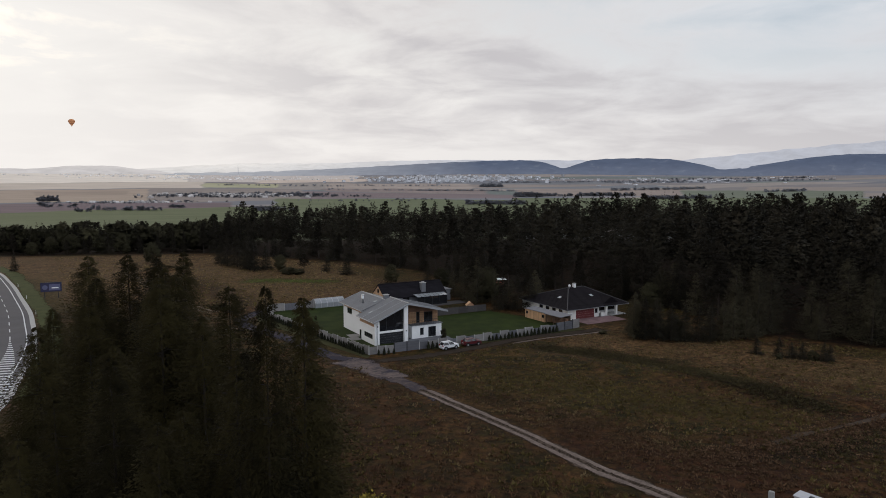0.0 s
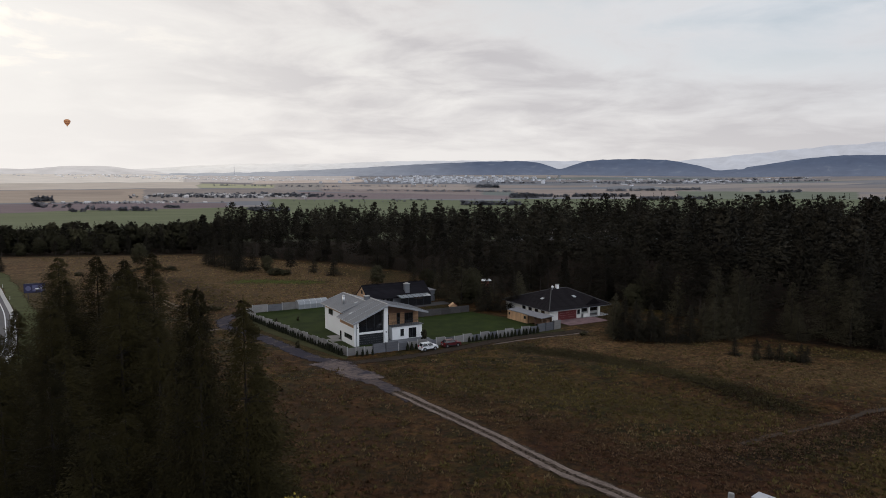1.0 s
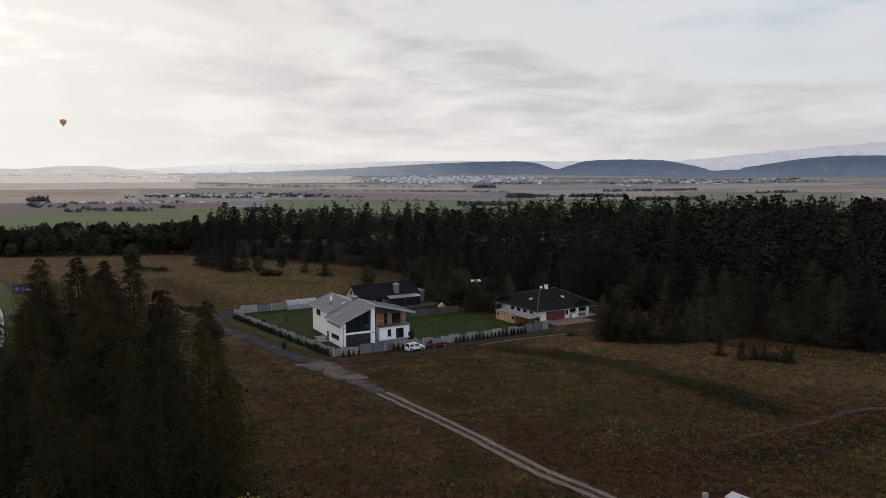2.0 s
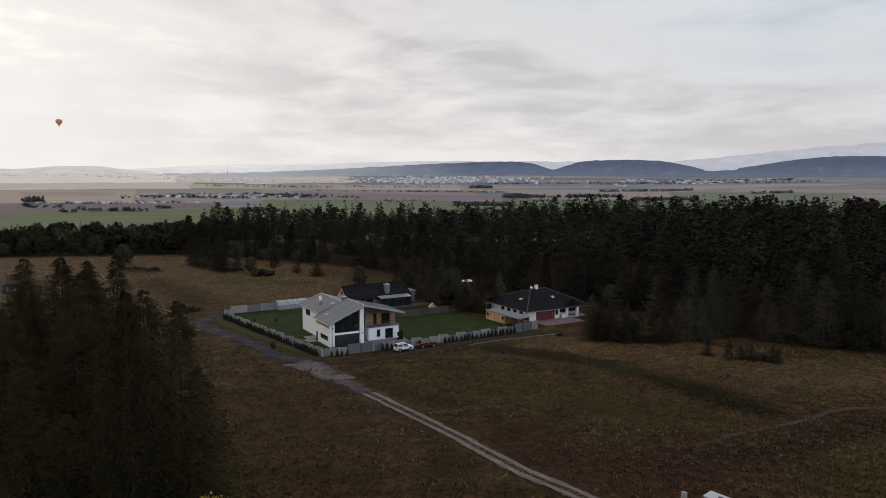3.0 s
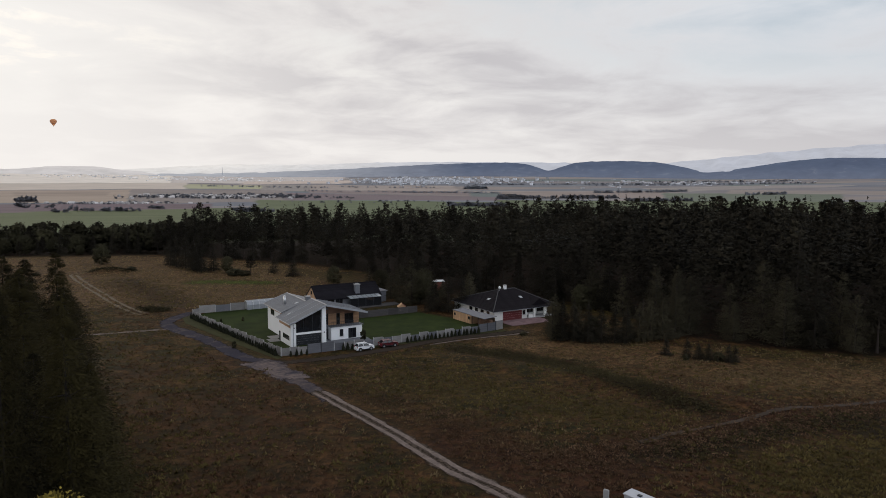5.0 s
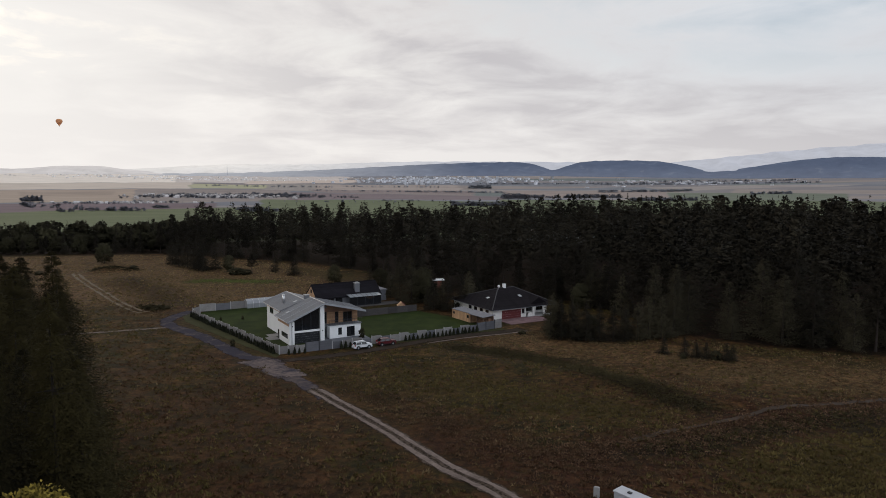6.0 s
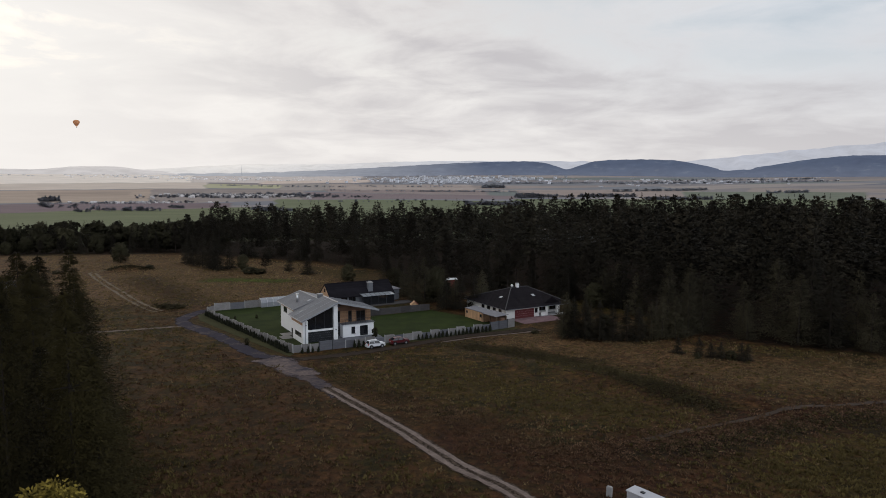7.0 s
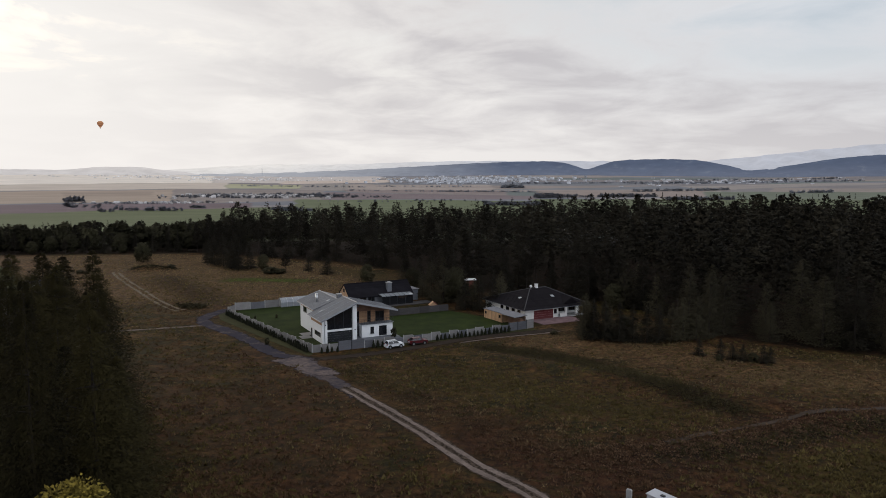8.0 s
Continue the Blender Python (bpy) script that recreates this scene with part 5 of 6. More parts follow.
def dark_house():
    h = thing("dark_house", at_plot(18.4, 37.2), "long low house with a steep anthracite roof", "house")
    L, D, E, T, W = 19.4, 7.6, 2.9, 5.75, 0.9
    s = Shape()
    prof = [(0, 0), (D, 0), (D, E), (D / 2, T - 0.25), (0, E)]
    n = len(s.v)
    s.v += [(W, y, z) for y, z in prof] + [(L, y, z) for y, z in prof]
    s.f += [(n, n + 4, n + 3, n + 2, n + 1), (n + 5, n + 6, n + 7, n + 8, n + 9)] + [(n + i, n + (i + 1) % 5, n + 5 + (i + 1) % 5, n + 5 + i) for i in range(5)]
    part("wall", s, GREY_PANEL, h)
    # timber gable in upright boards
    k = 24
    for i in range(k):
        y0, y1 = D * i / k, D * (i + 1) / k - 0.02
        top = [E + (T - 0.3 - E) * (1 - abs(y - D / 2) / (D / 2)) for y in (y0, y1)]
        b = Shape()
        b.v += [(W - q, y, z) for q in (0.04, 0.005) for y, z in ((y0, 0.1), (y1, 0.1), (y1, top[1]), (y0, top[0]))]
        b.f += [(0, 3, 2, 1), (4, 5, 6, 7), (0, 1, 5, 4), (2, 3, 7, 6), (1, 2, 6, 5), (3, 0, 4, 7)]
        part("gable_board", b, GABLE_WOOD, h)
    for side, name in ((0, "roof"), (1, "roof_far_side")):
        y0, y1 = (-0.5, D / 2) if side == 0 else (D + 0.5, D / 2)
        z0 = E - 0.5 * (T - E) / (D / 2)
        roof = part(name, Shape().slab([(W - 0.15, y0, z0), (L + 0.4, y0, z0), (L + 0.4, y1, T), (W - 0.15, y1, T)], 0.2), DARK_TILE, h)
        if side == 0:
            for r in range(12):
                t0 = r / 12
                ya, yb = y0 + (y1 - y0) * t0, y0 + (y1 - y0) * (t0 + 1 / 12)
                za, zb = z0 + (T - z0) * t0, z0 + (T - z0) * (t0 + 1 / 12)
                part("tile_course", Shape().slab([(W - 0.15, ya, za + 0.07), (L + 0.4, ya, za + 0.07), (L + 0.4, yb, zb + 0.03), (W - 0.15, yb, zb + 0.03)], 0.05), DARK_TILE, roof)
    part("ridge_cap", Shape().tube((W - 0.15, D / 2, T + 0.04), (L + 0.4, D / 2, T + 0.04), 0.13, 0.13, 6), DARK_TILE, h)
    chim = part("chimney", Shape().box(12.3, 0.5, 2.9, 13.6, 1.7, 5.75), GREY_PANEL, h, "broad grey clad chimney")
    part("chimney_cap", Shape().box(12.2, 0.4, 5.75, 13.7, 1.8, 5.87), CONCRETE, chim)
    part("chimney_pot", Shape().box(12.6, 0.8, 5.87, 13.3, 1.4, 6.1), CONCRETE, chim)
    # glazed porch with a pale roof
    porch = part("porch_roof", Shape().slab([(9.4, -2.4, 2.62), (18.9, -2.4, 2.62), (18.9, 0.3, 3.0), (9.4, 0.3, 3.0)], 0.12), SKYLIGHT_GLASS, h, "pale glass porch roof in a steel frame")
    for i in range(8):
        x = 9.45 + i * 9.4 / 7
        part("rafter", Shape().slab([(x - 0.05, -2.42, 2.68), (x + 0.05, -2.42, 2.68), (x + 0.05, 0.3, 3.06), (x - 0.05, 0.3, 3.06)], 0.2), ANTHRACITE, porch)
    for i in range(5):
        x = 9.5 + i * 9.2 / 4
        part("porch_post", Shape().box(x - 0.06, -2.36, 0, x + 0.06, -2.24, 2.6), ANTHRACITE, h)
    for i in range(4):
        x = 9.56 + i * 9.2 / 4
        part("porch_pane", Shape().box(x, -2.32, 0.1, x + 2.18, -2.3, 2.5), GLASS, h)
    for a in (1.6, 4.0, 6.4):
        window(h, "x", a, a + 1.8, 0.3, 2.3, 0.0, -1, False, 1)
    # flat-roofed annex
    part("annex", Shape().box(L + 0.02, 2.6, 0, L + 3.2, 7.2, 3.0), GREY_PANEL, h)
    part("annex_roof", Shape().box(L - 0.1, 2.3, 3.0, L + 3.5, 7.5, 3.16), SHED_ROOF, h, "flat grey annex roof")
    part("terrace", Shape().box(9, -4.2, 0, L + 4.6, -0.02, 0.14), FENCE_WOOD, h, "dark weathered deck")
    part("gable_wall", Shape().box(W - 0.075, 0.5, 0.1, W - 0.045, 2.6, 2.3), PLASTER_OLD, h, "white plastered field below the gable")
    window(h, "y", 2.9, 4.4, 1.0, 2.4, W - 0.04, -1, False, 1)
    window(h, "y", 3.3, 4.2, 3.6, 4.5, W - 0.04, -1, False)
    return h


def hip_house():
    h = thing("hip_roof_house", at_plot(51.2, 0.8), "white bungalow under a dark hipped tile roof", "house")
    L, D, E, T = 18.6, 18.5, 2.75, 6.1
    part("wall", Shape().loft([(0, 0), (10.0, 0), (10.0, 2.6), (L, 2.6), (L, D), (0, D)], 0, E), PLASTER_OLD, h)
    o = 0.7
    a, b, c, d = (-o, -o), (L + o, -o), (L + o, D + o), (-o, D + o)
    r1, r2 = (7.8, 9.3), (12.8, 9.3)
    e = E - 0.06
    faces = [("roof_front", a, b, r2, r1), ("roof_side", d, a, r1), ("roof_back", c, d, r1, r2), ("roof_end", b, c, r2)]
    for name, *pts in faces:
        top = [(x, y, e if (x, y) not in (r1, r2) else T) for x, y in pts]
        roof = part(name, Shape().slab(top, 0.18), HIP_TILE, h)
        if name in ("roof_front", "roof_side"):
            p0, p1 = np.array(top[0]), np.array(top[1])
            q1, q0 = np.array(top[2]), np.array(top[-1])
            n = 20
            for i in range(n):
                t0, t1 = i / n, (i + 1) / n
                l0, l1 = p0 + (q0 - p0) * t0, p0 + (q0 - p0) * t1
                m0, m1 = p1 + (q1 - p1) * t0, p1 + (q1 - p1) * t1
                up0, up1 = np.array((0, 0, 0.06)), np.array((0, 0, 0.02))
                part("tile_course", Shape().slab([l0 + up0, m0 + up0, m1 + up1, l1 + up1], 0.05), HIP_TILE, roof)
    for p, q in (((*a, e), (*r1, T)), ((*b, e), (*r2, T)), ((*r1, T), (*r2, T)), ((*d, e), (*r1, T))):
        part("hip_cap", Shape().tube((p[0], p[1], p[2] + 0.06), (q[0], q[1], q[2] + 0.06), 0.12, 0.12, 6), HIP_CAP, h)
    part("eave_board", Shape().box(-o, -o - 0.04, E - 0.24, L + o, -o, E - 0.1), GREY_PANEL, h)
    part("eave_board", Shape().box(-o - 0.04, -o, E - 0.24, -o, D + o, E - 0.1), GREY_PANEL, h)
    # small front gable
    g = Shape()
    g.v += [(11.6, 0.2, 3.1), (16.6, 0.2, 3.1), (14.1, 0.2, 4.6), (14.1, 6.0, 4.6), (11.6, 1.2, 3.1), (16.6, 1.2, 3.1)]
    g.f += [(0, 1, 2), (0, 2, 3, 4), (2, 1, 5, 3), (0, 4, 3, 5, 1)]
    part("roof_gable", g, HIP_TILE, h)
    chim = part("chimney", Shape().box(9.4, 9.0, 5.4, 10.1, 9.6, 7.1), PLASTER, h, "white chimney")
    part("chimney_cap", Shape().box(9.32, 8.92, 7.1, 10.18, 9.68, 7.2), CONCRETE, chim)
    dish = part("satellite_dish", Shape().tube((7.6, 8.6, 6.75), (7.5, 8.4, 6.8), 0.36, 0.2, 12), WHITE_PAINT, h, "white satellite dish")
    part("dish_pole", Shape().tube((7.65, 8.7, 5.6), (7.65, 8.7, 6.8), 0.04, 0.04, 6), CHROME, dish)
    for x, y in ((3.3, 7.2), (11.4, 4.6)):
        z = min((x + o) / 8.9, (y + o) / 10.0) * (T - e) + e
        if x < 5:
            k = (T - e) / 8.9
            r = Shape().slab([(x - 0.35, y - 0.5, z - 0.35 * k + 0.16), (x + 0.35, y - 0.5, z + 0.35 * k + 0.16), (x + 0.35, y + 0.5, z + 0.35 * k + 0.16), (x - 0.35, y + 0.5, z - 0.35 * k + 0.16)], 0.12)
        else:
            k = (T - e) / 10
            r = Shape().slab([(x - 0.4, y - 0.45, z - 0.45 * k + 0.16), (x + 0.4, y - 0.45, z - 0.45 * k + 0.16), (x + 0.4, y + 0.45, z + 0.45 * k + 0.16), (x - 0.4, y + 0.45, z + 0.45 * k + 0.16)], 0.12)
        part("roof_light", r, SKYLIGHT_GLASS, h, "pale roof light")
    # garage door, side windows, entrance
    for i in range(4):
        part("garage_door_panel", Shape().box(2.6, -0.04, 0.05 + i * 0.55, 8.4, -0.004, 0.58 + i * 0.55), GARAGE_RED, h, "red-brown garage door panel" if i == 0 else "")
    for y in (2.0, 4.6, 7.2, 9.8):
        window(h, "y", y, y + 1.2, 1.35, 2.25, 0.0, -1)
    window(h, "x", 8.7, 9.4, 1.1, 2.1, 0.0, -1)
    window(h, "x", 10.3, 11.2, 0.25, 2.3, 2.6, -1, False, 0, ANTHRACITE, "entry_door")
    window(h, "x", 12.0, 14.0, 0.9, 2.35, 2.6, -1, True, 1)
    window(h, "x", 15.2, 17.4, 0.9, 2.35, 2.6, -1, True, 1)
    part("porch_wall", Shape().box(10.2, -0.6, 0, 11.6, -0.4, 1.1), PLASTER_OLD, h)
    part("porch_post", Shape().box(11.7, -0.65, 0, 12.2, -0.15, 2.5), PLASTER_OLD, h)
    part("porch_post", Shape().box(15.0, -0.65, 0, 15.5, -0.15, 2.5), PLASTER_OLD, h)
    part("porch_floor", Shape().box(10.02, -0.7, 0, 18.4, 2.58, 0.2), CONCRETE, h)
    return h


white_house()
dark_house()
hip_house()

# lawns and paving of the plots
def plot_sheet(name, outline, mat, label, category, lift):
    pts = [PLOT @ Vector((u, v, 0)) for u, v in outline]
    bm = bmesh.new()
    f = bm.faces.new([bm.verts.new((p.x, p.y, 0)) for p in pts])
    bmesh.ops.triangulate(bm, faces=[f])
    bmesh.ops.subdivide_edges(bm, edges=bm.edges[:], cuts=9, use_grid_fill=True)
    for v in bm.verts:
        v.co.z = float(land(v.co.x, v.co.y)) + lift
    bmesh.ops.recalc_face_normals(bm, faces=bm.faces)
    me = bpy.data.meshes.new(name)
    bm.to_mesh(me)
    bm.free()
    me.materials.append(mat)
    return tagged(new(name, me), label, category, kind="structure")


LAWN = material("mown_lawn", (0.0092, 0.0205, 0.0027), 0.95, var=0.5, scales=(0.22, 4.0), tint=(0.0205, 0.030, 0.0050), bump=0.3, spec=0.1)
VERGE = material("rough_verge_grass", (0.026, 0.031, 0.010), 0.95, var=0.35, scales=(0.2, 3.0), tint=(0.038, 0.036, 0.014), bump=0.3, spec=0.1)
plot_sheet("lawn_front", [(17.4, -6.7), (46.5, -6.7), (45, 8), (41, 20.6), (11, 20.6), (11, 8), (17.4, 8)], LAWN, "deep green mown lawn inside the fence", "lawn", 0.07)
plot_sheet("lawn_side", [(-4.0, -6.4), (7, -6.6), (7, -0.7), (-1.1, -0.7), (-1.1, 8), (0.9, 8), (0.9, 22), (12, 22), (12, 46.5), (-7.5, 46.5), (-10.8, 42.8)], LAWN, "deep green mown lawn beside the white house", "lawn", 0.07)
plot_sheet("front_court", [(7.02, -6.7), (17.38, -6.7), (17.38, -0.62), (7.02, -0.62)], FENCE_GREY, "grey paved court before the house door", "pavement", 0.06)
plot_sheet("fence_verge", [(-5.6, -9.2), (-4.2, -7.3), (-11.6, 43.3), (-9.0, 48), (-13.4, 45), (-14.2, 36)], VERGE, "mown grass verge outside the side fence", "grass", 0.045)
plot_sheet("front_verge", [(9, -8.6), (48, -9.0), (48, -7.2), (9, -7.2)], VERGE, "grass verge under the front fence", "grass", 0.05)

# paved drive of the bungalow, laid in squares
drive = thing("paved_drive", at_plot(51.2, 0.8), "reddish paved drive before the garage", "pavement", kind="structure")
for i in range(11):
    for j in range(7):
        x, y = 1.2 + i * 1.1, -0.15 - (j + 1) * 0.85
        part("paver", Shape().box(x, y, 0.0, x + 1.08, y + 0.83, 0.09), PAVER, drive)

# ---- fences ----


def fence_run(name, label, pts, panel, heights, mats, drop=0.0, post_mat=None):
    """Panels between posts along a line in plot coordinates; heights and materials repeat along it."""
    fn = thing(name, PLOT, label, "fence")
    line = [np.array(p, float) for p in pts]
    k = 0
    for a, b in zip(line[:-1], line[1:]):
        n = max(1, round(np.linalg.norm(b - a) / panel))
        d = (b - a) / n
        ang = math.atan2(d[1], d[0])
        ln = np.linalg.norm(d)
        for i in range(n):
            p = a + d * i
            wpos = PLOT @ Vector((p[0], p[1], 0))
            base = float(land(wpos.x, wpos.y))
            hgt, mat = heights[k % len(heights)], mats[k % len(mats)]
            s = Shape()
            rows = 4
            for r in range(rows):
                s.box(0.08, -0.04, 0.04 + hgt * r / rows, ln - 0.08, 0.04, hgt * (r + 1) / rows + 0.02)
            ob = part("panel", s, mat, fn)
            ob.matrix_local = pose(p[0], p[1], base - 0.02, 0, 0, math.degrees(ang))
            ob = part("post", Shape().box(-0.09, -0.08, 0, 0.09, 0.08, hgt + 0.1), post_mat or CONCRETE, fn)
            ob.matrix_local = pose(p[0], p[1], base - 0.02, 0, 0, math.degrees(ang))
            k += 1
    return fn


SIDE_FENCE = [(-4.2, -6.6), (-5.4, 4), (-7.0, 15), (-9.4, 30), (-11.2, 42), (-10.8, 45), (-8.6, 47)]
fence_run("side_fence", "stepped pale concrete panel fence along the lane", SIDE_FENCE, 2.3, (1.75, 1.6, 1.7, 1.45), (FENCE_LIGHT,))
fence_run("back_fence", "grey board fence behind the side lawn", [(-8.6, 47), (3.0, 46.8)], 3.6, (2.0, 1.8), (FENCE_LIGHT, FENCE_GREY))
fence_run("corner_fence", "low pale concrete fence at the plot's corner", [(-4.2, -6.6), (1.0, -7.1)], 1.75, (1.55, 1.6), (FENCE_LIGHT,))
fence_run("front_fence", "fence of alternating pale and grey panels", [(6.6, -7.1), (41.5, -7.1)], 2.2, (1.5, 1.55, 1.75, 1.35, 1.75), (FENCE_GREY, FENCE_LIGHT, FENCE_LIGHT, FENCE_GREY, FENCE_LIGHT))
fence_run("sliding_gates", "wide grey board gates in the front fence", [(1.0, -7.1), (6.6, -7.1)], 2.8, (1.95,), (FENCE_GREY,), post_mat=ANTHRACITE)
fence_run("drive_fence", "grey steel fence beside the paved drive", [(41.5, -7.1), (46.4, -6.8)], 2.85, (1.9,), (FENCE_GREY,), post_mat=ANTHRACITE)
fence_run("drive_gate", "grey board gate at the paved drive", [(46.4, -6.8), (48.7, -6.5)], 2.3, (2.1,), (FENCE_LIGHT,), post_mat=ANTHRACITE)
fence_run("lawn_fence", "weathered grey board fence behind the lawn", [(13, 21.2), (41.0, 21.2)], 2.8, (1.7,), (FENCE_WOOD,), post_mat=FENCE_WOOD)

# thujas along the fences


def thuja_crown(rng):
    v, f, _ = conifer_crown(1.4, 0.36, 0.03, 90, 7, rng, 0.7, 0.42, -0.7, 0.0)
    core = [(0.3 * math.cos(i), 0.3 * math.sin(i), 0.05) for i in np.arange(8) * 0.7854] + [(0.26 * math.cos(i), 0.26 * math.sin(i), 0.6) for i in np.arange(8) * 0.7854] + [(0.03 * math.cos(i), 0.03 * math.sin(i), 1.3) for i in np.arange(8) * 0.7854]
    n = len(v)
    quads = [(n + i, n + (i + 1) % 8, n + 8 + (i + 1) % 8, n + 8 + i) for i in range(8)] + [(n + 8 + i, n + 8 + (i + 1) % 8, n + 16 + (i + 1) % 8, n + 16 + i) for i in range(8)]
    v = np.concatenate([v, np.array(core)])
    return v, np.concatenate([f, np.array(quads)]), outward_of(v)


thuja = tree_kind("thuja", "small dark cone-shaped thuja planted before the fence", "shrub", "thuja row", trunk_shape(0.5, 0.03, 0, R, 0, 5), BARK, thuja_crown(R), THUJA)


def thuja_row(pts, gap, off):
    line = curve_points(pts, 0.25)
    run, d = 0.0, np.gradient(line, axis=0)
    for i in range(1, len(line)):
        run += np.linalg.norm(line[i] - line[i - 1])
        if run >= gap:
            run = 0.0
            n = np.array([d[i][1], -d[i][0]]) / np.linalg.norm(d[i])
            u, v = line[i] + n * off * 1.0 + R.normal(0, 0.05, 2)
            p = PLOT @ Vector((u, v, 0))
            k = R.uniform(0.8, 1.2)
            copy_thing(thuja, pose(p.x, p.y, float(land(p.x, p.y)) + 0.02, 0, 0, R.uniform(0, 360)) @ Matrix.Diagonal((k * R.uniform(0.85, 1.2), k * R.uniform(0.85, 1.2), k, 1)))


thuja_row(SIDE_FENCE[:5], 1.0, -0.75)
thuja_row([(-3.6, -7.6), (1.0, -7.9)], 0.95, 0.1)
thuja_row([(7.2, -7.8), (11.0, -7.8)], 0.95, 0.1)
thuja_row([(21.8, -7.8), (41.2, -7.8)], 0.95, 0.1)
discard(thuja)

# greenhouse and small buildings
gh = thing("greenhouse", at_plot(3.2, 45.4, 0, 2), "pale polycarbonate garden greenhouse", "greenhouse")
prof = [(0, 0), (0, 1.3), (0.5, 2.0), (1.5, 2.4), (2.5, 2.0), (3.0, 1.3), (3.0, 0)]
s = Shape()
s.v += [(0, y, z) for y, z in prof] + [(8.2, y, z) for y, z in prof]
s.f += [tuple(range(6, -1, -1)), tuple(range(7, 14))] + [(i, i + 1, i + 8, i + 7) for i in range(6)]
part("cover", s, POLYTUNNEL, gh)
for i in range(6):
    x = 8.2 * i / 5
    for (y0, z0), (y1, z1) in zip(prof[:-1], prof[1:]):
        part("hoop", Shape().tube((x, y0, z0), (x, y1, z1), 0.04, 0.04, 4), CHROME, gh)


def shed(name, m, label, L, D, H, wall, roof, lean=0.35, over=0.3):
    t = thing(name, m, label, "shed")
    part("wall", Shape().box(0, 0, 0, L, D, H - 0.03), wall, t)
    n = max(2, int(L / 0.22))
    for i in range(n):
        part("board", Shape().box(L * i / n, -0.035, 0.05, L * (i + 1) / n - 0.02, -0.003, H - 0.1), wall, t)
    part("roof", Shape().slab([(-over, -over, H), (L + over, -over, H), (L + over, D + over, H + lean), (-over, D + over, H + lean)], 0.12), roof, t)
    return t


# timber shed and open woodshed beside the bungalow
sh = shed("garden_shed", at_plot(44.6, 9.0, 0, -87), "pale pine garden shed with a flat grey roof", 7.4, 3.0, 2.35, PINE_WOOD, SHED_ROOF, 0.15, 0.15)
window(sh, "x", 0.5, 1.0, 1.2, 1.7, -0.04, -1, False)
window(sh, "x", 6.4, 7.0, 1.1, 1.7, -0.04, -1, False)
ws = thing("woodshed", at_plot(45.0, 1.2, 0, -87), "open timber woodshed stacked with firewood", "shed")
part("back_wall", Shape().box(0, 2.9, 0, 5.2, 3.0, 2.2), TIMBER, ws)
for x in (0.0, 2.5, 5.0):
    part("post", Shape().box(x, 0, 0, x + 0.14, 0.14, 2.2), TIMBER, ws)
part("roof", Shape().slab([(-0.3, -0.4, 2.3), (5.5, -0.4, 2.3), (5.5, 3.3, 2.55), (-0.3, 3.3, 2.55)], 0.1), SHED_ROOF, ws, "flat grey sheet roof")
stack = Shape()
for i in range(16):
    for j in range(6):
        stack.tube((0.3 + i * 0.3, 1.6, 0.2 + j * 0.26), (0.3 + i * 0.3, 2.6, 0.2 + j * 0.26), 0.13, 0.13, 6)
solid_stack = solid("firewood_stack", stack, LARCH_DARK, "stacked split firewood in the open shed", "firewood", kind="stuff")
solid_stack.matrix_world = at_plot(45.0, 1.2, 0.0, -87)
kennel = thing("playhouse", at_plot(37.3, 24.6, 0, -20), "small pale wooden playhouse with a gable roof", "playhouse")
part("wall", Shape().side([(0, 0), (1.8, 0), (1.8, 1.2), (0.9, 1.9), (0, 1.2)], 0, 1.6), PINE_WOOD, kennel)
part("roof", Shape().slab([(-0.25, -0.2, 1.1), (0.9, -0.2, 2.0), (0.9, 1.8, 2.0), (-0.25, 1.8, 1.1)], 0.08), PINE_WOOD, kennel)
part("roof", Shape().slab([(0.9, -0.2, 2.0), (2.05, -0.2, 1.1), (2.05, 1.8, 1.1), (0.9, 1.8, 2.0)], 0.08), BRICK_RED, kennel)
# thin dark sheet on the wall, painted as the shade inside the doorway
part("doorway", Shape().box(0.55, -0.02, 0.05, 1.2, -0.003, 1.0), DOORWAY_DARK, kennel)
hut = thing("hut", pose(16.9, 206, float(land(16.9, 206)), 0, 0, 8), "small red hut with a white flat roof among trees", "hut")
part("wall", Shape().box(-1.0, -0.9, 0, 1.0, 0.9, 4.3), BRICK_RED, hut)
part("roof", Shape().slab([(-1.75, -1.2, 4.5), (1.75, -1.2, 4.5), (1.75, 1.2, 4.6), (-1.75, 1.2, 4.6)], 0.2), WHITE_PAINT, hut)

# ---- cars ----


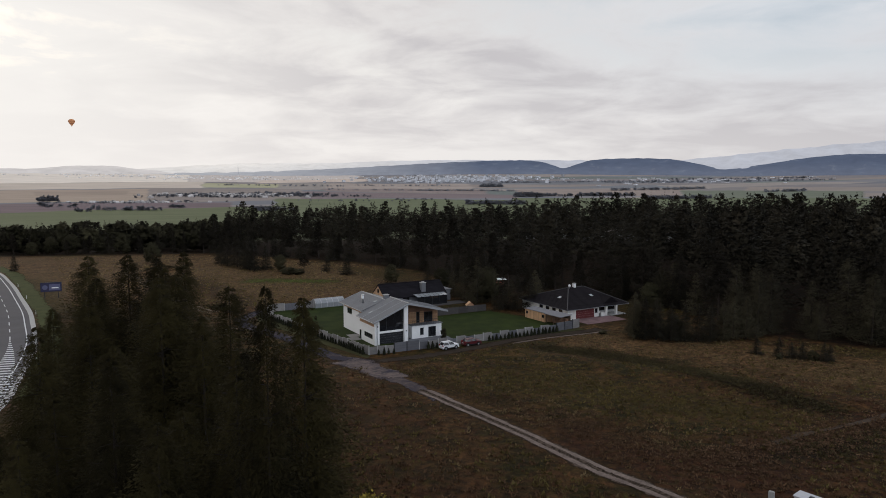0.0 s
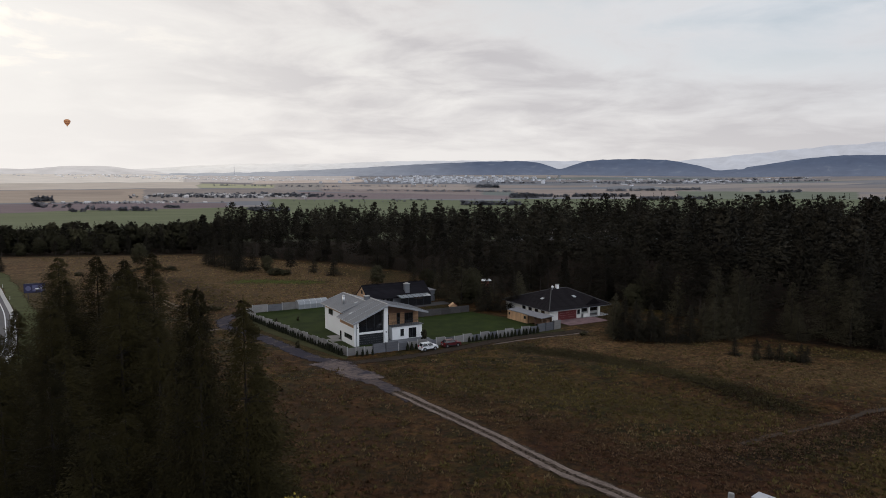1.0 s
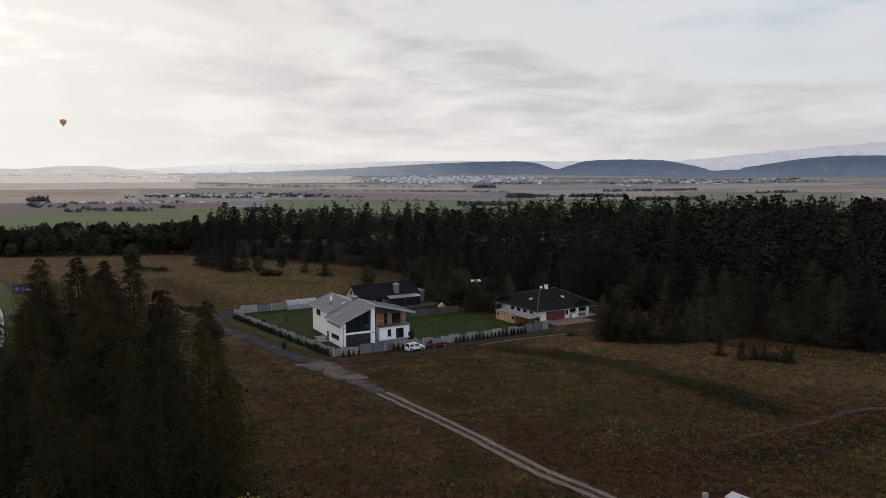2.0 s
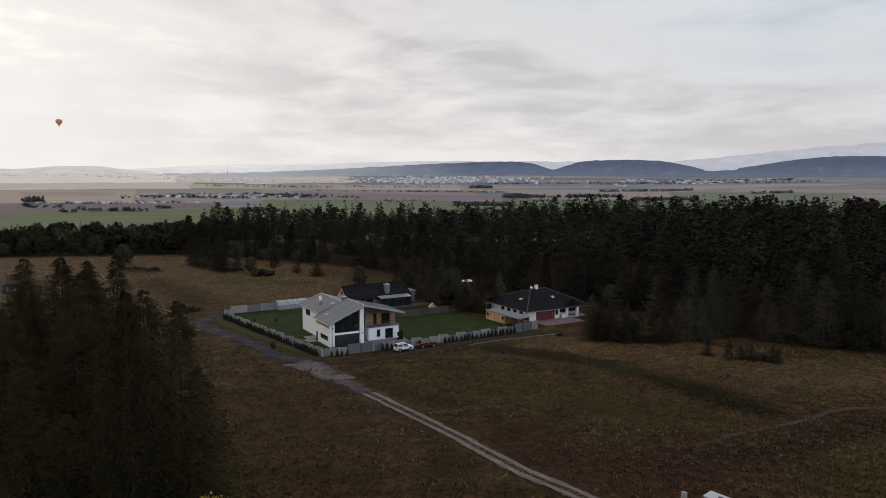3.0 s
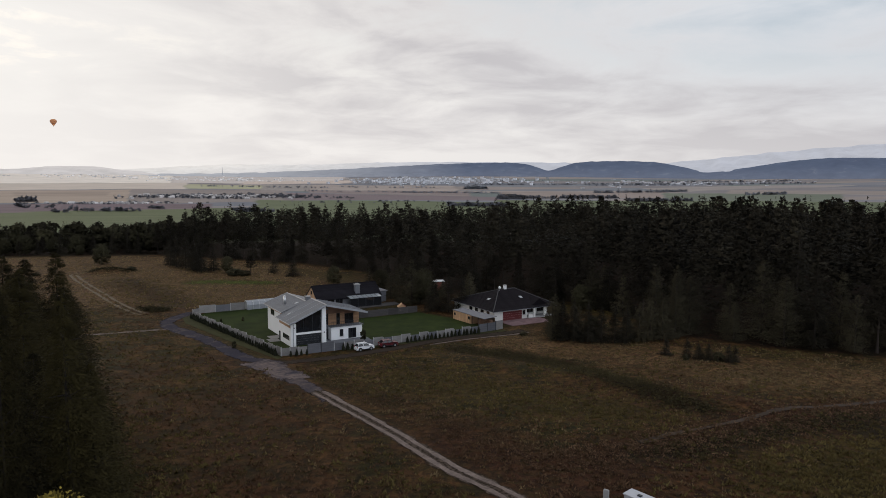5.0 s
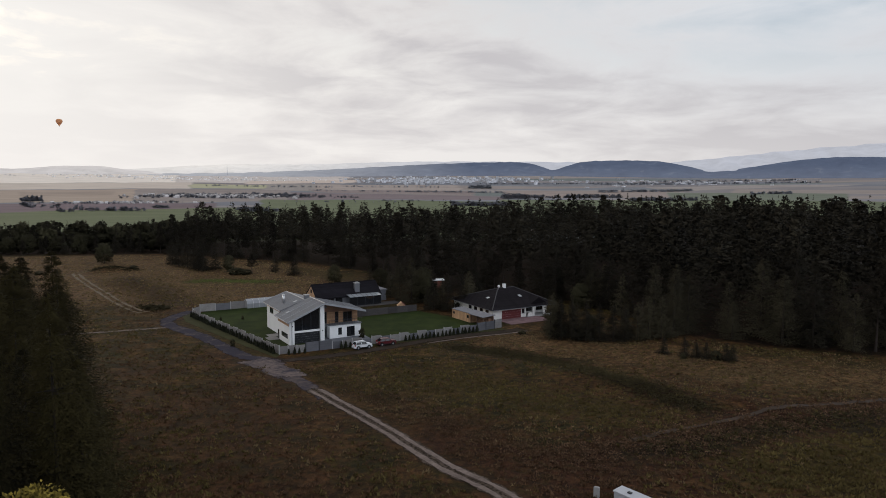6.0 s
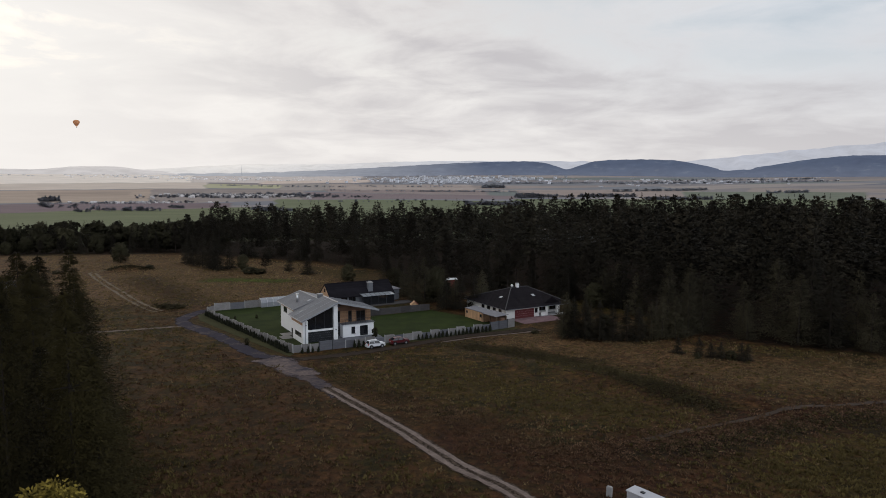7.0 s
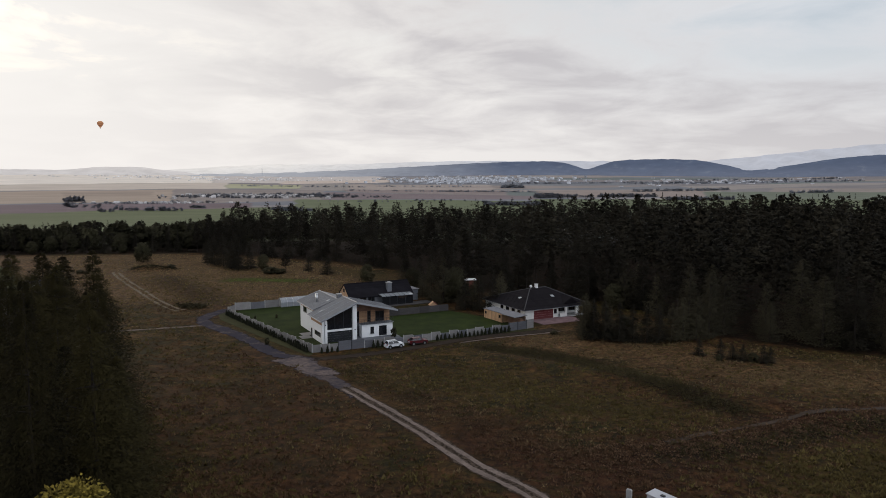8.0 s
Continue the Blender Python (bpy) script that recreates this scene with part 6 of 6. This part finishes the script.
def car(name, m, label, paint, L, W, H, estate):
    t = thing(name, m, label, "car", "parked cars")
    k = L / 4.3
    prof = [(0.05, 0.32), (0.02, 0.62), (0.1, 0.95), (0.95 * k, 1.02), (1.2 * k, 1.0), (L - 0.12, 1.0), (L - 0.02, 0.7), (L - 0.06, 0.32)]
    hood = [(x, z) for x, z in prof]
    lower = Shape()
    ring = []
    for y, inset in ((-W / 2 + 0.06, 0.05), (-W / 2, 0.0), (W / 2, 0.0), (W / 2 - 0.06, 0.05)):
        ring.append([(x * (1 - 2 * inset / L) + inset, y, z if z < 0.9 else z - (0.05 if inset else 0)) for x, z in hood])
    n = len(hood)
    for r in ring:
        lower.v += r
    lower.f += [tuple(range(n)), tuple(range(4 * n - 1, 3 * n - 1, -1))]
    for q in range(3):
        lower.f += [(q * n + (i + 1) % n, q * n + i, (q + 1) * n + i, (q + 1) * n + (i + 1) % n) for i in range(n)]
    body = part("body", lower, paint, t)
    # cabin: tapered, glazed all round under a painted roof
    x0, x1 = (1.0 * k, L - 0.12)
    tx0, tx1 = (1.75 * k, L - (0.42 if estate else 0.75))
    hw, tw = W / 2 - 0.08, W / 2 - 0.24
    cab = Shape()
    cab.v += [(x0, -hw, 0.98), (x1, -hw, 0.98), (x1, hw, 0.98), (x0, hw, 0.98), (tx0, -tw, H - 0.07), (tx1, -tw, H - 0.07), (tx1, tw, H - 0.07), (tx0, tw, H - 0.07)]
    cab.f += [(0, 1, 5, 4), (1, 2, 6, 5), (2, 3, 7, 6), (3, 0, 4, 7), (4, 5, 6, 7), (3, 2, 1, 0)]
    part("windows", cab, GLASS, t, "dark car windows")
    part("roof", Shape().slab([(tx0 - 0.06, -tw - 0.03, H - 0.02), (tx1 + 0.08, -tw - 0.03, H - 0.03), (tx1 + 0.08, tw + 0.03, H - 0.03), (tx0 - 0.06, tw + 0.03, H - 0.02)], 0.07), paint, t)
    for sgn in (-1, 1):
        for px, qx in ((x0 + 0.02, tx0), ((x0 + x1) / 2, (tx0 + tx1) / 2 + 0.02), (x1 - 0.03, tx1)):
            part("pillar", Shape().tube((px, sgn * hw, 0.97), (qx, sgn * (tw + 0.01), H - 0.06), 0.055, 0.045, 5), paint, t)
        part("roof_rail", Shape().tube((tx0 + 0.15, sgn * tw, H + 0.04), (tx1 - 0.1, sgn * tw, H + 0.04), 0.03, 0.03, 5), ANTHRACITE, t)
        part("mirror", Shape().box(x0 + 0.25, sgn * (W / 2 + 0.1) - 0.1, 1.0, x0 + 0.42, sgn * (W / 2 + 0.1) + 0.08, 1.16), paint, t)
        part("sill", Shape().box(0.95, sgn * (W / 2) - 0.02, 0.3, L - 1.0, sgn * (W / 2) + 0.02, 0.45), RUBBER, t)
        part("headlight", Shape().box(0.05, sgn * (W / 2 - 0.3) - 0.2, 0.72, 0.2, sgn * (W / 2 - 0.3) + 0.2, 0.9), LAMP_GLASS, t)
        part("tail_light", Shape().box(L - 0.16, sgn * (W / 2 - 0.16) - 0.1, 0.75, L - 0.01, sgn * (W / 2 - 0.16) + 0.12, 1.05), RED_LAMP, t)
        for wx in (0.82 * k, L - 0.8 * k):
            part("wheel_arch", Shape().tube((wx, sgn * (W / 2 - 0.16), 0.36), (wx, sgn * (W / 2 + 0.008), 0.36), 0.42, 0.42, 16), RUBBER, t)
            wh = part("wheel", Shape().tube((wx, sgn * (W / 2 - 0.2), 0.33), (wx, sgn * (W / 2 + 0.02), 0.33), 0.33, 0.33, 16), RUBBER, t)
            part("rim", Shape().tube((wx, sgn * (W / 2 + 0.015), 0.33), (wx, sgn * (W / 2 + 0.035), 0.33), 0.2, 0.18, 12), CHROME, wh)
    part("bumper", Shape().box(-0.05, -W / 2 + 0.1, 0.3, 0.12, W / 2 - 0.1, 0.58), paint, t)
    part("bumper", Shape().box(L - 0.1, -W / 2 + 0.1, 0.3, L + 0.05, W / 2 - 0.1, 0.6), paint, t)
    part("number_plate", Shape().box(L + 0.04, -0.26, 0.62, L + 0.06, 0.26, 0.74), WHITE_PAINT, t)
    return t


def park(u, v, turn):
    p = PLOT @ Vector((u, v, 0))
    return pose(p.x, p.y, float(land(p.x, p.y)) + 0.03, 0, 0, 29.5 + turn)


car("white_car", park(14.0, -9.5, 182), "white high-roofed small car parked by the fence", CAR_WHITE, 3.85, 1.68, 1.6, True)
car("red_car", park(19.7, -9.1, 178), "dark red hatchback parked by the fence", CAR_RED, 3.95, 1.7, 1.5, False)

# ---- meadow: cabinet and marker post by the track ----
cz = float(land(34.5, 64))
cab = thing("utility_cabinet", pose(33.45, 63.95, cz - 0.05, 0, 0, -52), "pale grey utility cabinet with a sloping lid", "cabinet")
part("body", Shape().box(0, 0, 0, 3.4, 1.25, 1.45), CABINET_GREY, cab)
part("lid", Shape().slab([(-0.08, -0.08, 1.5), (3.48, -0.08, 1.5), (3.48, 1.33, 1.6), (-0.08, 1.33, 1.6)], 0.1), CABINET_GREY, cab)
part("vent", Shape().box(1.2, 0.45, 1.52, 1.6, 0.75, 1.66), ANTHRACITE, cab, "small dark vent on the lid")
for i in range(2):
    part("door", Shape().box(0.06 + i * 1.66, -0.03, 0.12, 1.68 + i * 1.66, -0.003, 1.4), CABINET_GREY, cab)
mp = thing("marker_post", pose(32.2, 65.8, float(land(32.2, 65.8)), 0, 0, -35), "pale concrete marker post in the grass", "post")
part("post", Shape().loft([(-0.28, -0.12), (0.28, -0.12), (0.28, 0.12), (-0.28, 0.12)], -0.1, 1.0), CONCRETE, mp)
part("cap", Shape().loft([(-0.28, -0.12), (0.28, -0.12), (0.28, 0.12), (-0.28, 0.12)], 1.0, 1.1, [(-0.2, -0.07), (0.2, -0.07), (0.2, 0.07), (-0.2, 0.07)]), CONCRETE, mp)

# roadside billboard
bb = thing("billboard", pose(-112.0, 198, float(land(-112.0, 198)), 0, 0, 24) @ Matrix.Scale(0.86, 4), "dark blue roadside billboard on two posts", "billboard")
part("panel", Shape().box(-3.0, -0.12, 2.3, 3.0, 0.12, 5.2), SIGN_BLUE, bb)
part("border", Shape().box(-3.15, -0.09, 2.2, 3.15, 0.09, 5.35), ANTHRACITE, bb)
part("print_area", Shape().box(-0.6, -0.135, 2.7, 2.7, -0.125, 4.7), SIGN_PALE, bb)
part("print_bar", Shape().box(0.2, -0.15, 3.3, 2.2, -0.14, 3.7), WHITE_PAINT, bb)
part("print_disc", Shape().tube((-1.8, -0.12, 3.7), (-1.8, -0.15, 3.7), 0.8, 0.8, 20), SIGN_PALE, bb)
for x in (-2.0, 2.0):
    part("post", Shape().tube((x, 0.18, -0.3), (x, 0.18, 4.8), 0.12, 0.12, 8), ANTHRACITE, bb)

# ---- hot-air balloon far out over the valley ----
bal = thing("hot_air_balloon", pose(-2092, 4000, 333), "orange-brown hot-air balloon drifting over the valley", "balloon")
prof = [(0.14, -20.5), (0.30, -16.5), (0.55, -10.5), (0.83, -4), (0.98, 2.5), (1.0, 6.5), (0.93, 10.5), (0.75, 14), (0.45, 16.4), (0.12, 17.3)]
gores = 24
for part_name, lo, hi, mat in (("envelope", 0, 10, BALLOON_ORANGE),):
    s = Shape()
    for r, z in prof[lo:hi]:
        s.v += [(17.5 * r * math.cos(6.2832 * i / gores), 17.5 * r * math.sin(6.2832 * i / gores), z) for i in range(gores)]
    for j in range(hi - lo - 1):
        s.f += [(j * gores + i, j * gores + (i + 1) % gores, (j + 1) * gores + (i + 1) % gores, (j + 1) * gores + i) for i in range(gores)]
    s.f.append(tuple(range((hi - lo - 1) * gores, (hi - lo) * gores)))
    env = part(part_name, s, mat, bal, smooth=True)
s = Shape()
for z0, r0, z1, r1 in ((2.5, 0.99, 6.5, 1.01), (-10.5, 0.56, -4, 0.84)):
    n = len(s.v)
    for r, z in ((r0, z0), (r1, z1)):
        s.v += [(17.6 * r * math.cos(6.2832 * i / gores), 17.6 * r * math.sin(6.2832 * i / gores), z) for i in range(gores)]
    s.f += [(n + i, n + (i + 1) % gores, n + gores + (i + 1) % gores, n + gores + i) for i in range(gores)]
part("colour_band", s, BALLOON_DARK, bal)
part("basket", Shape().loft([(-1.5, -1.2), (1.5, -1.2), (1.5, 1.2), (-1.5, 1.2)], -26, -24.2), WICKER, bal)
for sx in (-1, 1):
    for sy in (-1, 1):
        part("rope", Shape().tube((sx * 1.4, sy * 1.1, -24.2), (sx * 1.7, sy * 1.7, -20.4), 0.06, 0.06, 4), WICKER, bal)

# ---- valley: villages, the town, hedges ----


def settle(name, count, centre, size, low, high, w0, mat, label, seed, pitched):
    """A far settlement: many small houses in one object."""
    rng = np.random.default_rng(seed)
    s = Shape()
    for i in range(count):
        x, y = centre[0] + rng.normal(0, 1) * size[0], centre[1] + rng.normal(0, 1) * size[1]
        a, wd, dp, hh = rng.uniform(0, 3.14), w0 * rng.uniform(0.7, 1.5), w0 * rng.uniform(0.6, 1.0), rng.uniform(low, high)
        z = float(land(x, y)) - 0.5
        c, q = math.cos(a), math.sin(a)

        def P(px, py, pz):
            return (x + px * c - py * q, y + px * q + py * c, z + pz)
        n = len(s.v)
        s.v += [P(-wd / 2, -dp / 2, 0), P(wd / 2, -dp / 2, 0), P(wd / 2, dp / 2, 0), P(-wd / 2, dp / 2, 0), P(-wd / 2, -dp / 2, hh), P(wd / 2, -dp / 2, hh), P(wd / 2, dp / 2, hh), P(-wd / 2, dp / 2, hh)]
        s.f += [(n, n + 1, n + 5, n + 4), (n + 1, n + 2, n + 6, n + 5), (n + 2, n + 3, n + 7, n + 6), (n + 3, n, n + 4, n + 7)]
        if pitched:
            s.v += [P(-wd / 2, 0, hh * 1.6), P(wd / 2, 0, hh * 1.6)]
            s.f += [(n + 4, n + 5, n + 9, n + 8), (n + 6, n + 7, n + 8, n + 9), (n + 4, n + 8, n + 7), (n + 5, n + 6, n + 9)]
        else:
            s.f.append((n + 4, n + 5, n + 6, n + 7))
    return tagged(new(name, mesh_of(name, (s.v, s.f), mat)), label, "buildings", kind="stuff")


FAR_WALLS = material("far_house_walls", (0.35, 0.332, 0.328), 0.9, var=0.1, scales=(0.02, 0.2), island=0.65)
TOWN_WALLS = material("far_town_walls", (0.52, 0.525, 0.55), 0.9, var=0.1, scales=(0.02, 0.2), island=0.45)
# paler copy of the town walls, the evening glow put into its colour
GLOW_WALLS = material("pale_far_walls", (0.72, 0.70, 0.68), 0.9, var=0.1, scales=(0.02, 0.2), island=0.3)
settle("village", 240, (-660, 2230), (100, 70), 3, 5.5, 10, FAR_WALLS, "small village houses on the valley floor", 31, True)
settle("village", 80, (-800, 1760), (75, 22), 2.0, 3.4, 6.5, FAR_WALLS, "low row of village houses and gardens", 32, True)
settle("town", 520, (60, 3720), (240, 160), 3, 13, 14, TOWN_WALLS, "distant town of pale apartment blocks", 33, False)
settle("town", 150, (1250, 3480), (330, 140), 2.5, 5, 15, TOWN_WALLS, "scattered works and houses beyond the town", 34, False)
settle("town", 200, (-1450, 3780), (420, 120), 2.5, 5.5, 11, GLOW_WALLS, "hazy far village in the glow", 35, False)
mast = thing("radio_mast", pose(-1235, 4250, float(land(-1235, 4250))), "slender far radio mast over the village", "mast")
part("shaft", Shape().tube((0, 0, 0), (0, 0, 48), 2.0, 0.9, 6), CABINET_GREY, mast)
part("tip", Shape().tube((0, 0, 48), (0, 0, 62), 0.6, 0.3, 5), CABINET_GREY, mast)


def far_growth(name, groups, label, seed, mat=FAR_TREES):
    """Clumps of far trees and hedges, each an uneven crown of leaf clusters."""
    rng = np.random.default_rng(seed)
    V, F, n = [], [], 0
    for cx, cy, sx, sy, count, h in groups:
        for i in range(int(count * 1.7)):
            x, y = cx + rng.uniform(-1.8, 1.8) * sx, cy + rng.normal(0, 1) * sy
            hh = h * rng.uniform(0.45, 1.0)
            v, f, _ = clump_crown(hh, hh * 0.7, hh * 0.05, 6, 8, rng, hh * 0.36)
            v[:, 0] *= 1.15
            v = v + np.array([x, y, float(land(x, y))])
            V.append(v)
            F.append(f + n)
            n += len(v)
    return solid(name, (np.concatenate(V).tolist(), np.concatenate(F).tolist()), mat, label, "trees", kind="stuff")


# clumps in and round the village, the lone wood on the slope, bushes on the pasture
groups = [(-720, 2150, 95, 50, 60, 9), (-640, 2280, 110, 70, 70, 10), (-480, 2290, 60, 60, 40, 9), (-330, 2260, 60, 30, 24, 8), (-1030, 1830, 12, 6, 16, 14), (-905, 1585, 6, 3, 4, 11), (-857, 1545, 10, 3, 4, 8), (-812, 1545, 5, 3, 2, 9), (-745, 1500, 4, 3, 2, 9), (-715, 1390, 12, 3, 5, 9), (-640, 1430, 36, 5, 18, 9), (-575, 1535, 16, 4, 8, 8), (-333, 1393, 24, 5, 18, 10)]
groups += [(-860, 1720, 60, 12, 14, 6), (-735, 1790, 60, 12, 16, 6), (-250, 1900, 90, 3, 8, 6), (-60, 2010, 90, 4, 8, 6), (130, 1712, 42, 8, 50, 11), (290, 2390, 26, 14, 34, 17), (460, 2455, 72, 6, 46, 14), (610, 2446, 30, 6, 22, 13), (722, 2165, 58, 8, 50, 12)]
# hedges and shelter belts further out
far_rows = [(100, 2800, 112, 4, 50, 8), (212, 3096, 27, 8, 26, 15), (865, 2806, 110, 6, 50, 12), (1226, 2520, 42, 6, 26, 10), (-700, 3080, 160, 6, 26, 8), (700, 3380, 260, 10, 70, 9), (1300, 3300, 300, 8, 70, 9), (1500, 3560, 200, 8, 50, 10), (-160, 3150, 130, 5, 26, 7), (-250, 2800, 130, 4, 20, 7)]
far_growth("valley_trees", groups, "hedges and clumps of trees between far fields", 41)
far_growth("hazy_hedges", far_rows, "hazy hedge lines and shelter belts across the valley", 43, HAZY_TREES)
low_rim = [(-0.35 * 480, 470, 70, 12, 90, 8), (-300, 430, 40, 14, 60, 9), (-250, 380, 30, 10, 40, 9)]
rim = far_growth("rim_trees", low_rim, "low leafy trees where the meadow drops away", 42)
rim.data.materials[0] = BROAD

# ---- tufts of grass and weeds over the near meadow ----


def meadow_tufts(count, seed, grows, h0, h1, y0=44, y1=194):
    """Clumps of leaning blades, where grows(x, y) is high and no lane, plot or wood is in the way."""
    rng = np.random.default_rng(seed)
    y = y0 + (y1 - y0) * rng.uniform(0, 1, count) ** 1.25
    x = rng.uniform(-0.6, 0.76, count) * y + 12
    keep = np.ones(count, bool)
    for l in [LANE, TRACK, FRONT_LANE, [(-20, 124), (-7, 128)]]:
        keep &= segment_distance(x, y, [tuple(q) for q in l]) > 2.1 + rng.uniform(0, 0.8, count)
    c, s = math.cos(radians(29.5)), math.sin(radians(29.5))
    u, v = (x + 14) * c + (y - 141.2) * s, -(x + 14) * s + (y - 141.2) * c
    keep &= ~((v > -11) & (u > -16) & (u < 80) & (v < 52))
    keep &= y < np.interp(x, EDGE_X, EDGE_Y) - 1
    keep &= segment_distance(x, y, ROAD) > 9
    keep &= grows(x, y) > rng.uniform(0.0, 1.0, count)
    x, y = x[keep], y[keep]
    n, k = len(x), 6
    big = np.repeat(rng.uniform(0.6, 1.4, n), k)
    P = np.repeat(np.stack([x, y, land(x, y)], 1), k, 0) + np.concatenate([rng.normal(0, 0.17, (n * k, 2)) * big[:, None], np.zeros((n * k, 1))], 1)
    h = rng.uniform(h0, h1, n * k) * big
    a = rng.uniform(0, 6.2832, n * k)
    wide = h * rng.uniform(0.3, 0.6, n * k)
    d = np.stack([np.cos(a) * wide, np.sin(a) * wide, np.zeros(n * k)], 1)
    tip = P + np.concatenate([rng.normal(0, 0.5, (n * k, 2)) * h[:, None], h[:, None]], 1)
    V = np.stack([P - d, P + d, tip], 1).reshape(-1, 3)
    i = np.arange(n * k) * 3
    return V.tolist(), np.stack([i, i + 1, i + 2], 1).tolist()


def noise_field(x, y):
    return 0.5 + 0.25 * np.sin(x / 3.7 + 2 * np.sin(y / 9.0)) + 0.25 * np.sin(y / 2.9 + 1.5 * np.sin(x / 7.0))


def patch_field(x, y, q):
    """Where one kind of growth gathers: broad patches, broken up by smaller ones."""
    broad = np.sin(x / 13.0 + q + 1.4 * np.sin(y / 17.0 + q)) + np.sin(y / 11.0 - 2 * q + 1.2 * np.sin(x / 19.0))
    return np.clip(0.5 + 0.28 * broad, 0, 1) * noise_field(x + 5 * q, y - 3 * q)


def weed_band(line, width, count, h0, h1, seed):
    """A band of tall weeds along a line: upright leaf blades in tufts, thinning towards its rim."""
    rng = np.random.default_rng(seed)
    path = curve_points(line, 0.5)
    c = path[rng.integers(len(path), size=count)] + rng.normal(0, width * 0.5, (count, 2))
    z = land(c[:, 0], c[:, 1])
    k = 9
    h = rng.uniform(h0, h1, count * k)
    P = np.repeat(np.column_stack([c, z]), k, 0) + np.column_stack([rng.normal(0, 0.28, (count * k, 2)), h * rng.uniform(0.1, 0.8, count * k)])
    out = rng.normal(0, 1, (count * k, 3))
    out[:, 2] = np.abs(out[:, 2]) * 0.7
    v, f = sprays(P, out, h * 0.75, rng, -0.1, 0.7)
    return v.tolist(), f.tolist()


def plain_meadow(x, y):
    return np.clip(1 - heath(x, y) - scrub(x, y) - 0.6 * lush(x, y) - 0.6 * dry(x, y), 0, 1)


solid("straw_grass", meadow_tufts(90000, 61, lambda x, y: 0.30 * patch_field(x, y, 0.4) * plain_meadow(x, y) + 0.6 * dry(x, y) * noise_field(x, y) * np.clip(1 - scrub(x, y) - heath(x, y), 0, 1), 0.10, 0.28), GRASS_TUFT, "tufts of straw-coloured dry grass over the meadow", "grass", kind="stuff")
solid("shelf_grass", meadow_tufts(46000, 64, lambda x, y: (0.15 + 0.85 * patch_field(x / 2.2, y / 2.2, 1.3)) * dry(x, y) * np.clip(1 - scrub(x, y) - lush(x, y), 0, 1), 0.16, 0.36, 184, 306), GRASS_TUFT, "pale dry grass over the far shelf of the meadow", "grass", kind="stuff")
solid("shelf_green", meadow_tufts(26000, 65, lambda x, y: 0.55 * np.clip(scrub(x, y), 0, 1) + 0.3 * patch_field(x / 2.2, y / 2.2, 3.6) * dry(x, y), 0.16, 0.36, 184, 306), OLIVE_TUFT, "dull green growth between the dry grass", "grass", kind="stuff")
solid("fresh_grass", weed_band([(-64, 231), (-38, 230)], 4.6, 1100, 0.1, 0.24, 80), FRESH_GRASS, "bright green patch of young grass", "grass", kind="stuff")
solid("green_grass", meadow_tufts(90000, 62, lambda x, y: 0.5 * patch_field(x, y, 2.1) * plain_meadow(x, y) + 0.4 * np.clip(lush(x, y), 0, 1), 0.12, 0.34), OLIVE_TUFT, "tufts of dull green grass over the meadow", "grass", kind="stuff")
solid("rusty_grass", meadow_tufts(70000, 63, lambda x, y: 0.4 * patch_field(x, y, 4.3) * plain_meadow(x, y) + 0.3 * np.clip(heath(x, y), 0, 1) * np.clip(1 - scrub(x, y), 0, 1), 0.12, 0.32), RUSTY_TUFT, "rusty brown tufts of withered growth in the meadow", "grass", kind="stuff")


solid("weed_band", weed_band([(20, 139), (34, 131), (42, 120), (47, 111)], 4.6, 1100, 0.15, 0.45, 71), WEEDS, "dark green band of tall weeds in the meadow", "weeds", kind="stuff")
solid("weed_band", weed_band([(47, 111), (51, 103), (55, 96)], 4.2, 500, 0.15, 0.42, 72), WEEDS, "dark green weeds along the hollow", "weeds", kind="stuff")
solid("weed_band", weed_band([(30, 74), (38, 79.5), (50, 85), (62, 90), (82, 97)], 6.0, 900, 0.15, 0.4, 73), RUST_WEEDS, "rusty brown weeds in the hollow", "weeds", kind="stuff")
solid("weed_band", weed_band([(6, 104), (18, 90), (32, 76)], 6.0, 800, 0.12, 0.32, 74), RUST_WEEDS, "rusty brown weeds beside the gravel track", "weeds", kind="stuff")
solid("weed_band", weed_band([(42, 78.5), (50, 81.5), (62, 87.5), (78, 93.5)], 3.6, 420, 0.15, 0.42, 75), WEEDS, "dark weeds at the foot of the bank", "weeds", kind="stuff")
solid("weed_band", weed_band([(-5, 119), (-1, 113), (4, 108)], 3.0, 160, 0.1, 0.3, 76), WEEDS, "dark weeds beside the junction", "weeds", kind="stuff")
solid("weed_band", weed_band([(-60, 184), (-56, 181.5)], 2.4, 160, 0.3, 0.8, 77), WEEDS, "dark weed patch by the lane's end", "weeds", kind="stuff")
solid("weed_band", weed_band([(-88, 230), (-74, 212), (-60, 196)], 9, 700, 0.1, 0.3, 78), RUST_WEEDS, "scattered brown weeds over the far meadow", "weeds", kind="stuff")
solid("weed_band", weed_band([(-108, 256), (-96, 257)], 4, 260, 0.2, 0.6, 79), WEEDS, "dark weeds over the low mound", "weeds", kind="stuff")
